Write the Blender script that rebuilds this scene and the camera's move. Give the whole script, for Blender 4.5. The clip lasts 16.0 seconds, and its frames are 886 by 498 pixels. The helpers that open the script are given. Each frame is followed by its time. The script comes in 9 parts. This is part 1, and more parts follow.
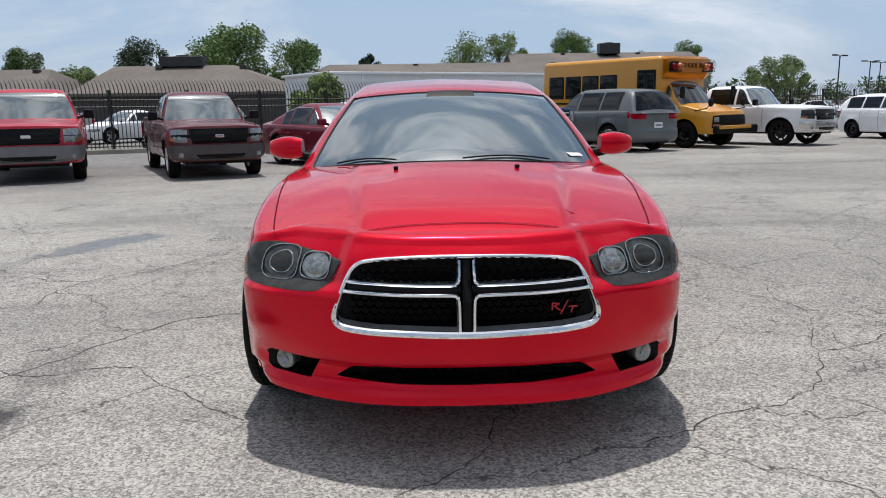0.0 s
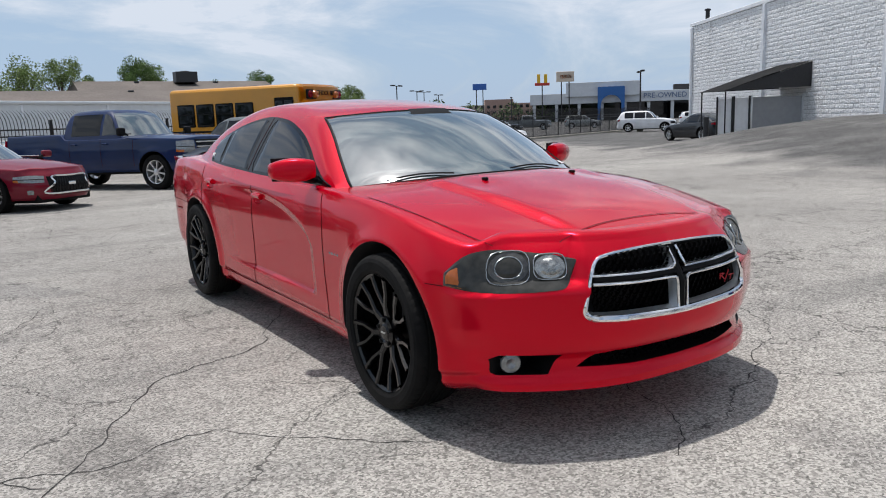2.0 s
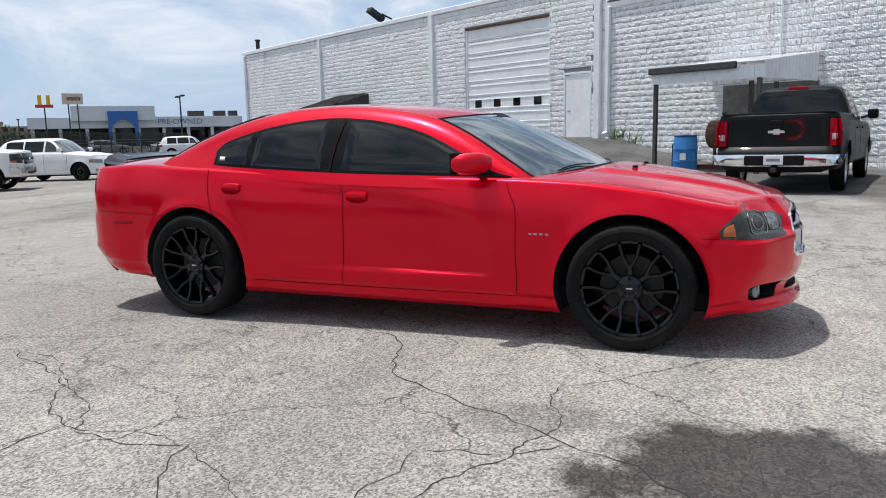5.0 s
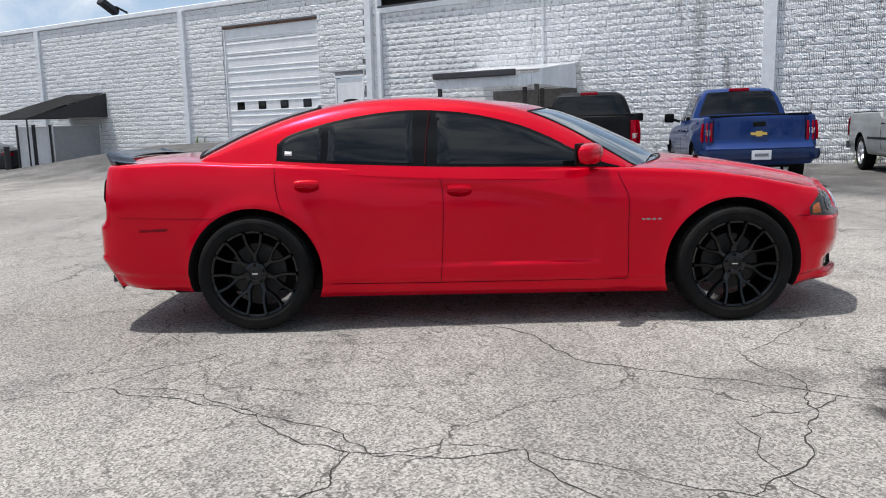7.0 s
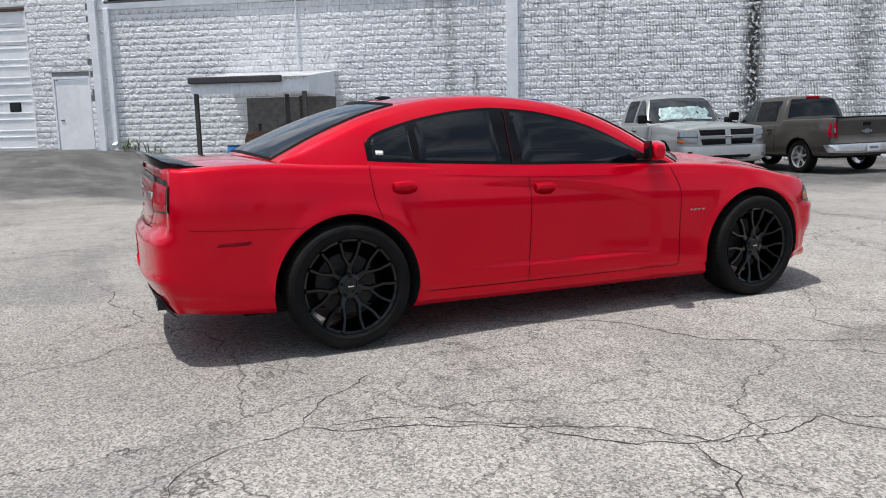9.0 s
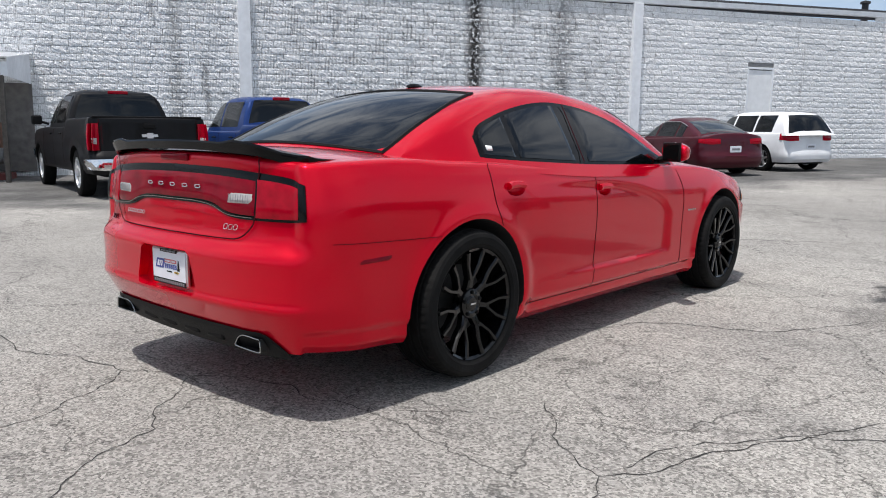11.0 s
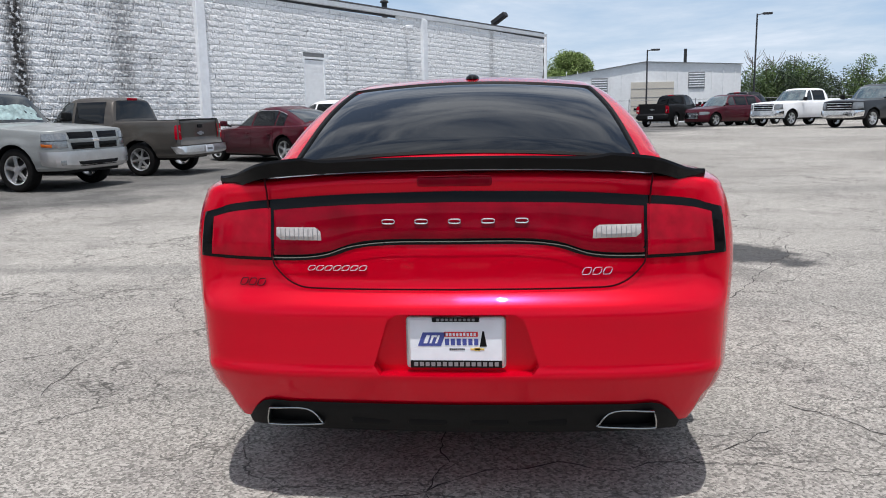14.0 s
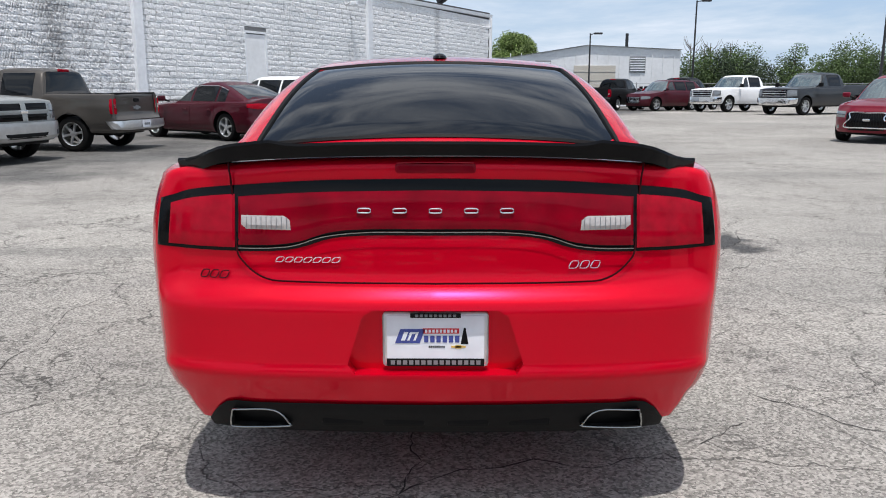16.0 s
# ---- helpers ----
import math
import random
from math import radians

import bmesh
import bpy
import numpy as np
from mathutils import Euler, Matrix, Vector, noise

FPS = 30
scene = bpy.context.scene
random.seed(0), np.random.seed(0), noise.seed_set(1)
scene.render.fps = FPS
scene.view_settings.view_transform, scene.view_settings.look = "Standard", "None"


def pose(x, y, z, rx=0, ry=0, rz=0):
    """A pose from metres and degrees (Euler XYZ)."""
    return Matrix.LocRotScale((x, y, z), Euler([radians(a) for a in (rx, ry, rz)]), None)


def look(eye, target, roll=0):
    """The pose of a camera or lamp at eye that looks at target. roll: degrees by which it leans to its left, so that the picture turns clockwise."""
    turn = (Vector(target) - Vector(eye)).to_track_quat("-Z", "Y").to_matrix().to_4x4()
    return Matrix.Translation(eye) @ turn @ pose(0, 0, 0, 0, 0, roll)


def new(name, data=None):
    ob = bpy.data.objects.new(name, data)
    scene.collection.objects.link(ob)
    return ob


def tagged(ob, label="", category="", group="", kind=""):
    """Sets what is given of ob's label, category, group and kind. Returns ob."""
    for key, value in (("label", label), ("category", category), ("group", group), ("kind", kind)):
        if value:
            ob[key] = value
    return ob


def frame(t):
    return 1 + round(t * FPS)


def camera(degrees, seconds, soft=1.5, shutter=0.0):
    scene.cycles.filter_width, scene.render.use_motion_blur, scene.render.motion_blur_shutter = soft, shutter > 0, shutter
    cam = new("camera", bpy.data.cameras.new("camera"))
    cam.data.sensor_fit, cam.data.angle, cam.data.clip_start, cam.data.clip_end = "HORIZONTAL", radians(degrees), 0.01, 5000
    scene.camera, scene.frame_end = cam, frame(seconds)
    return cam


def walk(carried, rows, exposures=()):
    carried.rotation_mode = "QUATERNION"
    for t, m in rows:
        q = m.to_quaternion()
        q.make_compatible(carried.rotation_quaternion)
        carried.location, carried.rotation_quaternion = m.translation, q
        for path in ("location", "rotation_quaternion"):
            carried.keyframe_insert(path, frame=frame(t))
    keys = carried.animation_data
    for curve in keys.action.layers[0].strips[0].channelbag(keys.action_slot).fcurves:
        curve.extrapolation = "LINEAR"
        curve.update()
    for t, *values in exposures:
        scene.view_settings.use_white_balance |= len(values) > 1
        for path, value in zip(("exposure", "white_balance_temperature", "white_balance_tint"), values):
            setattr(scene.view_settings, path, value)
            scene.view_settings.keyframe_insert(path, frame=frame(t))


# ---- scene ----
cam = camera(60.5, 16.0, 1.0)
PATH = [
    (0, (-0.122, -5.098, 1.346), (-0.094, -3.135, 0.961), -0.8),
    (0.5, (-0.722, -4.989, 1.335), (-0.414, -3.049, 0.959), -1.0),
    (1, (-1.341, -4.921, 1.332), (-0.759, -3.043, 0.965), -1.2),
    (1.3, (-1.651, -4.845, 1.319), (-0.921, -3.018, 0.955), -1.1),
    (1.5, (-1.917, -4.722, 1.322), (-1.084, -2.938, 0.97), -1.5),
    (2, (-2.521, -4.565, 1.335), (-1.466, -2.9, 0.997), -1.9),
    (2.5, (-3.081, -4.29, 1.321), (-1.838, -2.758, 0.997), -2.1),
    (3, (-3.667, -4.003, 1.316), (-2.262, -2.615, 1.002), -2.1),
    (3.5, (-4.142, -3.584, 1.293), (-2.598, -2.35, 0.983), -2.0),
    (4, (-4.595, -3.165, 1.297), (-2.933, -2.094, 0.99), -1.8),
    (4.5, (-4.939, -2.642, 1.281), (-3.181, -1.739, 0.975), -1.5),
    (5, (-5.292, -2.106, 1.271), (-3.454, -1.377, 0.968), -1.2),
    (5.2, (-5.374, -1.877, 1.241), (-3.51, -1.22, 0.939), -1.1),
    (7.3, (-5.734, 0.71, 1.243), (-3.761, 0.6, 0.937), -1.2),
    (7.5, (-5.711, 0.967, 1.246), (-3.743, 0.776, 0.941), -1.1),
    (8, (-5.606, 1.597, 1.237), (-3.667, 1.211, 0.934), -1.2),
    (8.5, (-5.374, 2.193, 1.229), (-3.484, 1.61, 0.929), -1.4),
    (9, (-5.112, 2.753, 1.22), (-3.292, 1.977, 0.922), -1.3),
    (9.5, (-4.724, 3.246, 1.209), (-2.998, 2.281, 0.911), -0.9),
    (10, (-4.308, 3.696, 1.191), (-2.698, 2.546, 0.897), -0.3),
    (10.2, (-4.102, 3.841, 1.176), (-2.546, 2.619, 0.881), 0.0),
    (12.3, (-1.813, 5.003, 1.205), (-0.983, 3.208, 0.907), -0.8),
    (12.5, (-1.576, 5.035, 1.211), (-0.832, 3.204, 0.909), -1.0),
    (13, (-1.021, 5.061, 1.218), (-0.494, 3.158, 0.903), -1.1),
    (13.5, (-0.535, 4.99, 1.235), (-0.21, 3.044, 0.908), -1.2),
    (14, (-0.155, 4.958, 1.267), (0.006, 2.993, 0.933), -1.2),
    (14.5, (-0.029, 4.897, 1.276), (0.028, 2.928, 0.933), -1.0),
    (15, (-0.013, 4.878, 1.28), (-0.007, 2.909, 0.929), -0.8),
    (15.5, (-0.02, 4.874, 1.279), (-0.028, 2.907, 0.917), -0.4),
    (16, (-0.031, 4.811, 1.276), (-0.023, 2.849, 0.889), -0.0),
]
walk(cam, [(t, look(eye, target, roll)) for t, eye, target, roll in PATH], [(0.0, -0.16), (2.5, -0.15), (5.0, 0.01), (10.0, 0.03), (12.5, 0.03), (16.0, 0.06)])

# ---- sky and sun ----
SUN_FROM = Vector((-0.02, 0.27, 1.0)).normalized()
world = bpy.data.worlds.new("World")
scene.world = world
world.use_nodes = True
wt = world.node_tree
sky = wt.nodes.new("ShaderNodeTexSky")
sky.sky_type = "NISHITA"
sky.sun_disc = False
sky.sun_elevation = math.asin(SUN_FROM.z)
sky.sun_rotation = math.atan2(SUN_FROM.x, SUN_FROM.y)
sky.air_density, sky.dust_density, sky.ozone_density = 1.1, 0.7, 1.4


def wnode(kind, **values):
    n = wt.nodes.new(kind)
    for k, v in values.items():
        n.inputs[k].default_value = v
    return n


# thin cloud streaks, stretched along one direction and thinning towards the zenith
w_geo = wt.nodes.new("ShaderNodeTexCoord")
w_map = wt.nodes.new("ShaderNodeMapping")
w_map.inputs["Scale"].default_value = (1.1, 2.6, 5.0)
w_map.inputs["Rotation"].default_value = (0.25, 0.1, 0.6)
w_noise = wnode("ShaderNodeTexNoise", Scale=1.6, Detail=7.0, Roughness=0.62, Distortion=0.6)
w_ramp = wt.nodes.new("ShaderNodeValToRGB")
w_ramp.color_ramp.elements[0].position, w_ramp.color_ramp.elements[0].color = 0.42, (0.1, 0.1, 0.1, 1)
w_ramp.color_ramp.elements[1].position, w_ramp.color_ramp.elements[1].color = 0.61, (1, 1, 1, 1)
w_mix = wt.nodes.new("ShaderNodeMix")
w_mix.data_type = "RGBA"
w_mix.inputs[7].default_value = (8.2, 8.7, 9.5, 1)
wt.links.new(w_geo.outputs["Generated"], w_map.inputs[0])
wt.links.new(w_map.outputs[0], w_noise.inputs["Vector"])
wt.links.new(w_noise.outputs[0], w_ramp.inputs[0])
wt.links.new(w_ramp.outputs[0], w_mix.inputs[0])
wt.links.new(sky.outputs[0], w_mix.inputs[6])
# the bright veil of thin cloud round the sun
w_dot = wt.nodes.new("ShaderNodeVectorMath")
w_dot.operation = "DOT_PRODUCT"
w_dot.inputs[1].default_value = SUN_FROM
wt.links.new(w_geo.outputs["Generated"], w_dot.inputs[0])


def w_math(op, a, b):
    n = wt.nodes.new("ShaderNodeMath")
    n.operation, n.use_clamp = op, False
    for i, v in enumerate((a, b)):
        if isinstance(v, (int, float)):
            n.inputs[i].default_value = v
        else:
            wt.links.new(v, n.inputs[i])
    return n.outputs[0]


w_up = w_math("MAXIMUM", w_dot.outputs["Value"], 0.0)
w_glow = w_math("ADD", w_math("MULTIPLY", w_math("POWER", w_up, 60.0), 26.0), w_math("MULTIPLY", w_math("POWER", w_up, 14.0), 12.0))
w_glow = w_math("MULTIPLY", w_glow, w_math("ADD", w_ramp.outputs[0], 0.25))
w_veil = wt.nodes.new("ShaderNodeVectorMath")
w_veil.operation = "SCALE"
w_veil.inputs[0].default_value = (1.0, 0.99, 0.97)
wt.links.new(w_glow, w_veil.inputs["Scale"])
w_add = wt.nodes.new("ShaderNodeVectorMath")
# pale blue haze low down
w_sep = wt.nodes.new("ShaderNodeSeparateXYZ")
wt.links.new(w_geo.outputs["Generated"], w_sep.inputs[0])
w_low = wt.nodes.new("ShaderNodeMapRange")
w_low.interpolation_type = "SMOOTHSTEP"
w_low.inputs[1].default_value, w_low.inputs[2].default_value, w_low.inputs[3].default_value, w_low.inputs[4].default_value = 0.0, 0.45, 0.85, 0.0
wt.links.new(w_sep.outputs[2], w_low.inputs[0])
w_cut = w_math("MULTIPLY", w_low.outputs[0], w_math("SUBTRACT", 1.0, w_math("MULTIPLY", w_ramp.outputs[0], 0.7)))
w_haze = wt.nodes.new("ShaderNodeMix")
w_haze.data_type = "RGBA"
w_haze.inputs[7].default_value = (4.3, 5.9, 8.4, 1)
wt.links.new(w_cut, w_haze.inputs[0])
wt.links.new(w_mix.outputs[2], w_haze.inputs[6])
wt.links.new(w_haze.outputs[2], w_add.inputs[0])
wt.links.new(w_veil.outputs[0], w_add.inputs[1])
wt.links.new(w_add.outputs[0], wt.nodes["Background"].inputs[0])
wt.nodes["Background"].inputs[1].default_value = 0.103

sun = new("sun", bpy.data.lights.new("sun", "SUN"))
sun.data.energy, sun.data.angle, sun.data.color = 4.25, radians(0.9), (1.0, 0.955, 0.93)
sun.matrix_world = look(SUN_FROM * 60, (0, 0, 0))


# ---- materials ----
def mat(name, color, rough=0.5, metal=0.0, coat=0.0, spec=0.5, vary=0.0, scale=8.0, bump=0.0, bump_scale=60.0, second=None, second_scale=1.2, rand=0.0, emit=0.0, coat_rough=0.03, trans=0.0):
    """A principled surface: vary darkens and lightens by fine noise, second is a stain colour in broad patches, rand shifts each object."""
    m = bpy.data.materials.new(name)
    m.use_nodes = True
    nt = m.node_tree
    b = nt.nodes["Principled BSDF"]
    b.inputs["Roughness"].default_value = rough
    b.inputs["Metallic"].default_value = metal
    b.inputs["Coat Weight"].default_value = coat
    b.inputs["Coat Roughness"].default_value = coat_rough
    b.inputs["Specular IOR Level"].default_value = spec
    b.inputs["Transmission Weight"].default_value = trans
    b.inputs["Base Color"].default_value = (*color, 1)
    if emit:
        b.inputs["Emission Color"].default_value = (*color, 1)
        b.inputs["Emission Strength"].default_value = emit
    if not (vary or bump or second or rand):
        return m
    tc = nt.nodes.new("ShaderNodeTexCoord")
    def noise_tex(sc, detail=6.0):
        n = nt.nodes.new("ShaderNodeTexNoise")
        n.inputs["Scale"].default_value = sc
        n.inputs["Detail"].default_value = detail
        nt.links.new(tc.outputs["Object"], n.inputs["Vector"])
        return n

    def mix(fac, a, c, blend="MIX"):
        x = nt.nodes.new("ShaderNodeMix")
        x.data_type, x.blend_type = "RGBA", blend
        for sock, v in ((x.inputs[0], fac), (x.inputs[6], a), (x.inputs[7], c)):
            if isinstance(v, bpy.types.NodeSocket):
                nt.links.new(v, sock)
            elif isinstance(v, tuple):
                sock.default_value = (*v, 1) if len(v) == 3 else v
            else:
                sock.default_value = v
        return x.outputs[2]

    def ramp(src, lo, hi, a=0.0, c=1.0):
        r = nt.nodes.new("ShaderNodeMapRange")
        r.inputs[1].default_value, r.inputs[2].default_value, r.inputs[3].default_value, r.inputs[4].default_value = lo, hi, a, c
        nt.links.new(src, r.inputs[0])
        return r.outputs[0]

    col = tuple(color)
    if second:
        col = mix(ramp(noise_tex(second_scale).outputs[0], 0.42, 0.68), col, tuple(second))
    if vary:
        v = ramp(noise_tex(scale, 9.0).outputs[0], 0.3, 0.7, 1 - vary, 1 + vary)
        x = nt.nodes.new("ShaderNodeVectorMath")
        x.operation = "SCALE"
        if isinstance(col, tuple):
            x.inputs[0].default_value = col
        else:
            nt.links.new(col, x.inputs[0])
        nt.links.new(v, x.inputs["Scale"])
        col = x.outputs[0]
    if rand:
        oi = nt.nodes.new("ShaderNodeObjectInfo")
        v = ramp(oi.outputs["Random"], 0, 1, 1 - rand, 1 + rand)
        x = nt.nodes.new("ShaderNodeVectorMath")
        x.operation = "SCALE"
        if isinstance(col, tuple):
            x.inputs[0].default_value = col
        else:
            nt.links.new(col, x.inputs[0])
        nt.links.new(v, x.inputs["Scale"])
        col = x.outputs[0]
    if not isinstance(col, tuple):
        nt.links.new(col, b.inputs["Base Color"])
    if bump:
        bn = nt.nodes.new("ShaderNodeBump")
        bn.inputs["Strength"].default_value = bump
        bn.inputs["Distance"].default_value = 0.02
        nt.links.new(noise_tex(bump_scale, 8.0).outputs[0], bn.inputs["Height"])
        nt.links.new(bn.outputs[0], b.inputs["Normal"])
    return m


PAINT_RED = mat("paint_red", (0.64, 0.0002, 0.0165), 0.24, 0.45, 1.0, spec=0.05, vary=0.05, scale=900, second=(0.62, 0.0003, 0.0175), second_scale=2.0, coat_rough=0.008)
BLACK_GLOSS = mat("black_gloss", (0.004, 0.004, 0.0045), 0.14, 0, 0.05, spec=0.14)
BLACK_SATIN = mat("black_satin", (0.004, 0.004, 0.0045), 0.5, spec=0.14, vary=0.15, scale=30)
BLACK_RIM = mat("black_rim", (0.003, 0.003, 0.0033), 0.18, 0.0, 0.25, spec=0.3)
BLACK_TRIM = mat("black_trim", (0.006, 0.006, 0.0063), 0.55, spec=0.15, vary=0.2, scale=40, bump=0.1, bump_scale=300)
TYRE = mat("tyre_rubber", (0.006, 0.006, 0.006), 0.75, spec=0.14, vary=0.3, scale=14, second=(0.010, 0.0095, 0.009), second_scale=5, bump=0.15, bump_scale=120)
CHROME = mat("chrome", (0.82, 0.83, 0.84), 0.07, 1.0)
ALLOY = mat("alloy", (0.72, 0.73, 0.74), 0.3, 0.85, vary=0.08, scale=20)
STEEL_DARK = mat("brake_steel", (0.035, 0.034, 0.033), 0.5, 0.6, vary=0.2, scale=30)
DARK_GLASS = mat("tinted_glass", (0.003, 0.004, 0.005), 0.03, 0, 0.0, spec=0.42)
SCREEN_GLASS = mat("windscreen_glass", (0.045, 0.078, 0.077), 0.06, 0, 1.0, spec=0.9, second=(0.02, 0.03, 0.03), second_scale=2.0)
CAR_GLASS = mat("car_glass", (0.012, 0.016, 0.017), 0.05, 0, 0.3, spec=0.7, second=(0.035, 0.04, 0.04), second_scale=1.5)
LAMP_GLASS = mat("lamp_lens", (0.24, 0.25, 0.255), 0.1, 0.5, 0.7, vary=0.25, scale=40)
LAMP_DARK = mat("lamp_housing", (0.034, 0.034, 0.030), 0.16, 0.1, 0.22, spec=0.3, vary=0.3, scale=30)
LAMP_REFLECTOR = mat("lamp_reflector", (0.34, 0.345, 0.33), 0.22, 0.9, 0.3, vary=0.35, scale=38, bump=0.35, bump_scale=45)
LAMP_BOWL = mat("lamp_bowl", (0.09, 0.09, 0.085), 0.2, 0.7, 0.3, vary=0.3, scale=50)
LAMP_BEZEL = mat("lamp_bezel", (0.36, 0.37, 0.36), 0.15, 1.0)
LAMP_RED = mat("tail_lens", (0.33, 0.0008, 0.012), 0.1, 0, 0.08, spec=0.15, vary=0.2, scale=25)
LAMP_RED_DARK = mat("tail_lens_dark", (0.20, 0.0006, 0.009), 0.1, 0, 0.06, spec=0.12, vary=0.25, scale=12)
LAMP_WHITE = mat("reverse_lens", (0.42, 0.39, 0.375), 0.12, 0.1, 1.0, vary=0.12, scale=90)
LAMP_AMBER = mat("amber_lens", (0.42, 0.10, 0.012), 0.15, 0, 0.4, vary=0.1, scale=60)
PAINT_RED.node_tree.nodes["Principled BSDF"].inputs["Coat IOR"].default_value = 1.27
for key, value in (("Coat IOR", 2.1), ("IOR", 1.8)):
    SCREEN_GLASS.node_tree.nodes["Principled BSDF"].inputs[key].default_value = value
WHITE_PAPER = mat("white_label", (0.8, 0.8, 0.79), 0.6)
RED_MARK = mat("red_mark", (0.6, 0.02, 0.03), 0.3)
BLUE_MARK = mat("blue_mark", (0.05, 0.07, 0.28), 0.4)
GOLD_MARK = mat("gold_mark", (0.75, 0.52, 0.12), 0.3, 0.4)
GREY_MARK = mat("grey_mark", (0.2, 0.21, 0.22), 0.4)
SEAM = mat("seam_shadow_gap", (0.03, 0.002, 0.004), 0.8, spec=0.1)
PLATE_WHITE = mat("plate_face", (0.74, 0.76, 0.8), 0.4, vary=0.05, scale=20)


# ---- building helpers ----
def part(name, bm, material, parent=None, label="", smooth=20.0):
    """Links a bmesh as one mesh object, under a thing or a part."""
    me = bpy.data.meshes.new(name)
    bm.normal_update()
    bm.to_mesh(me)
    bm.free()
    for m in material if isinstance(material, (list, tuple)) else (material,):
        me.materials.append(m)
    if smooth and len(me.polygons):
        me.polygons.foreach_set("use_smooth", [True] * len(me.polygons))
        me.set_sharp_from_angle(angle=radians(smooth))
    ob = new(name, me)
    if parent is not None:
        ob.parent = parent
    if label:
        tagged(ob, label)
    return ob


def thing(name, label, category, group="", kind=""):
    return tagged(new(name), label, category, group, kind)


def quads(rows, close_u=False, close_v=False):
    """A bmesh of a grid of points, row by row."""
    bm = bmesh.new()
    vs = [[bm.verts.new(p) for p in row] for row in rows]
    nr, nc = len(vs), len(vs[0])
    for i in range(nr if close_v else nr - 1):
        for j in range(nc if close_u else nc - 1):
            q = (vs[i][j], vs[i][(j + 1) % nc], vs[(i + 1) % nr][(j + 1) % nc], vs[(i + 1) % nr][j])
            if len(set(q)) == 4:
                bm.faces.new(q)
    return bm


def box_bm(sx, sy, sz, at=(0, 0, 0), bevel=0.0, segs=2, bm=None, turn=None):
    own = bmesh.new()
    bmesh.ops.create_cube(own, size=1)
    bmesh.ops.scale(own, vec=(sx, sy, sz), verts=own.verts)
    if bevel:
        bmesh.ops.bevel(own, geom=own.edges[:], offset=bevel, segments=segs, profile=0.5, affect="EDGES")
    m = Matrix.Translation(at)
    if turn is not None:
        m = m @ turn
    bmesh.ops.transform(own, matrix=m, verts=own.verts)
    if bm is None:
        return own
    return merge(bm, own)


def merge(bm, other):
    me = bpy.data.meshes.new("tmp")
    other.to_mesh(me)
    other.free()
    bm.from_mesh(me)
    bpy.data.meshes.remove(me)
    return bm


def tube(points, r, closed=False, segs=8, taper=None):
    """A round bar along a line of points."""
    pts = [Vector(p) for p in points]
    rows = []
    n = len(pts)
    for i, p in enumerate(pts):
        a = pts[(i - 1) % n] if closed or i else p
        b = pts[(i + 1) % n] if closed or i < n - 1 else p
        d = (b - a).normalized()
        u = d.orthogonal() if abs(d.z) > 0.95 else d.cross(Vector((0, 0, 1)))
        u.normalize()
        v = d.cross(u)
        rr = r if taper is None else r * taper[i]
        rows.append([p + (u * math.cos(k * math.tau / segs) + v * math.sin(k * math.tau / segs)) * rr for k in range(segs)])
    bm = quads(rows, close_u=True, close_v=closed)
    if not closed:
        bm.verts.ensure_lookup_table()
        bm.faces.new([bm.verts[k] for k in range(segs)][::-1])
        bm.faces.new([bm.verts[(n - 1) * segs + k] for k in range(segs)])
    bmesh.ops.recalc_face_normals(bm, faces=bm.faces)
    return bm


def hoop(points, radii, segs=10):
    """A closed round bar through points that lie near an upright plane facing y."""
    pts = [Vector(p) for p in points]
    rows, n = [], len(pts)
    for i, p in enumerate(pts):
        d = (pts[(i + 1) % n] - pts[i - 1]).normalized()
        u = (Vector((0, 1, 0)) - d * d.y).normalized()
        v = d.cross(u)
        rows.append([p + (u * math.cos(k * math.tau / segs) + v * math.sin(k * math.tau / segs)) * radii[i] for k in range(segs)])
    bm = quads(rows, close_u=True, close_v=True)
    bmesh.ops.recalc_face_normals(bm, faces=bm.faces)
    return bm


def lettered(name, label, pieces, material, parent):
    """A badge of several raised pieces, each a part of its own."""
    b = new(name)
    b.parent = parent
    tagged(b, label)
    for bm in pieces:
        part("badge_piece", bm, material, b)
    return b


def strip(points, w, up, t=0.003):
    """A flat ribbon along a line of points, with thickness t; up gives the outward way at each point."""
    pts = [Vector(p) for p in points]
    rows = []
    for i, p in enumerate(pts):
        d = (pts[min(i + 1, len(pts) - 1)] - pts[max(i - 1, 0)]).normalized()
        o = Vector(up[i] if isinstance(up, list) else up).normalized()
        s = d.cross(o).normalized() * w / 2
        rows.append([p - s, p - s * 0.8 + o * t, p + s * 0.8 + o * t, p + s])
    return quads(rows)


def lathe(profile, segs=32, axis="x"):
    """Turns (along, radius) pairs round an axis."""
    rows = []
    for a, r in profile:
        row = []
        for k in range(segs):
            c, s = math.cos(k * math.tau / segs) * r, math.sin(k * math.tau / segs) * r
            row.append((a, c, s) if axis == "x" else (c, s, a) if axis == "z" else (c, a, s))
        rows.append(row)
    bm = quads(rows, close_u=True)
    bmesh.ops.remove_doubles(bm, verts=bm.verts, dist=1e-5)
    bmesh.ops.recalc_face_normals(bm, faces=bm.faces)
    return bm


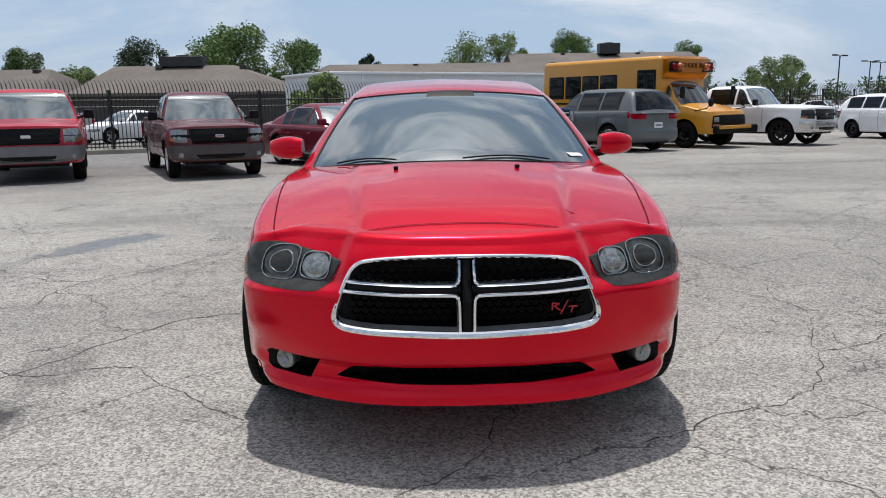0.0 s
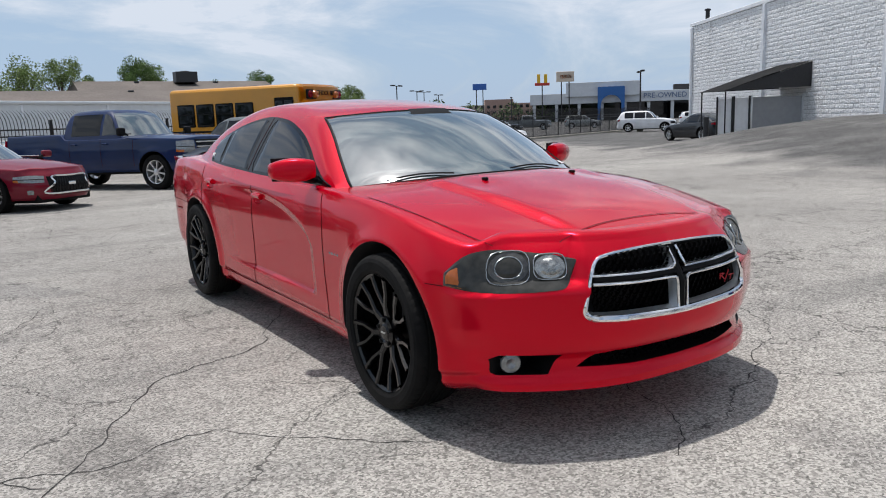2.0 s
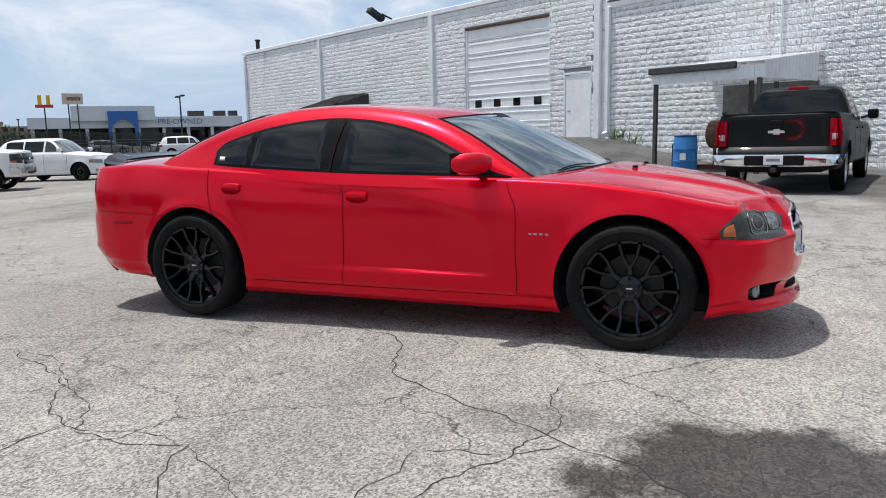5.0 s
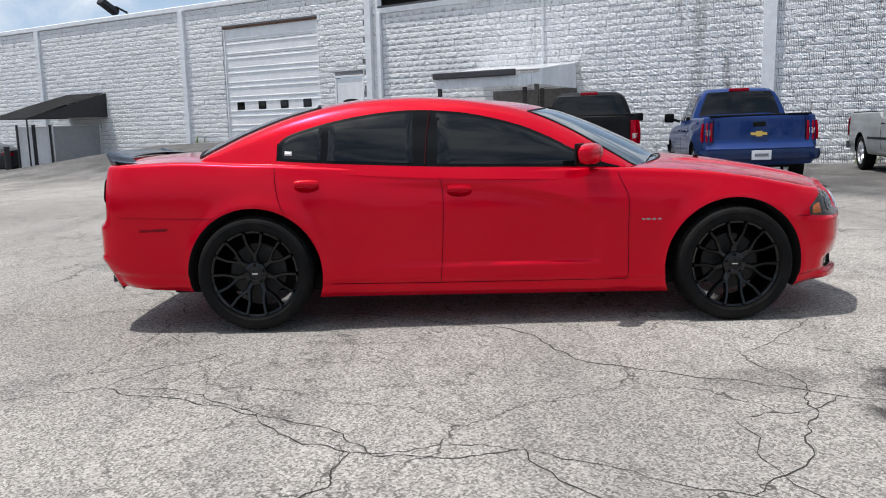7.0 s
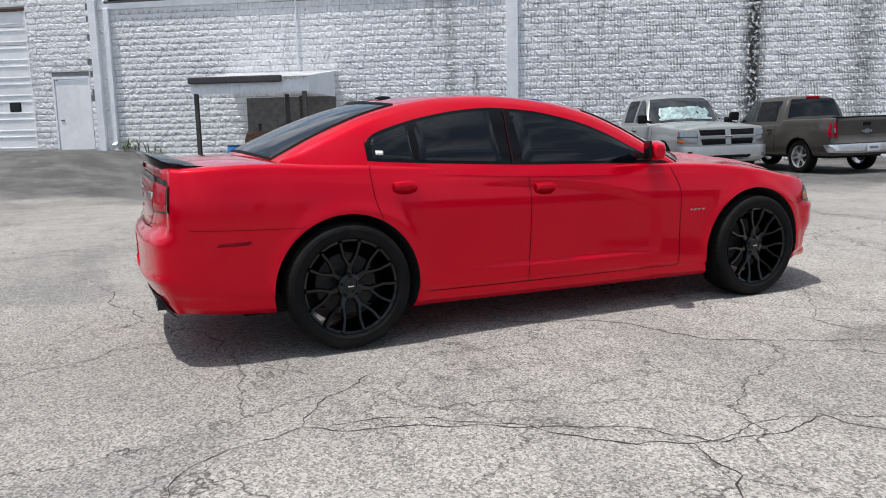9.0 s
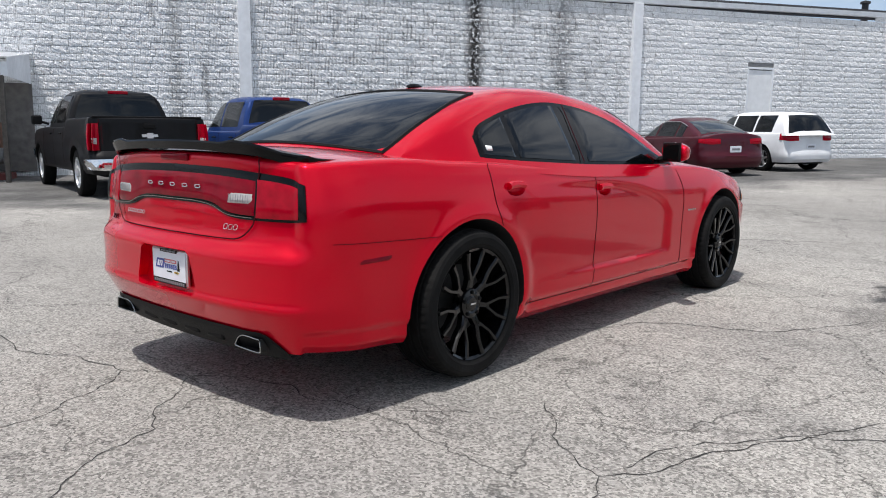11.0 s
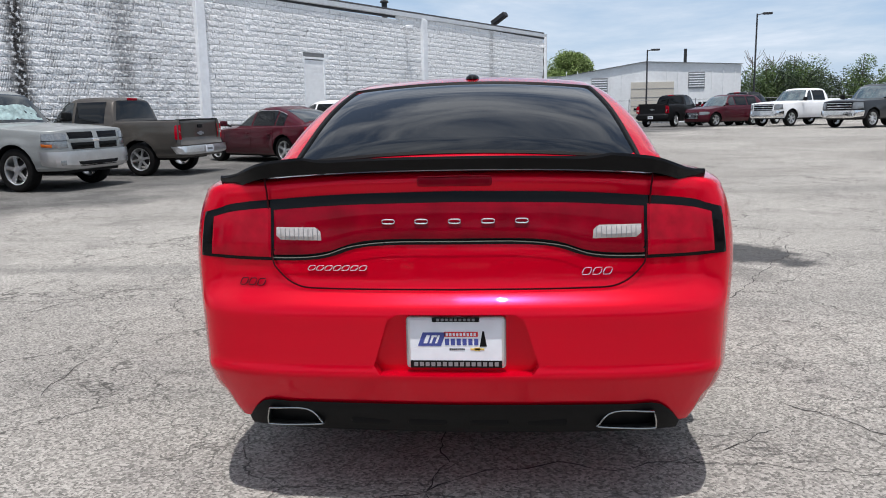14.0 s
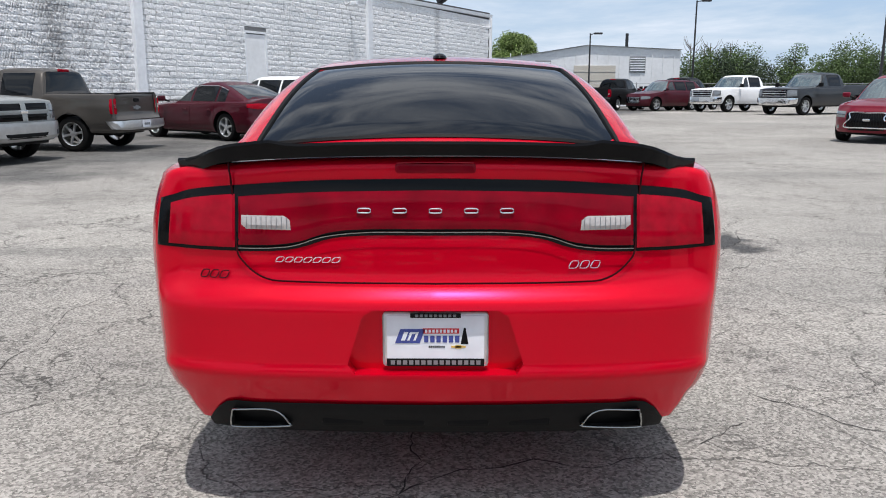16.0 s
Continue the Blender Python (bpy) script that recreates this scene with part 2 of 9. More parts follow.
def prism(outline, depth, axis="x"):
    """An outline in a plane, given depth: axis x takes (y, z), y takes (x, z), z takes (x, y)."""
    bm = bmesh.new()

    def p3(a, b, d):
        return (d, a, b) if axis == "x" else (a, d, b) if axis == "y" else (a, b, d)

    lo = [bm.verts.new(p3(a, b, depth[0])) for a, b in outline]
    hi = [bm.verts.new(p3(a, b, depth[1])) for a, b in outline]
    n = len(outline)
    bm.faces.new(lo)
    bm.faces.new(hi)
    for i in range(n):
        bm.faces.new((lo[i], lo[(i + 1) % n], hi[(i + 1) % n], hi[i]))
    bmesh.ops.recalc_face_normals(bm, faces=bm.faces)
    return bm


def carve(ob, cutters):
    """Cuts each (bmesh, material) away from a mesh object."""
    made = []
    for bm, m in cutters:
        me = bpy.data.meshes.new("cutter")
        bm.to_mesh(me)
        bm.free()
        me.materials.append(m)
        me.polygons.foreach_set("use_smooth", [True] * len(me.polygons))
        c = new("cutter", me)
        made.append(c)
        b = ob.modifiers.new("cut", "BOOLEAN")
        b.operation, b.object, b.solver, b.material_mode = "DIFFERENCE", c, "EXACT", "TRANSFER"
    deps = bpy.context.evaluated_depsgraph_get()
    deps.update()
    me = bpy.data.meshes.new_from_object(ob.evaluated_get(deps))
    ob.modifiers.clear()
    old = ob.data
    ob.data = me
    bpy.data.meshes.remove(old)
    me.set_sharp_from_angle(angle=radians(32))
    for c in made:
        d = c.data
        bpy.data.objects.remove(c)
        bpy.data.meshes.remove(d)
    return ob


def table(pairs):
    """A smooth, unwavering curve through (place, value) pairs."""
    xs = np.array([p[0] for p in pairs], float)
    ys = np.array([p[1] for p in pairs], float)
    h = np.diff(xs)
    d = np.diff(ys) / h
    m = np.zeros(len(xs))
    m[0], m[-1] = d[0], d[-1]
    for i in range(1, len(xs) - 1):
        if d[i - 1] * d[i] > 0:
            w1, w2 = 2 * h[i] + h[i - 1], h[i] + 2 * h[i - 1]
            m[i] = (w1 + w2) / (w1 / d[i - 1] + w2 / d[i])

    def f(x):
        x = float(min(max(x, xs[0]), xs[-1]))
        i = int(min(max(np.searchsorted(xs, x) - 1, 0), len(h) - 1))
        t = (x - xs[i]) / h[i]
        return float((1 + 2 * t) * (1 - t) ** 2 * ys[i] + t * (1 - t) ** 2 * h[i] * m[i] + t * t * (3 - 2 * t) * ys[i + 1] + t * t * (t - 1) * h[i] * m[i + 1])

    return f


def sstep(a, b, v):
    t = min(max((v - a) / (b - a), 0.0), 1.0)
    return t * t * (3 - 2 * t)


def catmull(pts, n):
    pts = [Vector(p) for p in pts]
    ext = [2 * pts[0] - pts[1]] + pts + [2 * pts[-1] - pts[-2]]
    out = []
    for i in range(len(pts) - 1):
        a, b, c, d = ext[i:i + 4]
        for k in range(n):
            t = k / n
            out.append(0.5 * (2 * b + (c - a) * t + (2 * a - 5 * b + 4 * c - d) * t * t + (3 * b - a - 3 * c + d) * t ** 3))
    out.append(pts[-1])
    return out


class Shell:
    """A car's lower body. Half its plan runs from the nose (x = 0) round the side to the tail; fascias and flanks are inset by height."""

    def __init__(self, plan, centre, shoulder, bottom, front, side, rear, width, r=0.03, power=2.5, feature=None, hood=None):
        c = catmull([(x, y) for x, y in plan], 24)
        seg = [0.0]
        for a, b in zip(c, c[1:]):
            seg.append(seg[-1] + (b - a).length)
        self.line, self.seg, self.length = c, np.array(seg), seg[-1]
        self.lx, self.ly = np.array([p.x for p in c]), np.array([p.y for p in c])
        self.zc, self.zs, self.zb = table(centre), table(shoulder), table(bottom)
        self.f, self.s, self.b = table(front), table(side), table(rear)
        self.w, self.r, self.power, self.feature, self.hood = width, r, power, feature, hood
        self.corner = None

    def plan(self, s):
        s = min(max(s, 0.0), self.length)
        x, y = float(np.interp(s, self.seg, self.lx)), float(np.interp(s, self.seg, self.ly))
        e = 0.02
        a, b = max(s - e, 0), min(s + e, self.length)
        t = Vector((float(np.interp(b, self.seg, self.lx) - np.interp(a, self.seg, self.lx)), float(np.interp(b, self.seg, self.ly) - np.interp(a, self.seg, self.ly))))
        t.normalize()
        n = Vector((t.y, -t.x))
        if s <= 1e-6:
            n = Vector((0, -1))
        if s >= self.length - 1e-6:
            n = Vector((0, 1))
        return x, y, n

    def top(self, x, y):
        a = min(abs(x) / self.w, 1.0)
        z = self.zs(y) + (self.zc(y) - self.zs(y)) * (1 - a ** self.power)
        return z + (self.hood(abs(x), y) if self.hood else 0.0)

    def inset(self, x, y, n, z, zt):
        wf, wr = sstep(0.3, 0.92, -n.y), sstep(0.3, 0.92, n.y)
        zb = self.zb(y)
        e = wf * self.f(z) + wr * self.b(z) + (1 - wf - wr) * self.s((z - zb) / max(zt - zb, 0.1))
        if self.feature:
            e += self.feature(x, y, z) * (1 - wf - wr)
        if self.corner:
            e += self.corner(x, y, z)
        return e

    def edge(self, s):
        x, y, n = self.plan(s)
        zt = self.top(x, y)
        for _ in range(4):
            e = self.inset(x, y, n, zt, zt) + self.r
            zt = self.top(max(x - n.x * e, 0), y - n.y * e)
        return zt

    def skin(self, s, z, off=0.0, side=1):
        """A point on the flank or fascia at height z, off metres proud of it, and the outward way there."""
        x, y, n = self.plan(s)
        zt = self.edge(s)
        e = self.inset(x, y, n, min(z, zt - self.r * 0.6), zt) - off
        return Vector((side * max(x - n.x * e, 0.0), y - n.y * e, z))

    def s_side(self, y):
        k = int(len(self.line) * 0.1)
        m = (self.lx > self.w * 0.82)
        return float(np.interp(y, self.ly[m], self.seg[m]))

    def s_front(self, x):
        m = self.ly < 0
        k = int(np.argmax(self.lx[m]))
        return float(np.interp(x, self.lx[:k + 1], self.seg[:k + 1]))

    def s_rear(self, x):
        k = int(np.argmax(np.where(self.ly > 0, self.lx, 0)))
        return float(np.interp(-x, -self.lx[k:], self.seg[k:]))

    def mesh(self, n_round=90, n_up=14, n_across=20):
        half = []
        for i in range(n_round + 1):
            s = self.length * i / n_round
            x, y, n = self.plan(s)
            zt, zb = self.edge(s), self.zb(y)
            col = []
            for k in range(n_up + 1):
                z = zb + (zt - self.r - zb) * k / n_up
                e = self.inset(x, y, n, z, zt)
                col.append(Vector((max(x - n.x * e, 0.0), y - n.y * e, z)))
            e0 = self.inset(x, y, n, zt - self.r, zt)
            for k in (1, 2, 3, 4):
                a = k / 4 * math.pi / 2
                e = e0 + (self.inset(x, y, n, zt, zt) + self.r - e0) * (1 - math.cos(a))
                col.append(Vector((max(x - n.x * e, 0.0), y - n.y * e, zt - self.r + self.r * math.sin(a))))
            if i in (0, n_round):
                for v in col:
                    v.x = 0.0
            half.append(col)
        bm = bmesh.new()
        right = [[bm.verts.new(p) for p in col] for col in half]
        left = [right[0]] + [[bm.verts.new((-p.x, p.y, p.z)) for p in col] for col in half[1:-1]] + [right[-1]]
        for i in range(n_round):
            for k in range(len(half[0]) - 1):
                bm.faces.new((right[i][k], right[i + 1][k], right[i + 1][k + 1], right[i][k + 1]))
                bm.faces.new((left[i][k + 1], left[i + 1][k + 1], left[i + 1][k], left[i][k]))
        for row, up in ((-1, True), (0, False)):
            lines = []
            for i in range(1, n_round):
                a, b = right[i][row], left[i][row]
                line = [a]
                for j in range(1, n_across):
                    t = j / n_across
                    x = a.co.x + (b.co.x - a.co.x) * t
                    z = self.top(x, a.co.y) if up else a.co.z
                    if up:
                        edge_z = self.top(a.co.x, a.co.y)
                        z += a.co.z - edge_z
                    line.append(bm.verts.new((x, a.co.y, z)))
                line.append(b)
                lines.append(line)
            for l0, l1 in zip(lines, lines[1:]):
                for j in range(n_across):
                    q = (l0[j], l0[j + 1], l1[j + 1], l1[j])
                    bm.faces.new(q if up else q[::-1])
            for end, line in ((right[0][row], lines[0]), (right[-1][row], lines[-1])):
                for j in range(n_across):
                    q = (end, line[j + 1], line[j])
                    bm.faces.new(q)
        bmesh.ops.recalc_face_normals(bm, faces=bm.faces)
        return bm

    def panel(self, top, low, n=16, m=5, off=0.004, side=1, join=False):
        """A sheet on the skin between two lines of (s, z)."""
        ta, la = catmull(top, 8), catmull(low, 8)
        rows = []
        for j in range(m + 1):
            row = []
            for i in range(n + 1):
                u = i / n
                a, b = ta[round(u * (len(ta) - 1))], la[round(u * (len(la) - 1))]
                q = a + (b - a) * j / m
                rim = 0.0 if 0 < i < n + join and 0 < j < m else -0.006
                row.append(self.skin(q.x, q.y, off + rim, side))
            rows.append(row)
        bm = quads(rows)
        return bm

    def line_on(self, pts, w=0.007, off=0.001, side=1, dense=6):
        """A thin ribbon on the skin along (s, z) points."""
        c = catmull(pts, dense)
        p = [self.skin(q.x, q.y, off, side) for q in c]
        up = []
        for q in c:
            a = self.skin(q.x, q.y, 0.02, side) - self.skin(q.x, q.y, 0.0, side)
            up.append(a)
        return strip(p, w, up, 0.0015)

    def bar_on(self, pts, r=0.01, off=0.0, side=1, closed=False, dense=6, segs=8):
        c = catmull(pts, dense)
        if closed:
            c = c[:-1]
        return tube([self.skin(q.x, q.y, off, side) for q in c], r, closed, segs)


class Cabin:
    """A car's greenhouse: a crowned roof line with bowed screens, and flanks that lean in."""

    def __init__(self, profile, belt_w, belt_z, lean, crown=0.1, bow_front=0.5, bow_rear=0.2, mid=0.4, low=-0.06):
        self.p, self.wb, self.zb = table(profile), table(belt_w), table(belt_z)
        self.y0, self.y1 = profile[0][0], profile[-1][0]
        self.lean, self.crown, self.kf, self.kr, self.mid, self.low = lean, crown, bow_front, bow_rear, mid, low

    def top(self, x, y):
        kf = self.kf * (1 - sstep(self.mid - 0.6, self.mid, y))
        kr = self.kr * sstep(self.mid, self.mid + 0.6, y)
        return self.p(y - kf * x * x + kr * x * x) - self.crown * x * x

    def flank(self, y, z, off=0.0, side=1):
        x = self.wb(y) - self.lean * (z - self.zb(y)) - 0.22 * max(z - self.zb(y), 0) ** 2
        return Vector((side * (x + off), y, z + off * self.lean))

    def meet(self, y):
        lo, hi = self.zb(y) + self.low, self.p(y) + 0.05
        if self.top(self.flank(y, lo).x, y) <= lo:
            return lo
        for _ in range(40):
            z = (lo + hi) / 2
            if self.top(self.flank(y, z).x, y) > z:
                lo = z
            else:
                hi = z
        return lo

    def mesh(self, n=60, ns=8, nt=16, r=0.05):
        rows = []
        for i in range(n + 1):
            y = self.y0 + (self.y1 - self.y0) * i / n
            zl, zm = self.zb(y) + self.low, self.meet(y)
            pts = []
            for k in range(ns + 1):
                pts.append(self.flank(y, zl + (zm - zl) * k / ns))
            xm = pts[-1].x
            for k in range(1, nt + 1):
                x = xm * (1 - k / nt)
                pts.append(Vector((x, y, max(self.top(x, y), zl))))
            # soften the rail
            if zm - zl > 0.12:
                for _ in range(3):
                    q = [p.copy() for p in pts]
                    for k in range(ns - 1, ns + 3):
                        pts[k] = (q[k - 1] + q[k] * 2 + q[k + 1]) / 4
            rows.append(pts + [Vector((-p.x, p.y, p.z)) for p in pts[-2::-1]])
        bm = quads(rows)
        m = len(rows[0])
        bm.verts.ensure_lookup_table()
        for i in range(n):
            bm.faces.new((bm.verts[i * m], bm.verts[(i + 1) * m], bm.verts[(i + 1) * m + m - 1], bm.verts[i * m + m - 1]))
        bm.faces.new([bm.verts[k] for k in range(m)][::-1])
        bm.faces.new([bm.verts[n * m + k] for k in range(m)])
        bmesh.ops.recalc_face_normals(bm, faces=bm.faces)
        return bm

    def pane(self, top, low, n=14, m=6, off=0.004, side=1):
        """A pane on the flank between two lines of (y, z)."""
        ta, la = catmull(top, 8), catmull(low, 8)
        rows = []
        for j in range(m + 1):
            row = []
            for i in range(n + 1):
                a, b = ta[round(i / n * (len(ta) - 1))], la[round(i / n * (len(la) - 1))]
                q = a + (b - a) * j / m
                rim = 0.0 if 0 < i < n and 0 < j < m else -0.006
                row.append(self.flank(q.x, q.y, off + rim, side))
            rows.append(row)
        return quads(rows)

    def screen(self, q0, q1, margin, n=20, m=12, off=0.004, front=True, round_to=0.0):
        """A bowed pane between the profile's places q0 and q1, margin inside the pillars."""
        rows = []
        for j in range(m + 1):
            q = q0 + (q1 - q0) * j / m
            lo, hi = 0.0, 1.2
            for _ in range(40):
                x = (lo + hi) / 2
                y = self.at(x, q)
                z = self.p(q) - self.crown * x * x
                if self.flank(y, max(z, self.zb(y))).x > x:
                    lo = x
                else:
                    hi = x
            w = lo - margin
            row = []
            for i in range(n + 1):
                x = w * (2 * i / n - 1)
                y = self.at(x, q)
                rim = 0.0 if 0 < i < n and 0 < j < m else -0.006
                row.append((x, y + (-(off + rim) if front else (off + rim)) * 0.5, self.p(q) - self.crown * x * x + (off + rim) * 0.9))
            rows.append(row)
        return quads(rows)

    def at(self, x, q):
        y = q
        for _ in range(8):
            kf = self.kf * (1 - sstep(self.mid - 0.6, self.mid, y))
            kr = self.kr * sstep(self.mid, self.mid + 0.6, y)
            y = q + kf * x * x - kr * x * x
        return y


def place(ob, x, y, fx, fy, z=None):
    """Sets a vehicle, built nose towards -y, down with its nose along (fx, fy)."""
    ob.matrix_world = Matrix.Translation((x, y, ground_z(x, y) if z is None else z)) @ Matrix.Rotation(math.atan2(fx, -fy), 4, "Z")
    return ob


def soft_ramp(v, k):
    return k * math.log1p(math.exp(v / k)) if v / k < 30 else v


def ground_z(x, y):
    """The lot's height: it falls gently one way, rises the other, with a ramp up to the workshop door."""
    z = -0.014 * (soft_ramp(y - 4, 3) - soft_ramp(y - 40, 5)) + 0.0175 * (soft_ramp(-y - 5, 2) - soft_ramp(-y - 38, 5))
    n, u = 0.8695 * x - 0.4939 * y, 0.4939 * x + 0.8695 * y
    t = sstep(9, 14, u) * (1 - sstep(22, 32, u)) * sstep(7, 17.5, n)
    return z + (1.0 - z) * t - 0.005


# ---- wheels ----
def wheel(parent, name, at, side, radius, width, rim_r, style, rim_mat, tyre_mat=None):
    """A wheel at a place; side is the way its face looks along x."""
    w = new(name)
    w.parent = parent
    w.location = at
    h = width / 2
    prof = [(-h * 0.8, rim_r), (-h, rim_r + 0.012), (-h * 1.02, radius * 0.86), (-h * 0.9, radius * 0.965), (-h * 0.6, radius * 0.995), (0, radius), (h * 0.6, radius * 0.995), (h * 0.9, radius * 0.965), (h * 1.02, radius * 0.86), (h, rim_r + 0.012), (h * 0.8, rim_r)]
    if style == "mesh":
        # ribs parted by grooves, with cuts across the shoulders and a raised ring on each sidewall
        g = radius - 0.009
        half_prof = [(0.80, rim_r, 0), (0.97, rim_r + 0.006, 0), (1.0, rim_r + 0.016, 0), (1.03, rim_r + 0.022, 0), (1.03, rim_r + 0.030, 0), (1.045, radius * 0.90, 0), (1.0, radius * 0.945, 0), (0.93, radius * 0.972, 1), (0.84, radius * 0.988, 1), (0.68, radius * 0.994, 1), (0.66, g, 0), (0.58, g, 0), (0.56, radius * 0.998, 0), (0.24, radius, 0), (0.22, g, 0), (0.12, g, 0), (0.10, radius, 0)]
        full = [(a * h, r, c) for a, r, c in half_prof] + [(-a * h, r, c) for a, r, c in half_prof[::-1]]
        rows = [[(a, math.cos(k * math.tau / 180) * (r - 0.003 * (c and k % 3 == 0)), math.sin(k * math.tau / 180) * (r - 0.003 * (c and k % 3 == 0))) for k in range(180)] for a, r, c in full]
        tyre = quads(rows, close_u=True)
        bmesh.ops.recalc_face_normals(tyre, faces=tyre.faces)
    else:
        tyre = lathe(prof, 28)
    part("tyre", tyre, tyre_mat or TYRE, w)
    o = side
    barrel = lathe([(-o * h * 0.8, rim_r * 0.96), (o * h * 0.2, rim_r * 0.93), (o * h * 0.82, rim_r * 0.985), (o * h * 0.92, rim_r * 1.005), (o * h * 0.86, rim_r * 0.955), (o * h * 0.2, rim_r * 0.9), (-o * h * 0.7, rim_r * 0.88)], 40)
    part("rim", barrel, rim_mat, w)
    part("brake_disc", lathe([(-o * 0.02, 0.03), (-o * 0.02, rim_r * 0.66), (o * 0.0, rim_r * 0.66), (o * 0.0, 0.03)], 28), STEEL_DARK if style != "plain" else BLACK_SATIN, w)
    face = o * h * 0.72
    if style == "mesh":
        n = 7
        for k in range(n):
            a = k * math.tau / n + math.pi / 2
            bm = bmesh.new()
            d = Vector((0, math.cos(a), math.sin(a)))
            out = Vector((o, 0, 0))

            def arm(stations):
                rows = []
                for p, ww, tang in stations:
                    q = tang * ww
                    rows.append([p - q - out * 0.034, p - q - out * 0.004, p - q * 0.62 + out * 0.005, p + q * 0.62 + out * 0.005, p + q - out * 0.004, p + q - out * 0.034])
                merge(bm, quads(rows))

            t0 = Vector((0, -d.z, d.y))
            root, fork = d * rim_r * 0.16 + out * (abs(face) - 0.020), d * rim_r * 0.50 + out * (abs(face) + 0.002)
            arm([(root, 0.030, t0), (d * rim_r * 0.3 + out * (abs(face) - 0.008), 0.019, t0), (fork, 0.017, t0)])
            for sgn in (-1, 1):
                a2 = a + sgn * 0.215
                e = Vector((0, math.cos(a2), math.sin(a2)))
                tip = e * rim_r * 0.965 + out * (abs(face) + 0.030)
                st = d * rim_r * 0.44 + t0 * sgn * 0.006 + out * (abs(face) + 0.0)
                mid = st.lerp(tip, 0.5) + t0 * sgn * 0.010
                along = (tip - st).normalized()
                side = out.cross(along).normalized()
                arm([(st, 0.011, side), (mid, 0.0105, side), (tip, 0.0125, side)])
            bmesh.ops.recalc_face_normals(bm, faces=bm.faces)
            part("spoke", bm, rim_mat, w)
        hub = lathe([(face - o * 0.03, 0.075), (face + o * 0.002, 0.072), (face + o * 0.008, 0.05), (face + o * 0.004, 0.04), (face + o * 0.01, 0.032), (face + o * 0.013, 0.0001)], 28)
        part("hub", hub, rim_mat, w)
        part("badge", box_bm(0.002, 0.035, 0.007, (face + o * 0.0135, 0, 0)), ALLOY, w, "small silver bar on hub cap")
        for k in range(5):
            a = k * math.tau / 5 + 0.3
            nut = lathe([(face - o * 0.02, 0.011), (face + o * 0.012, 0.011), (face + o * 0.014, 0.006), (face + o * 0.014, 0.0001)], 8)
            bmesh.ops.translate(nut, vec=(0, math.cos(a) * 0.058, math.sin(a) * 0.058), verts=nut.verts)
            part("wheel_nut", nut, BLACK_SATIN, w)
    elif style == "plain":
        disc = lathe([(face - o * 0.05, rim_r * 0.95), (face - o * 0.02, rim_r * 0.8), (face, rim_r * 0.5), (face - o * 0.03, rim_r * 0.34), (face + o * 0.02, rim_r * 0.25), (face + o * 0.03, rim_r * 0.2), (face + o * 0.03, 0.0001)], 28)
        part("wheel_disc", disc, rim_mat, w)
    else:
        n, spread = {"five": (5, 0.16), "six": (6, 0.13), "eight": (8, 0.1), "ten": (10, 0.07)}[style]
        bm = bmesh.new()
        for k in range(n):
            a = k * math.tau / n + 0.2
            d = Vector((0, math.cos(a), math.sin(a)))
            t = Vector((0, -math.sin(a), math.cos(a)))
            rows = []
            for f, ww in ((0.15, spread * 0.9), (0.55, spread * 0.75), (0.96, spread)):
                p = d * rim_r * f + Vector((face + o * 0.01 * f, 0, 0))
                q = t * rim_r * ww
                rows.append([p - q - Vector((o * 0.03, 0, 0)), p - q * 0.8, p + q * 0.8, p + q - Vector((o * 0.03, 0, 0))])
            merge(bm, quads(rows))
        merge(bm, lathe([(face - o * 0.04, rim_r * 0.3), (face + o * 0.004, rim_r * 0.27), (face + o * 0.012, rim_r * 0.14), (face + o * 0.014, 0.0001)], 20))
        part("spokes", bm, rim_mat, w)
    return w


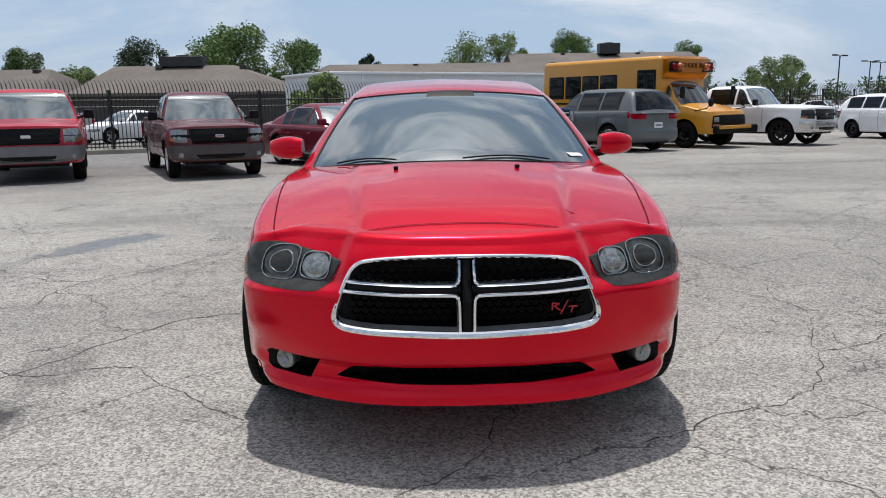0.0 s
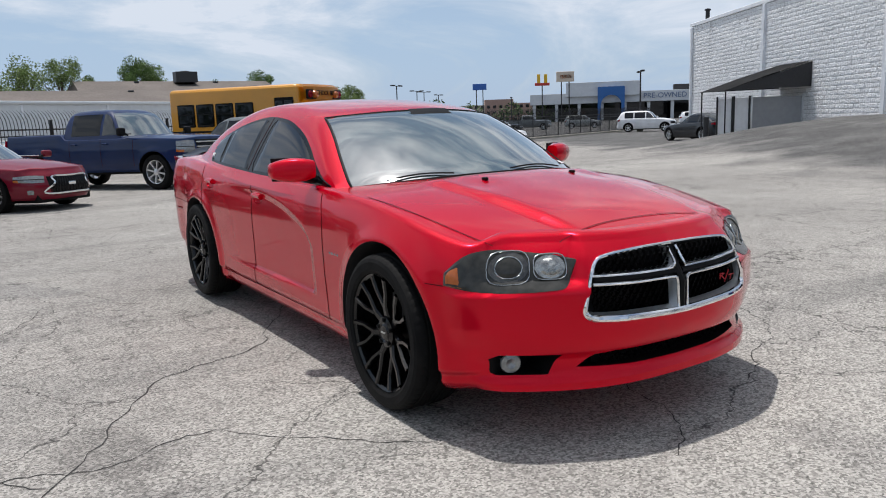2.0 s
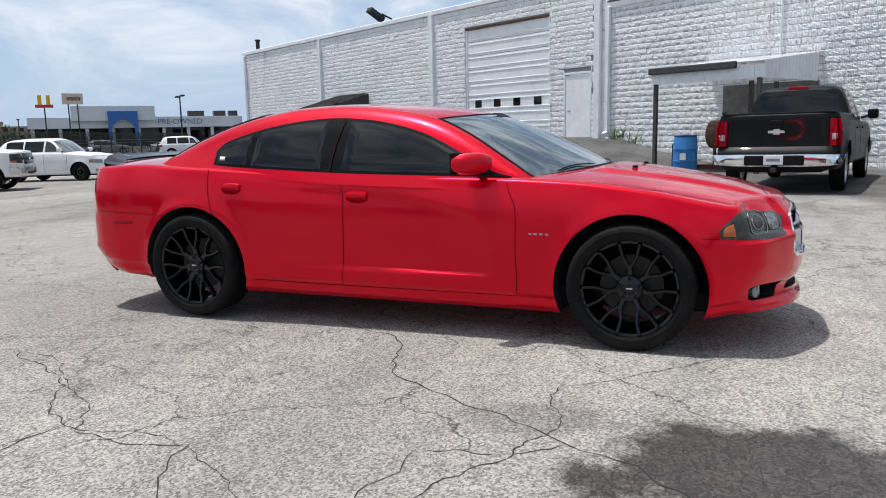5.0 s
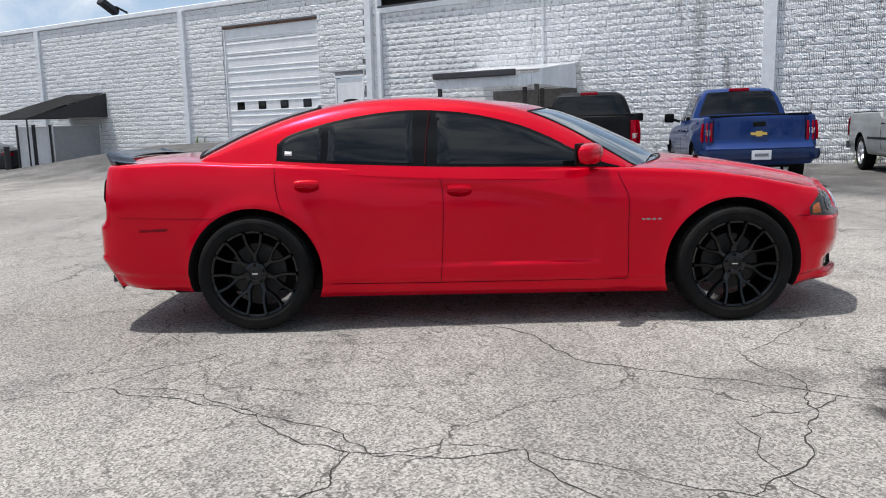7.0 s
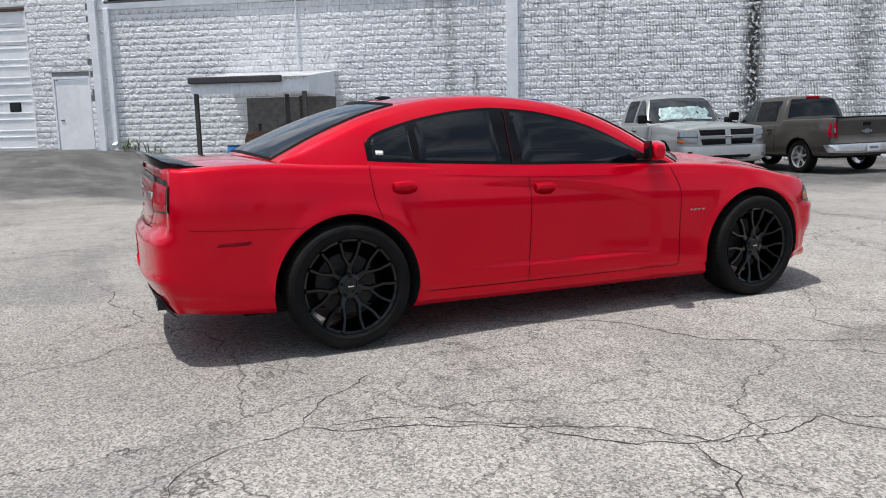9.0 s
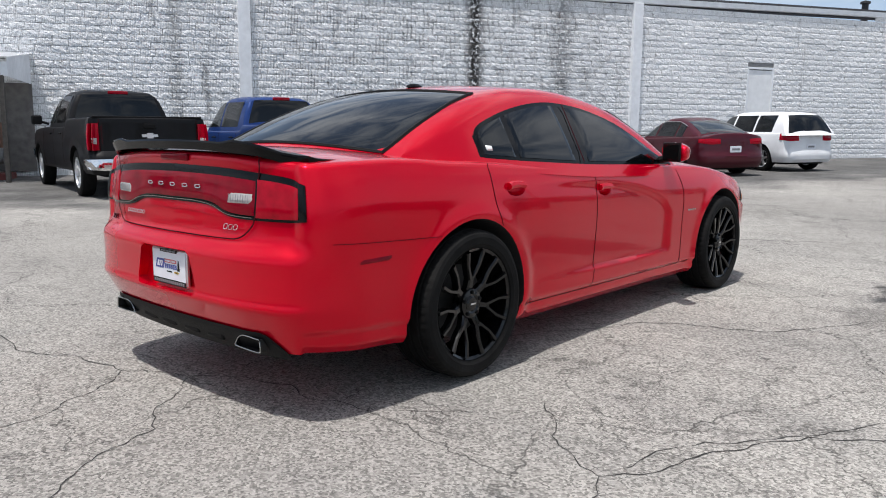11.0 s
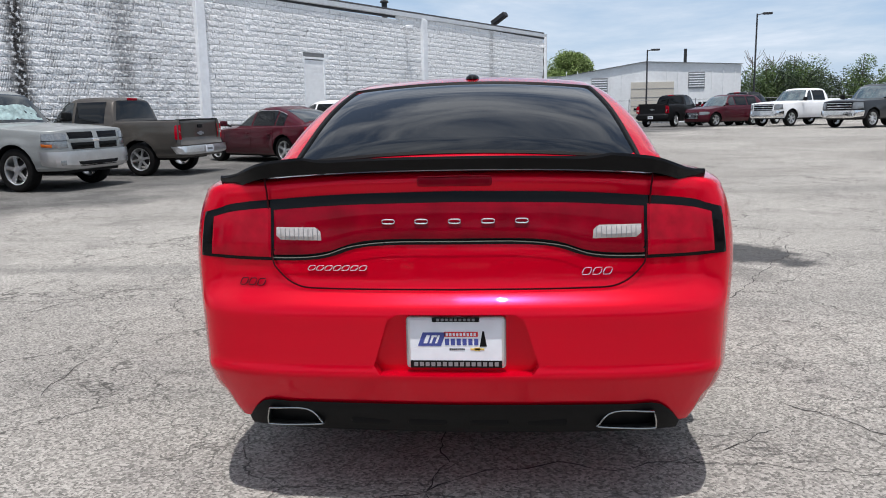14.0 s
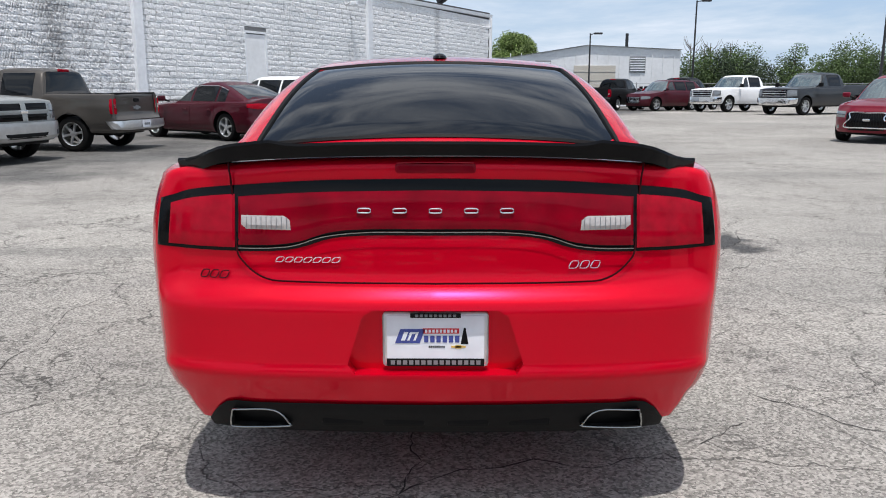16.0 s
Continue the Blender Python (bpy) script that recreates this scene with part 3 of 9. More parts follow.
# ---- the red saloon ----
def red_sedan():
    car = thing("sedan_car", "red four-door sedan with black wheels, tinted windows and black spoiler", "car")
    plan = [(0, -2.475), (0.25, -2.462), (0.47, -2.405), (0.685, -2.285), (0.846, -2.14), (0.912, -1.95), (0.932, -1.75), (0.938, -1.5), (0.93, -1.1), (0.918, -0.6), (0.918, 0.2), (0.93, 0.9), (0.942, 1.4), (0.94, 1.75), (0.925, 2.05), (0.926, 2.3), (0.888, 2.48), (0.80, 2.585), (0.57, 2.645), (0.28, 2.668), (0, 2.675)]

    scallop = table([(-0.75, 0.62), (-0.64, 0.68), (-0.56, 0.745), (-0.42, 0.80), (-0.15, 0.862), (0.235, 0.905), (1.2, 0.935)])

    def feature(x, y, z):
        # the scallop in the doors: a line that falls forward from the rear handle, turns down behind the fender and ends on a low ledge
        e = 0.025 * sstep(scallop(y) + 0.016, scallop(y) - 0.030, z) * sstep(-0.69, -0.60, y) * (1 - sstep(-0.35, 1.15, y)) * sstep(0.384, 0.408, z)
        # bumpers tuck in below
        e += 0.04 * sstep(0.47, 0.24, z) * sstep(2.2, 2.5, y) + 0.025 * sstep(0.47, 0.24, z) * math.exp(-((y - 2.53) / 0.08) ** 2)
        for c in (-1.53, 1.53):
            d = math.hypot(y - c, z - 0.36)
            e -= 0.014 * math.exp(-((d - 0.44) / 0.05) ** 2)
        return e

    def corner(x, y, z):
        # headlights sit back from the grille surround, bumper corners stand out below them
        a = abs(x)
        e = 0.032 * sstep(0.652, 0.69, z) * sstep(0.455, 0.53, a) * (1 - sstep(0.72, 0.90, a))
        e -= 0.018 * sstep(0.655, 0.63, z) * sstep(0.40, 0.50, z) * sstep(0.60, 0.80, a)
        return e * sstep(-1.95, -2.12, y)

    def hood(x, y):
        if y > -1.15:
            return 0.0
        ridge = 0.40 + 0.11 * (y + 2.3)
        h = 0.022 * (1 - sstep(ridge - 0.035, ridge + 0.025, x)) * sstep(-2.38, -2.05, y) * (1 - sstep(-1.35, -1.15, y))
        h -= 0.010 * math.exp(-((x - 0.38) / 0.1) ** 2 - ((y + 1.5) / 0.16) ** 2)
        return h

    sh = Shell(
        plan,
        [(-2.6, 0.775), (-2.42, 0.815), (-2.3, 0.85), (-2.15, 0.886), (-1.95, 0.93), (-1.61, 0.99), (-1.36, 1.022), (-1.1, 1.035), (-0.6, 1.03), (0.6, 1.03), (1.6, 1.07), (1.95, 1.12), (2.15, 1.128), (2.35, 1.12), (2.5, 1.112), (2.75, 1.10)],
        [(-2.6, 0.68), (-2.4, 0.70), (-2.2, 0.755), (-2.0, 0.81), (-1.8, 0.86), (-1.6, 0.903), (-1.3, 0.945), (-1.0, 0.967), (-0.6, 0.985), (0.3, 1.005), (1.0, 1.035), (1.5, 1.06), (2.0, 1.07), (2.3, 1.06), (2.5, 1.045), (2.75, 1.03)],
        [(-2.6, 0.242), (-2.2, 0.236), (-1.95, 0.198), (-1.0, 0.18), (1.1, 0.19), (1.9, 0.235), (2.2, 0.255), (2.45, 0.268), (2.75, 0.27)],
        [(0.21, 0.04), (0.238, 0.008), (0.268, 0.010), (0.295, 0.035), (0.355, 0.045), (0.39, 0.022), (0.45, 0.006), (0.55, 0.0), (0.635, 0.002), (0.662, 0.015), (0.69, 0.033), (0.72, 0.043), (0.76, 0.063), (0.80, 0.096), (0.86, 0.16)],
        [(0, 0.075), (0.05, 0.043), (0.11, 0.035), (0.14, 0.018), (0.28, 0.011), (0.5, 0.004), (0.66, 0.0), (0.76, 0.004), (0.84, 0.014), (0.92, 0.031), (1.0, 0.060)],
        [(0.24, 0.12), (0.30, 0.085), (0.36, 0.055), (0.43, 0.018), (0.47, 0.0), (0.50, 0.008), (0.60, 0.008), (0.66, 0.006), (0.69, 0.016), (0.72, 0.045), (0.755, 0.066), (0.85, 0.075), (0.98, 0.09), (1.05, 0.092), (1.09, 0.085), (1.13, 0.085)],
        0.93, 0.036, 2.6, feature, hood)
    sh.corner = corner
    body = part("body", sh.mesh(360, 60, 64), [PAINT_RED], car)
    WELL = mat("wheel_well", (0.012, 0.012, 0.012), 0.9, vary=0.3)
    cutters = []
    for sx in (-1, 1):
        for y, r in ((-1.515, 0.44), (1.555, 0.434)):
            c = lathe([(0.52 * sx, 0.0001), (0.52 * sx, r), (1.2 * sx, r), (1.2 * sx, 0.0001)], 56)
            bmesh.ops.translate(c, vec=(0, y, 0.352), verts=c.verts)
            cutters.append((c, WELL))

        for y, z in ((0.235, 0.862), (1.20, 0.912)):
            c = lathe([(-1.0, 0.0001)] + [(-math.cos(k * math.pi / 9), math.sin(k * math.pi / 9)) for k in range(1, 9)] + [(1.0, 0.0001)], 28)
            bmesh.ops.recalc_face_normals(c, faces=c.faces)
            at = sh.skin(sh.s_side(y), z, 0.004, sx)
            for v in c.verts:
                v.co = Vector((at.x + v.co.x * 0.030, at.y + v.co.y * 0.082, at.z + v.co.z * 0.036))
            cutters.append((c, PAINT_RED))

    def front_cut(pts, d0, d1, m):
        return (prism(pts, (d0, d1), "y"), m)

    half = [(0.0, 0.786), (0.20, 0.783), (0.35, 0.772), (0.405, 0.755), (0.44, 0.705), (0.478, 0.61), (0.486, 0.56), (0.462, 0.535), (0.40, 0.525), (0.28, 0.519), (0.0, 0.511)]
    grille_line = half + [(-x, z) for x, z in half[-2:0:-1]]
    cutters.append(front_cut(grille_line, -2.7, -2.33, BLACK_SATIN))
    low = [(0.0, 0.382), (0.34, 0.382), (0.425, 0.375), (0.495, 0.325), (0.25, 0.312), (0.0, 0.309)]
    cutters.append(front_cut(low + [(-x, z) for x, z in low[-2:0:-1]], -2.7, -2.31, BLACK_SATIN))
    for sx in (-1, 1):
        fog = [(0.555 * sx, 0.385), (0.77 * sx, 0.388), (0.805 * sx, 0.36), (0.80 * sx, 0.318), (0.77 * sx, 0.300), (0.60 * sx, 0.301)]
        cutters.append(front_cut(fog if sx > 0 else fog[::-1], -2.6, -2.155, BLACK_SATIN))
    plate_hole = [(-0.185, 0.668), (0.185, 0.668), (0.215, 0.65), (0.262, 0.50), (0.24, 0.472), (-0.24, 0.472), (-0.262, 0.50), (-0.215, 0.65)]
    cutters.append((prism(plate_hole, (2.615, 2.9), "y"), PAINT_RED))
    carve(body, cutters)

    # front: grille, lamps, lower intake
    grille = part("grille", prism([(x * 0.99, z) for x, z in grille_line], (-2.36, -2.345), "y"), BLACK_SATIN, car)

    def nose_y(x):
        return sh.skin(sh.s_front(abs(x)), 0.62).y

    def nose_at(x, z):
        return sh.skin(sh.s_front(abs(x)), z).y

    mesh_bm = bmesh.new()
    for row in range(10):
        z = 0.530 + row * 0.026
        for k in range(-14, 15):
            x = (k + 0.5 * (row % 2)) * 0.034
            if abs(x) < 0.455 - 0.12 * max(0, (z - 0.68) / 0.09) and abs(x) > 0.03:
                y = nose_y(x) + 0.055
                ring = [(x + math.cos(a) * 0.019, y, z + math.sin(a) * 0.0145) for a in [i * math.tau / 6 for i in range(6)]]
                inner = [(x + math.cos(a) * 0.0145, y + 0.012, z + math.sin(a) * 0.0105) for a in [i * math.tau / 6 for i in range(6)]]
                merge(mesh_bm, quads([ring, inner], close_u=True))
    tagged(part("grille_mesh", mesh_bm, BLACK_GLOSS, grille), "gloss black honeycomb mesh", kind="stuff")
    ring = [Vector((x, nose_at(min(abs(x), 0.455), z) + 0.002 + 0.6 * max(abs(x) - 0.455, 0), z)) for x, z in grille_line]
    ring_c = catmull([tuple(p) for p in ring] + [tuple(ring[0])], 5)[:-1]
    part("grille_frame", hoop(ring_c, [0.0125 * (0.65 + 0.55 * sstep(0.62, 0.53, p.z)) for p in ring_c]), CHROME, grille, "chrome grille surround")
    mid = Vector((0, 0, 0.645))
    part("frame_wall", quads([ring_c, [Vector((p.x * 0.965, p.y + 0.05, mid.z + (p.z - mid.z) * 0.86)) for p in ring_c]], close_u=True), ALLOY, grille, "silver inner wall of grille surround")
    cross = bmesh.new()
    for sx in (-1, 1):
        pts = [(sx * x, nose_at(x, 0.68) + 0.016, 0.671 + 0.012 * (x / 0.47) ** 2) for x in (0.02, 0.15, 0.3, 0.40, 0.432)]
        merge(cross, tube(pts, 0.016, False, 8))
    merge(cross, tube([(0, nose_at(0, 0.765) + 0.03, 0.765), (0, nose_at(0, 0.7) + 0.024, 0.70), (0, nose_y(0) + 0.02, 0.63), (0, nose_y(0) + 0.022, 0.52)], 0.020, False, 8))
    part("grille_cross", cross, BLACK_SATIN, grille, "satin black cross bar")
    for sx in (-1, 1):
        for z0, z1 in ((0.688, 0.772), (0.655, 0.522)):
            up = z1 > z0
            xs = (0.45, 0.38, 0.25, 0.06)
            pts = [(sx * x, nose_at(x, z0) + 0.004, z0 + 0.012 * (x / 0.47) ** 2) for x in xs]
            pts += [(sx * 0.038, nose_at(0.05, z0) + 0.002, z0 + (0.006 if up else -0.006)), (sx * 0.028, nose_at(0, z0) + 0.002, z0 + (0.022 if up else -0.022)), (sx * 0.026, nose_at(0, z1) + 0.006, z1)]
            bar = part("grille_bar", tube(catmull(pts, 4), 0.0062, False, 8), CHROME, grille, "chrome grille bar")
            # the bar turns back into the opening as a bright wall
            dz = 0.007 if up else -0.007
            edge = catmull(pts, 4)
            part("bar_wall", quads([edge, [Vector((p.x + sx * 0.010 * sstep(0.09, 0.03, abs(p.x)), p.y + 0.045, p.z + dz)) for p in edge]]), ALLOY, bar)
    lettered("badge", "red slanted badge on grille mesh", [tube([(a[0] - 0.02, nose_y(0.34) + 0.035, a[1] + 0.008), (b[0] - 0.02, nose_y(0.34) + 0.035, b[1] + 0.008)], w * 0.4, False, 6) for a, b, w in (((0.335, 0.575), (0.335, 0.602), 0.006), ((0.335, 0.601), (0.362, 0.599), 0.006), ((0.362, 0.599), (0.338, 0.588), 0.005), ((0.346, 0.588), (0.366, 0.572), 0.006), ((0.366, 0.56), (0.392, 0.612), 0.006), ((0.395, 0.588), (0.428, 0.590), 0.006), ((0.411, 0.589), (0.404, 0.566), 0.006))], RED_MARK, grille)
    lower = part("lower_grille", box_bm(0.80, 0.01, 0.085, (0, -2.325, 0.346)), BLACK_SATIN, car)
    lb = bmesh.new()
    for row in range(3):
        z = 0.322 + row * 0.025
        for k in range(-11, 12):
            x = (k + 0.5 * (row % 2)) * 0.034
            hexa = [(x + math.cos(a) * 0.019, -2.37 + 0.05 * x * x, z + math.sin(a) * 0.0135) for a in [i * math.tau / 6 for i in range(6)]]
            inner = [(p[0] * 0.0 + x + (p[0] - x) * 0.74, p[1] + 0.012, z + (p[2] - z) * 0.74) for p in hexa]
            merge(lb, quads([hexa, inner], close_u=True))
    tagged(part("grille_mesh", lb, BLACK_TRIM, lower), "black honeycomb mesh", kind="stuff")

    for sx in (-1, 1):
        S = sh.s_front
        lamp = part("headlight", sh.panel([(S(0.50), 0.762), (S(0.60), 0.782), (S(0.72), 0.797), (S(0.815), 0.807), (S(0.872), 0.79), (sh.s_side(-2.0), 0.715)], [(S(0.50), 0.756), (S(0.545), 0.668), (S(0.62), 0.652), (S(0.74), 0.648), (S(0.85), 0.652), (sh.s_side(-2.0), 0.664)], 28, 8, 0.008, sx), LAMP_DARK, car, "smoked dark headlight housing")
        for x0, z0, rw, rh in ((0.748, 0.738, 0.070, 0.062), (0.603, 0.738, 0.060, 0.048)):
            ringp = []
            for k in range(24):
                a = k * math.tau / 24
                c, s_ = math.cos(a), math.sin(a)
                q = 1 / (abs(c) ** 4 + abs(s_) ** 4) ** 0.25
                ringp.append(sh.skin(S(min(x0 + rw * c * q, 0.9)), z0 + rh * s_ * q, 0.012, sx))
            part("lamp_bezel", tube(ringp, 0.0032, True, 8), LAMP_BEZEL, lamp, "chrome lamp bezel")
            def ring(f, dd):
                return [sh.skin(S(min(x0 + rw * f * math.cos(k * math.tau / 24), 0.9)), z0 + rh * f * math.sin(k * math.tau / 24), dd, sx) for k in range(24)]

            outer = x0 > 0.7
            part("lamp_reflector", quads([ring(f, dd) for f, dd in ((0.95, 0.0095), (0.80, 0.0085), (0.66, 0.010))], close_u=True), LAMP_BOWL if outer else LAMP_REFLECTOR, lamp, "dark lamp bowl" if outer else "silver lamp reflector")
            if outer:
                part("lamp_ring", tube(ring(0.66, 0.0115), 0.0035, True, 8), LAMP_BEZEL, lamp, "bright ring round the projector")
            part("lamp_lens", quads([ring(f, dd) for f, dd in ((0.66, 0.010), (0.55, 0.0135), (0.35, 0.0165), (0.02, 0.0175))], close_u=True), LAMP_DARK if outer else LAMP_REFLECTOR, lamp, "round projector lens" if outer else "clear lamp lens")
        part("amber_marker", sh.panel([(S(0.880), 0.757), (S(0.892), 0.74), (sh.s_side(-2.012), 0.708)], [(S(0.872), 0.662), (S(0.89), 0.664), (sh.s_side(-2.012), 0.668)], 8, 4, 0.0105, sx), LAMP_AMBER, lamp, "amber side marker lens")
        fog = part("fog_lamp", lathe([(0.0, 0.0001), (-0.012, 0.025), (-0.008, 0.047), (0.0, 0.052), (0.04, 0.05)], 28, "y"), LAMP_GLASS, car, "round clear fog lamp")
        fog.location = (sx * 0.712, -2.195, 0.345)
        fog.scale = (0.84, 1.0, 0.84)
        fog.rotation_euler = (0, 0, sx * radians(26))

    # seams
    def seams(pts, side, w=0.0042):
        part("panel_gap", sh.line_on(pts, w, 0.0008, side), SEAM, car)

    for sx in (-1, 1):
        D = sh.s_side
        seams([(D(-0.775), 0.962), (D(-0.80), 0.90), (D(-0.835), 0.82), (D(-0.842), 0.72), (D(-0.838), 0.55), (D(-0.845), 0.34), (D(-0.835), 0.272)], sx)
        seams([(D(0.37), 0.99), (D(0.34), 0.85), (D(0.345), 0.55), (D(0.36), 0.32), (D(0.365), 0.272)], sx)
        seams([(D(1.405), 1.05), (D(1.40), 0.95), (D(1.388), 0.86), (D(1.37), 0.80), (D(1.345), 0.735)], sx)
        seams([(D(-0.835), 0.272), (D(0.3), 0.272), (D(1.12), 0.28)], sx)
        seams([(D(-2.0), 0.66), (D(-1.93), 0.66), (D(-1.90), 0.66)], sx, 0.004)
        seams([(D(1.80), 0.722), (D(1.96), 0.724), (D(2.15), 0.73), (D(2.42), 0.742)], sx, 0.003)
        for y, z in ((0.235, 0.875), (1.20, 0.925)):
            part("door_handle", sh.bar_on([(D(y - 0.07), z + 0.004), (D(y - 0.045), z + 0.008), (D(y), z + 0.010), (D(y + 0.045), z + 0.008), (D(y + 0.07), z + 0.004)], 0.020, 0.006, sx), PAINT_RED, car)
        badge = []
        for k, wdt in enumerate((0.018, 0.02, 0.024, 0.018)):
            y = -1.045 + k * 0.034
            badge.append(sh.panel([(D(y), 0.668), (D(y + wdt), 0.668)], [(D(y), 0.656), (D(y + wdt), 0.656)], 2, 2, 0.006, sx))
        lettered("badge", "small silver badge on fender", badge, LAMP_BEZEL, car)
        part("side_marker", sh.panel([(D(2.09), 0.672), (D(2.295), 0.668)], [(D(2.09), 0.640), (D(2.295), 0.640)], 8, 2, 0.004, sx), LAMP_RED_DARK, car, "dark red side marker")

    # hood shut line and jets
    def on_top(pts, w=0.008):
        p = [Vector((x, y, sh.top(x, y) + 0.003)) for x, y in pts]
        return strip([tuple(q) for q in catmull([tuple(v) for v in p], 6)], w, (0, 0, 1), 0.001)

    part("hood_gap", on_top([(-0.845, -1.25), (-0.832, -1.5), (-0.805, -1.75), (-0.775, -1.98), (-0.745, -2.14)], 0.004), SEAM, car)
    part("hood_gap", on_top([(0.845, -1.25), (0.832, -1.5), (0.805, -1.75), (0.775, -1.98), (0.745, -2.14)], 0.004), SEAM, car)
    part("hood_gap", on_top([(-0.52, -2.28), (-0.49, -2.268), (-0.44, -2.256), (-0.34, -2.241), (-0.2, -2.226), (0, -2.22), (0.2, -2.226), (0.34, -2.241), (0.44, -2.256), (0.49, -2.268), (0.52, -2.28)], 0.0045), SEAM, car)
    for sx in (-1, 1):
        jet = part("washer_jet", box_bm(0.022, 0.035, 0.016, (0, 0, 0.006), 0.005), BLACK_TRIM, car)
        jet.location = (sx * 0.29, -1.46, sh.top(0.29, -1.46))

    # greenhouse
    cb = Cabin([(-1.36, 0.99), (-1.27, 1.032), (-1.0, 1.163), (-0.7, 1.298), (-0.45, 1.387), (-0.28, 1.427), (0.0, 1.461), (0.3, 1.485), (0.55, 1.494), (0.85, 1.486), (1.1, 1.459), (1.4, 1.394), (1.7, 1.292), (1.95, 1.182), (2.08, 1.12), (2.2, 1.06)],
               [(-1.4, 0.80), (-0.95, 0.825), (-0.5, 0.852), (0.0, 0.862), (0.8, 0.862), (1.4, 0.845), (1.8, 0.80), (2.2, 0.74)],
               [(-1.4, 0.985), (-0.75, 0.99), (0.35, 1.016), (1.36, 1.07), (2.2, 1.075)], 0.50, 0.09, 0.55, 0.22, 0.45, -0.07)
    part("roof", cb.mesh(90, 10, 18), PAINT_RED, car, "", 35)
    part("windscreen", cb.screen(-1.25, -0.43, 0.062, 24, 14, 0.006, True), SCREEN_GLASS, car, "windscreen reflecting clouds")
    part("rear_window", cb.screen(1.215, 2.03, 0.095, 24, 14, 0.006, False), DARK_GLASS, car, "dark tinted rear window")
    for q0, q1, f in ((-1.25, -0.43, True), (1.215, 2.03, False)):
        rows = cb.screen(q0, q1, 0.062 if f else 0.095, 24, 14, 0.004, f)
        rows.verts.ensure_lookup_table()
        loop = [rows.verts[i].co.copy() for i in range(25)] + [rows.verts[25 * j + 24].co.copy() for j in range(1, 15)] + [rows.verts[25 * 14 + i].co.copy() for i in range(23, -1, -1)] + [rows.verts[25 * j].co.copy() for j in range(13, 0, -1)]
        rows.free()
        part("window_seal", tube(loop, 0.009 if f else 0.013, True, 6), BLACK_TRIM, car)
    part("mirror_mount", strip([(x, cb.at(x, -0.50) , cb.p(-0.50) - 0.09 * x * x + 0.009) for x in (-0.14, -0.07, 0, 0.07, 0.14)], 0.10, (0, -0.45, 0.9), 0.002), BLACK_SATIN, car)
    part("sticker", strip([(0.70, cb.at(0.70, -1.17), cb.p(-1.17) - 0.044 + 0.006), (0.62, cb.at(0.62, -1.175), cb.p(-1.175) - 0.035 + 0.006)], 0.05, (0, -0.45, 0.9), 0.004), WHITE_PAPER, car, "white stock sticker on windscreen")
    for x0, x1 in ((-0.62, -0.30), (0.04, 0.50)):
        pts = [(x, cb.at(x, -1.245 + 0.025 * math.sin((x - x0) / (x1 - x0) * 3.1)), cb.p(-1.245 + 0.025 * math.sin((x - x0) / (x1 - x0) * 3.1)) - 0.09 * x * x + 0.014) for x in np.linspace(x0, x1, 7)]
        part("wiper", tube(pts, 0.0045, False, 6), BLACK_TRIM, car)
    top = [(-0.80, 0.997), (-0.68, 1.03), (-0.52, 1.105), (-0.33, 1.205), (-0.14, 1.282), (0.12, 1.348), (0.32, 1.374), (0.5, 1.384), (0.66, 1.378), (0.85, 1.356), (1.02, 1.325), (1.18, 1.285), (1.33, 1.235), (1.40, 1.18)]
    low = [(-0.80, 0.988), (-0.7, 0.994), (-0.5, 0.999), (-0.3, 1.003), (-0.1, 1.008), (0.1, 1.012), (0.3, 1.017), (0.5, 1.025), (0.7, 1.034), (0.85, 1.042), (1.02, 1.05), (1.18, 1.06), (1.33, 1.07), (1.40, 1.078)]
    topf = table(top)
    lowf = table(low)

    def glass_lines(y0, y1, gap=0.022):
        ys = np.linspace(y0, y1, 9)
        return [(y, max(topf(y) - gap, lowf(y) + 0.02)) for y in ys], [(y, lowf(y) + 0.016) for y in ys]

    for sx in (-1, 1):
        part("window_frame", cb.pane(top, low, 40, 6, 0.006, sx), BLACK_GLOSS, car, "black side window surround")
        for nm, y0, y1 in (("front_window", -0.66, 0.375), ("rear_side_window", 0.525, 1.075), ("quarter_window", 1.115, 1.365)):
            a, b = glass_lines(y0, y1)
            w = part(nm, cb.pane(a, b, 20, 6, 0.011, sx), DARK_GLASS, car, "dark tinted side window")
            if nm == "quarter_window":
                part("sticker", cb.pane([(1.30, 1.128), (1.345, 1.13)], [(1.30, 1.103), (1.345, 1.105)], 6, 4, 0.018, sx), WHITE_PAPER, w, "small white sticker")
        a = [cb.flank(y, z, 0.013, sx) for y, z in ((0.415, 1.37), (0.44, 1.2), (0.45, 1.03))]
        part("panel_gap", strip(a, 0.008, (sx, 0, 0.5), 0.002), SEAM, car)
        # door mirror
        m = thing("door_mirror", "", "")
        for key in list(m.keys()):
            del m[key]
        m.parent = car
        rows = []
        for k in range(12):
            t = min(k, 8) / 8 + (0, 0.03, 0.05, 0.055)[max(k - 8, 0)]
            x = 0.865 + 0.20 * t
            sc = math.sin(math.pi * min(0.94, 0.22 + min(t, 1) * 0.62)) ** 0.6 * (1, 0.86, 0.55, 0.1)[max(k - 8, 0)]
            row = []
            for j in range(16):
                a = j * math.tau / 16
                c, s_ = math.cos(a), math.sin(a)
                q = 1 / (abs(c) ** 3.2 + abs(s_) ** 3.2) ** (1 / 3.2)
                row.append((sx * x, -0.62 - 0.01 + 0.07 * c * q * sc + 0.095 * t, 1.085 + 0.066 * s_ * q * sc - 0.004 * t))
            rows.append(row)
        hb = quads(rows, close_u=True)
        hb.verts.ensure_lookup_table()
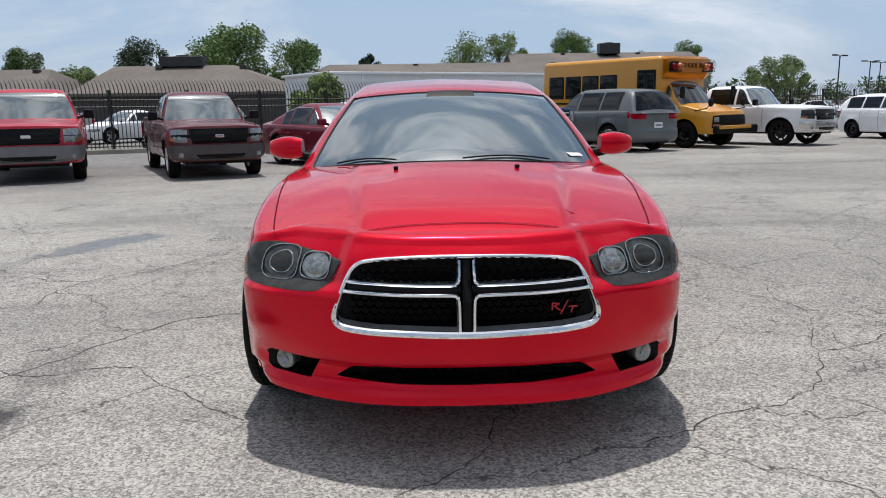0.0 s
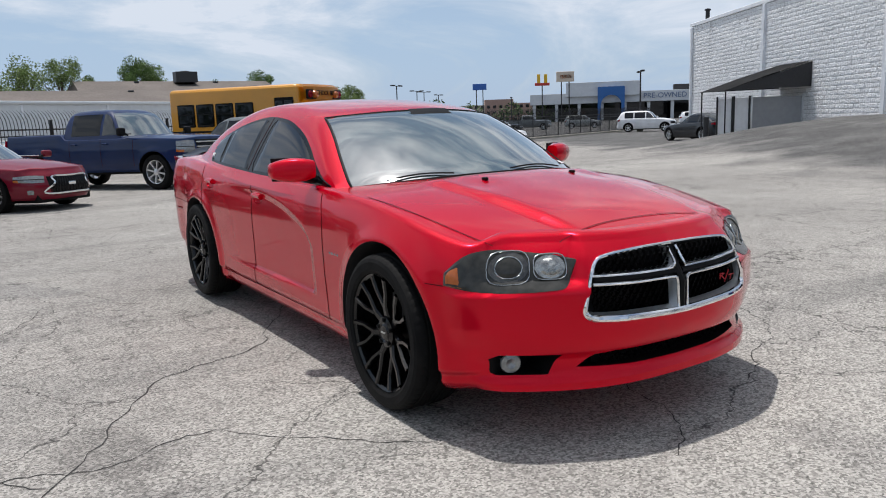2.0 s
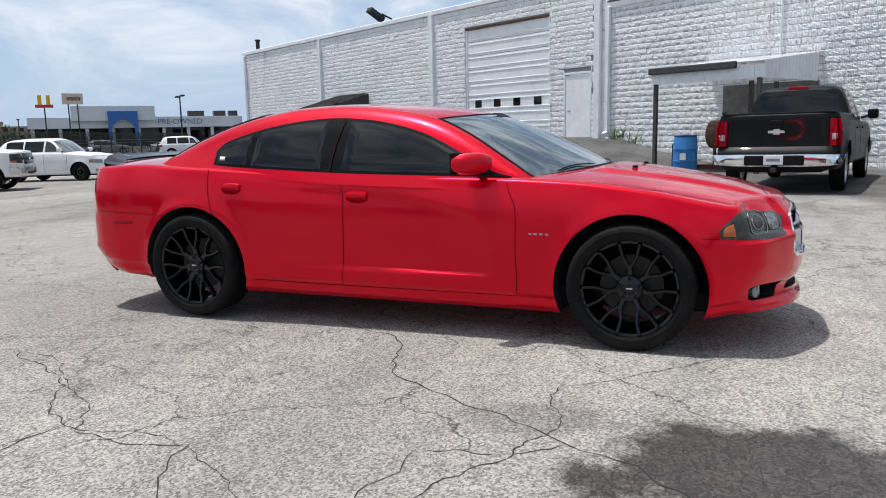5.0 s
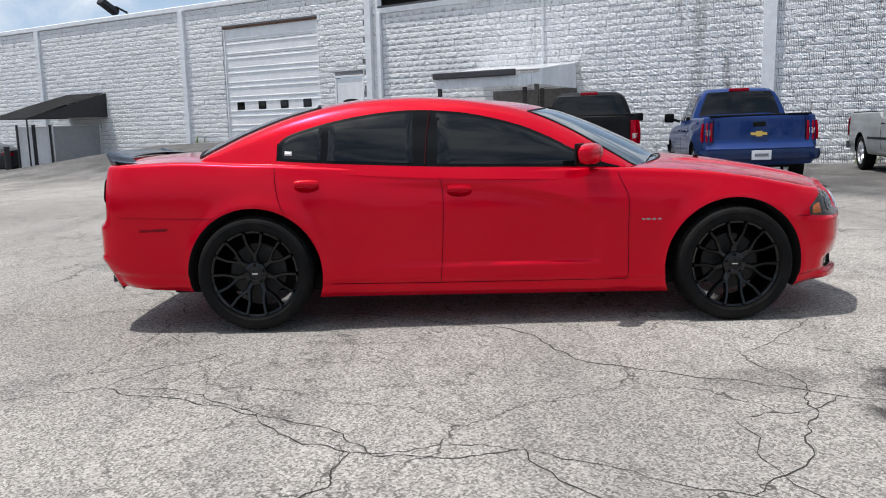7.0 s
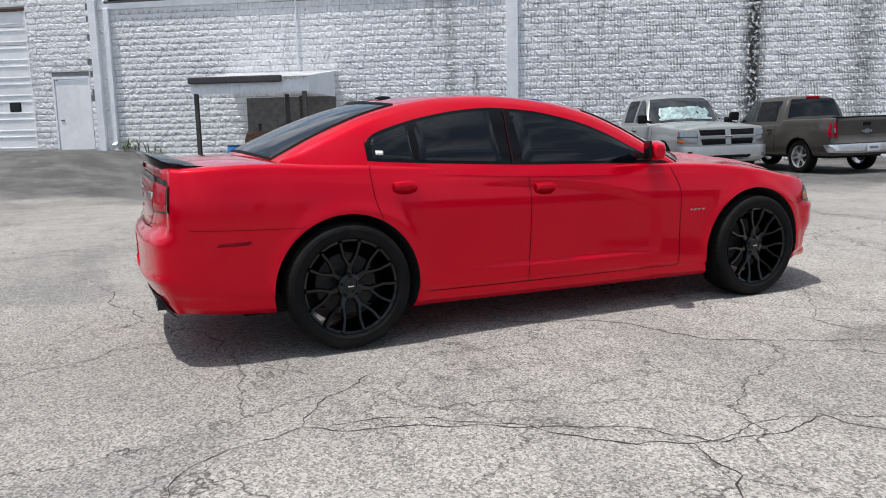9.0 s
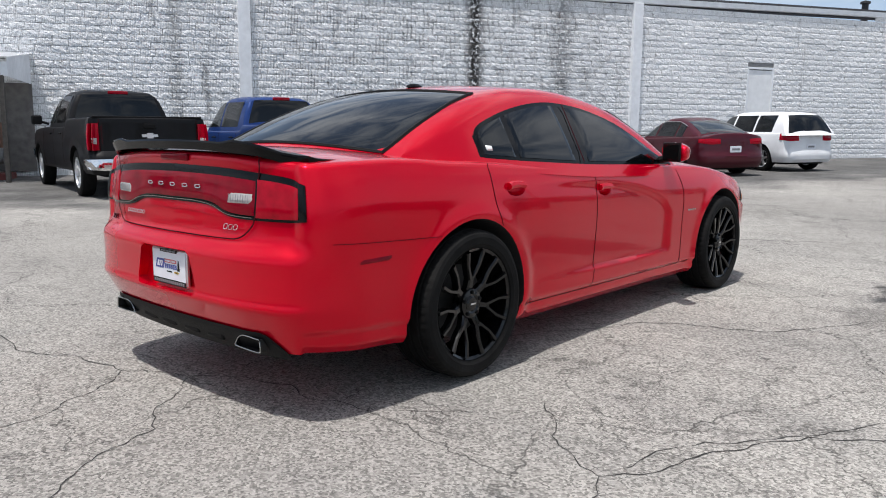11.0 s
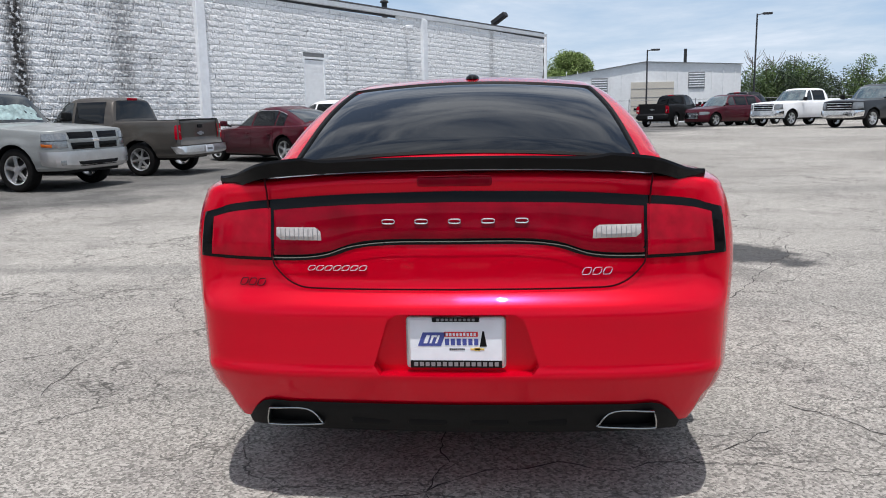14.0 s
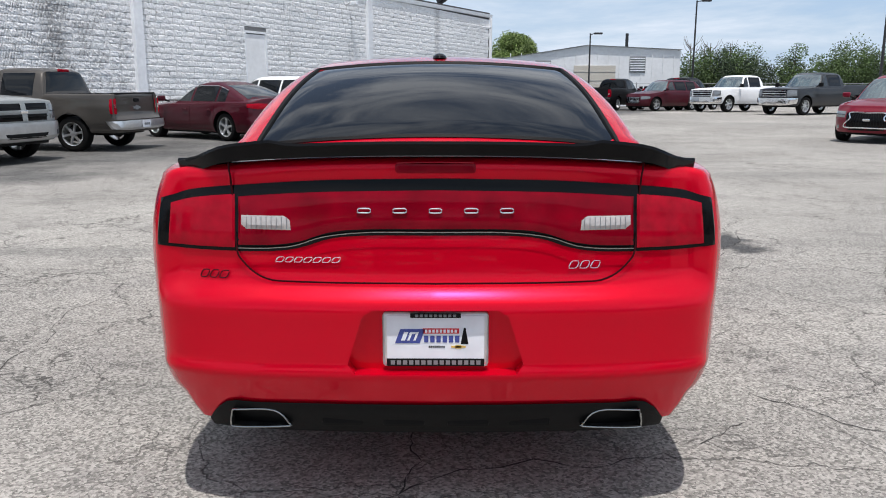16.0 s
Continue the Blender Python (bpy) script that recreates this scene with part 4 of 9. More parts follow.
        hb.faces.new([hb.verts[k] for k in range(16)])
        hb.faces.new([hb.verts[11 * 16 + k] for k in range(16)])
        bmesh.ops.recalc_face_normals(hb, faces=hb.faces)
        part("mirror_housing", hb, PAINT_RED, m, "", 50)
        part("mirror_frame", box_bm(0.178, 0.014, 0.130, (sx * 0.965, -0.515, 1.084), 0.006, turn=Matrix.Rotation(sx * radians(25), 4, "Z")), BLACK_TRIM, m)
        part("mirror_glass", box_bm(0.156, 0.010, 0.110, (sx * 0.963, -0.509, 1.084), 0.004, turn=Matrix.Rotation(sx * radians(25), 4, "Z")), BLACK_GLOSS, m, "mirror glass facing back")
        part("mirror_arm", tube([(sx * 0.80, -0.60, 1.02), (sx * 0.87, -0.61, 1.035), (sx * 0.93, -0.61, 1.05)], 0.026, False, 8), BLACK_TRIM, m)

    # tail: lamp band, lid, plate, diffuser, exhausts, spoiler
    R = sh.s_rear
    band_top = [(0.892, 0.945), (0.875, 0.978), (0.82, 1.001), (0.60, 1.026), (0.3, 1.043), (0.0, 1.048)]
    band_low = [(0.892, 0.860), (0.872, 0.838), (0.82, 0.829), (0.60, 0.828), (0.50, 0.830), (0.42, 0.839), (0.33, 0.866), (0.27, 0.876), (0.15, 0.880), (0.0, 0.880)]
    bt, bl = table(sorted(band_top)), table(sorted(band_low))
    for sx in (-1, 1):
        def tail_panel(x0, x1, dt, dl, off, n=16):
            xs = np.linspace(x0, x1, 19)
            return sh.panel([(R(x), bt(x) - dt) for x in xs], [(R(x), bl(x) + dl) for x in xs], n, 6, off, sx, x1 == 0.0)
        band = part("tail_lamp_band", tail_panel(0.870, 0.0, 0, 0, 0.010, 110), BLACK_GLOSS, car, "gloss black tail lamp surround")
        part("lens", tail_panel(0.848, 0.614, 0.026, 0.012, 0.017, 40), LAMP_RED, band, "red outer tail lens")
        part("lens", tail_panel(0.603, 0.0, 0.034, 0.020, 0.016, 60), LAMP_RED_DARK, band, "dark red full-width lens")
        part("reverse_lamp", sh.panel([(R(0.595), 0.940), (R(0.435), 0.940)], [(R(0.595), 0.895), (R(0.43), 0.893)], 10, 3, 0.021, sx), LAMP_WHITE, band, "clear ribbed reverse lamp")
        part("lens_line", sh.line_on([(R(0.60), bl(0.60) + 0.012), (R(0.5), bl(0.5) + 0.012), (R(0.42), bl(0.42) + 0.012), (R(0.33), bl(0.33) + 0.012), (R(0.2), bl(0.2) + 0.012), (R(0.0), bl(0.0) + 0.012)], 0.0032, 0.019, sx), LAMP_BEZEL, band, "thin chrome line")
        for i in range(9):
            x = 0.445 + i * 0.016
            part("lens_rib", sh.line_on([(R(x), 0.934), (R(x), 0.899)], 0.002, 0.0212, sx), GREY_MARK, band)
        part("panel_gap", sh.line_on([(R(0.63), 1.10), (R(0.622), 1.0), (R(0.61), 0.85), (R(0.59), 0.80), (R(0.52), 0.752), (R(0.40), 0.742), (R(0.0), 0.74)], 0.006, 0.010, sx), SEAM, car)
    def pill(x, z, w, h, slant, off, r, turns=14):
        """A small rounded outline on the tail."""
        line = []
        for k in range(turns):
            a = k * math.tau / turns
            c, s_ = math.cos(a), math.sin(a)
            q = 1 / (abs(c) ** 5 + abs(s_) ** 5) ** 0.2
            px, pz = x - w * c * q - slant * s_ * q, z + h * s_ * q
            line.append(sh.skin(R(abs(px)), pz, off, 1 if px >= 0 else -1))
        return tube(line, r, True, 6)

    lettered("badge", "row of five chrome letters on tail lamp", [pill(0.212 - k * 0.106, 0.955, 0.020, 0.0065, 0.0, 0.0205, 0.0022) for k in range(5)], CHROME, car)
    for x0, wd, z, m_, nm in ((0.485, 0.20, 0.806, CHROME, "chrome model badge on boot lid"), (-0.40, 0.10, 0.792, CHROME, "chrome slanted badge on boot lid"), (0.735, 0.10, 0.757, BLACK_SATIN, "dark dealer sticker on bumper")):
        n = 7 if wd > 0.15 else 3
        cell = wd / n
        lettered("badge", nm, [pill(x0 - cell * (k + 0.5), z, cell * 0.38, 0.0075 if n > 3 else 0.011, 0.005, 0.006, 0.0018) for k in range(n)], m_, car)
    part("stop_lamp", box_bm(0.235, 0.02, 0.030, (0, sh.skin(R(0), 1.07).y, 1.078), 0.008), LAMP_RED_DARK, car, "dark red high stop lamp")
    part("lamp_trim", tube([(-0.112, sh.skin(R(0), 1.07).y + 0.008, 1.094), (0, sh.skin(R(0), 1.07).y + 0.01, 1.096), (0.112, sh.skin(R(0), 1.07).y + 0.008, 1.094)], 0.002, False, 6), LAMP_RED, car)
    plate = new("number_plate")
    plate.parent = car
    plate.location = (0, 2.632, 0.572)
    part("plate_frame", box_bm(0.316, 0.014, 0.168, (0, 0.0, 0), 0.012, 3), ALLOY, plate, "chrome dealer plate frame")
    part("plate_face", box_bm(0.292, 0.004, 0.150, (0, 0.0085, 0), 0.001, 1), PLATE_WHITE, plate, "white dealer plate")

    def mark(w_, h_, x, z, m_, slant=0.0, d=0.0118):
        part("plate_mark", prism([(x + w_ / 2 + slant, z - h_ / 2), (x - w_ / 2 + slant, z - h_ / 2), (x - w_ / 2 - slant, z + h_ / 2), (x + w_ / 2 - slant, z + h_ / 2)], (d - 0.003, d), "y"), m_, plate)

    mark(0.074, 0.044, 0.076, 0.012, BLUE_MARK, 0.008)
    mark(0.012, 0.026, 0.092, 0.012, PLATE_WHITE, 0.005, 0.0132)
    for x in (0.076, 0.058):
        mark(0.007, 0.026, x, 0.012, PLATE_WHITE, 0.005, 0.0132)
    mark(0.018, 0.006, 0.068, 0.022, PLATE_WHITE, 0.001, 0.0134)
    mark(0.108, 0.016, -0.016, 0.028, RED_MARK)
    for k in range(9):
        mark(0.007, 0.009, 0.028 - k * 0.011, 0.028, PLATE_WHITE, 0, 0.0132)
    for k in range(6):
        mark(0.013, 0.021, 0.028 - k * 0.0185, 0.003, BLUE_MARK)
    part("plate_mark", prism([(-0.075, -0.012), (-0.098, -0.012), (-0.089, 0.038), (-0.084, 0.038)], (0.0088, 0.0118), "y"), BLACK_SATIN, plate)
    for k in range(8):
        mark(0.0045, 0.006, 0.018 - k * 0.0062, -0.021, BLACK_SATIN)
    mark(0.044, 0.006, -0.068, -0.021, GOLD_MARK)
    mark(0.018, 0.011, -0.068, -0.021, GOLD_MARK)
    mark(0.292, 0.024, 0, -0.070, BLACK_TRIM)
    mark(0.15, 0.014, 0, 0.075, BLACK_TRIM)
    for k in range(15):
        mark(0.0125, 0.013, 0.128 - k * 0.0183, -0.070, GREY_MARK, 0, 0.0132)
    for k in range(9):
        mark(0.009, 0.008, 0.056 - k * 0.014, 0.075, GREY_MARK, 0, 0.0132)
    dt = [(x, 0.360 - 0.02 * (x / 0.76) ** 6) for x in np.linspace(0.76, 0, 9)]
    part("diffuser", sh.panel([(R(x), z - (0.07 if i == 0 else 0.0)) for i, (x, z) in enumerate(dt)], [(R(x), 0.240) for x, z in dt], 24, 6, 0.014, 1, True), BLACK_TRIM, car, "black lower diffuser")
    part("diffuser", sh.panel([(R(x), z - (0.07 if i == 0 else 0.0)) for i, (x, z) in enumerate(dt)], [(R(x), 0.240) for x, z in dt], 24, 6, 0.014, -1, True), BLACK_TRIM, car, "black lower diffuser")
    for x in (-0.29, -0.10, 0.10, 0.29):
        part("diffuser_recess", box_bm(0.135, 0.03, 0.045, (x, sh.skin(R(abs(x)), 0.30).y - 0.002, 0.297), 0.012), BLACK_SATIN, car)
    for sx in (-1, 1):
        line = [(sx * 0.632, 0.331), (sx * 0.505, 0.329), (sx * 0.458, 0.287), (sx * 0.468, 0.276), (sx * 0.618, 0.274), (sx * 0.638, 0.287)]
        yb = sh.skin(R(0.55), 0.31).y + 0.026
        outer = catmull([(x, yb, z) for x, z in line] + [(line[0][0], yb, line[0][1])], 4)[:-1]
        tip = part("exhaust_tip", tube(outer, 0.0032, True, 8), LAMP_BEZEL, car, "chrome exhaust outlet")
        c = Vector((sx * 0.545, yb, 0.304))
        rows = [[p for p in outer], [Vector((p.x * 0.98 + c.x * 0.02, p.y - 0.12, p.z)) for p in outer]]
        part("pipe", quads(rows, close_u=True), STEEL_DARK, tip)
        bm = bmesh.new()
        bm.faces.new([bm.verts.new(p - Vector((0, 0.09, 0))) for p in outer])
        part("pipe_inside", bm, BLACK_SATIN, tip)
    # spoiler
    rows = []
    for k in range(41):
        x = -0.80 + 1.60 * k / 40
        a = abs(x)
        yb = sh.skin(R(min(a, 0.80)), 1.08).y + 0.02 - 0.10 * sstep(0.6, 0.85, a)
        lip = 0.018 + 0.014 * sstep(0.42, 0.47, a) - 0.012 * sstep(0.47, 0.80, a)
        front = yb - 0.15 - 0.06 * sstep(0.55, 0.84, a)
        zb = sh.top(min(a, 0.72), min(front + 0.05, 2.5)) + 0.016 - 0.042 * sstep(0.60, 0.80, a)
        rows.append([(x, front, zb + 0.004), (x, front + 0.06, zb + 0.014), (x, yb - 0.03, zb + lip), (x, yb + 0.014, zb + lip + 0.012), (x, yb + 0.018, zb + lip + 0.004), (x, yb + 0.002, zb - 0.012), (x, front + 0.05, zb - 0.012)])
    sp = quads(rows, close_u=True)
    sp.verts.ensure_lookup_table()
    sp.faces.new([sp.verts[k] for k in range(7)])
    sp.faces.new([sp.verts[40 * 7 + k] for k in range(7)])
    bmesh.ops.recalc_face_normals(sp, faces=sp.faces)
    part("spoiler", sp, BLACK_GLOSS, car, "gloss black boot spoiler", 40)
    fin = part("antenna", lathe([(0, 0.0001), (0.0, 0.045), (0.012, 0.04), (0.022, 0.025), (0.026, 0.0001)], 20, "z"), BLACK_GLOSS, car)
    fin.location = (0, 1.0, cb.top(0, 1.0) - 0.003)
    fin.scale = (0.8, 1.5, 1.0)
    for y in (-1.52, 1.555):
        for sx in (-1, 1):
            wheel(car, "wheel", (sx * 0.828, y, 0.364), sx, 0.370, 0.265, 0.277, "mesh", BLACK_RIM)
    part("underbody", box_bm(1.5, 4.3, 0.12, (0, 0, 0.27), 0.02), BLACK_SATIN, car)
    return car


red_sedan()


# ---- paving ----
def asphalt():
    m = bpy.data.materials.new("asphalt")
    m.use_nodes = True
    nt = m.node_tree
    b = nt.nodes["Principled BSDF"]
    b.inputs["Specular IOR Level"].default_value = 0.25
    geo = nt.nodes.new("ShaderNodeNewGeometry")
    L = nt.links.new

    def node(kind, **v):
        n = nt.nodes.new(kind)
        for k, x in v.items():
            n.inputs[k].default_value = x
        return n

    def math_(op, a, c=None, clamp=False):
        n = nt.nodes.new("ShaderNodeMath")
        n.operation, n.use_clamp = op, clamp
        for i, v in enumerate((a, c)):
            if v is None:
                continue
            if isinstance(v, (int, float)):
                n.inputs[i].default_value = v
            else:
                L(v, n.inputs[i])
        return n.outputs[0]

    def rng(src, lo, hi, a=0.0, c=1.0):
        r = node("ShaderNodeMapRange")
        r.inputs[1].default_value, r.inputs[2].default_value, r.inputs[3].default_value, r.inputs[4].default_value = lo, hi, a, c
        L(src, r.inputs[0])
        return r.outputs[0]

    def noise_(scale, detail=5.0, rough=0.55, vec=None):
        n = node("ShaderNodeTexNoise", Scale=scale, Detail=detail, Roughness=rough)
        L(vec or geo.outputs["Position"], n.inputs["Vector"])
        return n

    def mixc(f, a, c):
        x = nt.nodes.new("ShaderNodeMix")
        x.data_type = "RGBA"
        for s, v in ((x.inputs[0], f), (x.inputs[6], a), (x.inputs[7], c)):
            if isinstance(v, tuple):
                s.default_value = (*v, 1)
            elif isinstance(v, float):
                s.default_value = v
            else:
                L(v, s)
        return x.outputs[2]

    pos = geo.outputs["Position"]
    # aggregate: pale chips in a grey binder
    chips = node("ShaderNodeTexVoronoi", Scale=105.0)
    chips.feature = "F1"
    L(pos, chips.inputs["Vector"])
    chip_v = node("ShaderNodeSeparateColor")
    L(chips.outputs["Color"], chip_v.inputs[0])
    fine = noise_(220.0, 3.0)
    speck = math_("MULTIPLY", rng(chip_v.outputs[0], 0.0, 1.0, 0.46, 1.54), rng(fine.outputs[0], 0.3, 0.7, 0.82, 1.18))
    broad = noise_(0.16, 6.0, 0.6)
    mid = noise_(1.3, 6.0, 0.65)
    base = mixc(rng(broad.outputs[0], 0.38, 0.64), (0.225, 0.215, 0.198), (0.325, 0.312, 0.285))
    base = mixc(rng(mid.outputs[0], 0.50, 0.70, 0.0, 0.75), base, (0.185, 0.176, 0.166))
    # newer, darker asphalt on the ramp and along the walls
    sep = node("ShaderNodeSeparateXYZ")
    L(pos, sep.inputs[0])
    nn = math_("ADD", math_("MULTIPLY", sep.outputs[0], 0.8695), math_("MULTIPLY", sep.outputs[1], -0.4939))
    nn = math_("ADD", nn, rng(noise_(0.35, 4.0).outputs[0], 0.3, 0.7, -1.8, 1.8))
    base = mixc(rng(nn, 8.3, 10.6, 0.0, 0.92), base, mixc(rng(noise_(0.8, 6.0, 0.65).outputs[0], 0.42, 0.66), (0.062, 0.061, 0.060), (0.13, 0.128, 0.123)))
    base = mixc(rng(nn, -9.6, -11.4, 0.0, 0.6), base, (0.13, 0.13, 0.13))
    # worn tyre tracks and drying marks, drawn out along the lanes
    mp = node("ShaderNodeMapping")
    mp.inputs["Rotation"].default_value = (0, 0, 1.05)
    mp.inputs["Scale"].default_value = (0.07, 0.55, 1)
    L(pos, mp.inputs["Vector"])
    streak = noise_(1.6, 7.0, 0.62, mp.outputs[0])
    base = mixc(rng(streak.outputs[0], 0.54, 0.72, 0.0, 0.62), base, (0.13, 0.128, 0.122))

    def blot(x, y, rx, ry, turn, strength, colour, prev):
        mm = node("ShaderNodeMapping")
        mm.vector_type = "TEXTURE"
        mm.inputs["Location"].default_value = (x, y, 0)
        mm.inputs["Rotation"].default_value = (0, 0, radians(turn))
        mm.inputs["Scale"].default_value = (rx, ry, 1000)
        L(pos, mm.inputs["Vector"])
        ln = nt.nodes.new("ShaderNodeVectorMath")
        ln.operation = "LENGTH"
        L(mm.outputs[0], ln.inputs[0])
        d = math_("ADD", ln.outputs["Value"], rng(noise_(2.2, 6.0, 0.65).outputs[0], 0.3, 0.7, -0.45, 0.45))
        f = math_("MULTIPLY", rng(d, 1.02, 0.66), strength)
        wet.append(f)
        return mixc(f, prev, colour)

    wet = []
    oil = (0.034, 0.031, 0.029)
    base = blot(-2.4, -2.13, 0.47, 0.72, 12, 0.9, oil, base)
    base = blot(-2.1, -1.25, 0.26, 0.35, 0, 0.4, (0.09, 0.085, 0.08), base)
    base = blot(-3.45, 2.4, 0.27, 1.1, -30, 0.7, (0.11, 0.114, 0.118), base)
    base = blot(-2.2, 2.9, 0.3, 0.7, 30, 0.35, (0.13, 0.13, 0.128), base)
    base = blot(1.9, 3.4, 0.8, 0.5, 60, 0.4, (0.13, 0.13, 0.128), base)
    base = blot(-3.6, 4.2, 0.9, 0.4, 20, 0.3, (0.13, 0.13, 0.128), base)
    # cracks: a net of large plates and, in patches, a fine alligator net
    wob = noise_(1.1, 5.0, 0.6)
    wv = nt.nodes.new("ShaderNodeVectorMath")
    wv.operation = "SCALE"
    wv.inputs["Scale"].default_value = 0.85
    L(wob.outputs["Color"], wv.inputs[0])
    wp = nt.nodes.new("ShaderNodeVectorMath")
    wp.operation = "ADD"
    L(pos, wp.inputs[0])
    L(wv.outputs[0], wp.inputs[1])
    w2 = noise_(9.0, 4.0, 0.6)
    wv2 = nt.nodes.new("ShaderNodeVectorMath")
    wv2.operation = "SCALE"
    wv2.inputs["Scale"].default_value = 0.13
    L(w2.outputs["Color"], wv2.inputs[0])
    wp2 = nt.nodes.new("ShaderNodeVectorMath")
    wp2.operation = "ADD"
    L(wp.outputs[0], wp2.inputs[0])
    L(wv2.outputs[0], wp2.inputs[1])

    def crack(scale, width, keep_lo, keep_hi, keep_scale):
        v = node("ShaderNodeTexVoronoi", Scale=scale)
        v.feature = "DISTANCE_TO_EDGE"
        L(wp2.outputs[0], v.inputs["Vector"])
        line = rng(v.outputs["Distance"], width * 0.25, width, 1.0, 0.0)
        keep = rng(noise_(keep_scale, 4.0).outputs[0], keep_lo, keep_hi)
        return math_("MULTIPLY", line, keep)

    big = crack(0.62, 0.0055, 0.36, 0.5, 0.9)
    med = crack(1.35, 0.0095, 0.43, 0.55, 0.55)
    small = crack(5.5, 0.030, 0.54, 0.64, 0.5)
    cr = math_("MAXIMUM", math_("MAXIMUM", big, math_("MULTIPLY", med, 0.8)), math_("MULTIPLY", small, 0.75))
    # the soaked patch has broken into small plates
    vf = node("ShaderNodeTexVoronoi", Scale=8.5)
    vf.feature = "DISTANCE_TO_EDGE"
    L(wp2.outputs[0], vf.inputs["Vector"])
    cr = math_("MAXIMUM", cr, math_("MULTIPLY", rng(vf.outputs["Distance"], 0.012, 0.05, 1.0, 0.0), math_("MULTIPLY", wet[0], 1.1, True)))
    sc = nt.nodes.new("ShaderNodeVectorMath")
    sc.operation = "SCALE"
    L(base, sc.inputs[0])
    L(speck, sc.inputs["Scale"])
    col = mixc(math_("MULTIPLY", cr, 0.8), sc.outputs[0], (0.035, 0.034, 0.032))
    L(col, b.inputs["Base Color"])
    wet_f = math_("MAXIMUM", math_("MULTIPLY", wet[0], 0.6), math_("MULTIPLY", wet[2], 1.4))
    L(rng(wet_f, 0.0, 0.9, 0.92, 0.3), b.inputs["Roughness"])
    h = math_("SUBTRACT", math_("MULTIPLY", chip_v.outputs[0], 0.35), math_("MULTIPLY", cr, 2.2))
    bn = node("ShaderNodeBump", Strength=0.55, Distance=0.005)
    L(h, bn.inputs["Height"])
    L(bn.outputs[0], b.inputs["Normal"])
    return m


def lot_ground():
    xs = sorted(set([-1500, -600, -250, -120, -80] + list(range(-60, 81, 2)) + [100, 150, 300, 700, 1500]))
    ys = sorted(set([-1500, -600, -250, -140, -100, -80] + list(range(-70, 91, 2)) + [110, 150, 300, 700, 1500]))
    rows = [[(x, y, ground_z(x, y)) for x in xs] for y in ys]
    return tagged(part("ground", quads(rows), asphalt(), None, "", 60), "cracked pale grey asphalt parking lot", "ground", kind="structure")


lot_ground()


def long_crack(ends, seed, width, parent=None):
    """An open crack: a dark uneven ribbon between turning points, wandering more the longer it runs."""
    rr = random.Random(seed)
    pts = [Vector((x, y, 0)) for x, y in ends]
    for it in range(4):
        nxt = [pts[0]]
        for a, b in zip(pts, pts[1:]):
            d = b - a
            nxt += [(a + b) / 2 + Vector((-d.y, d.x, 0)) * rr.uniform(-0.13, 0.13), b]
        pts = nxt
    rows = []
    for i, p in enumerate(pts):
        d = (pts[min(i + 1, len(pts) - 1)] - pts[max(i - 1, 0)]).normalized()
        w = 0.5 * width * rr.uniform(0.2, 1.0) * (0.3 if i in (0, len(pts) - 1) else 1)
        n = Vector((-d.y, d.x, 0)) * w
        z = ground_z(p.x, p.y) + 0.002
        rows.append([(p.x - n.x, p.y - n.y, z), (p.x + n.x, p.y + n.y, z)])
    return quads(rows)


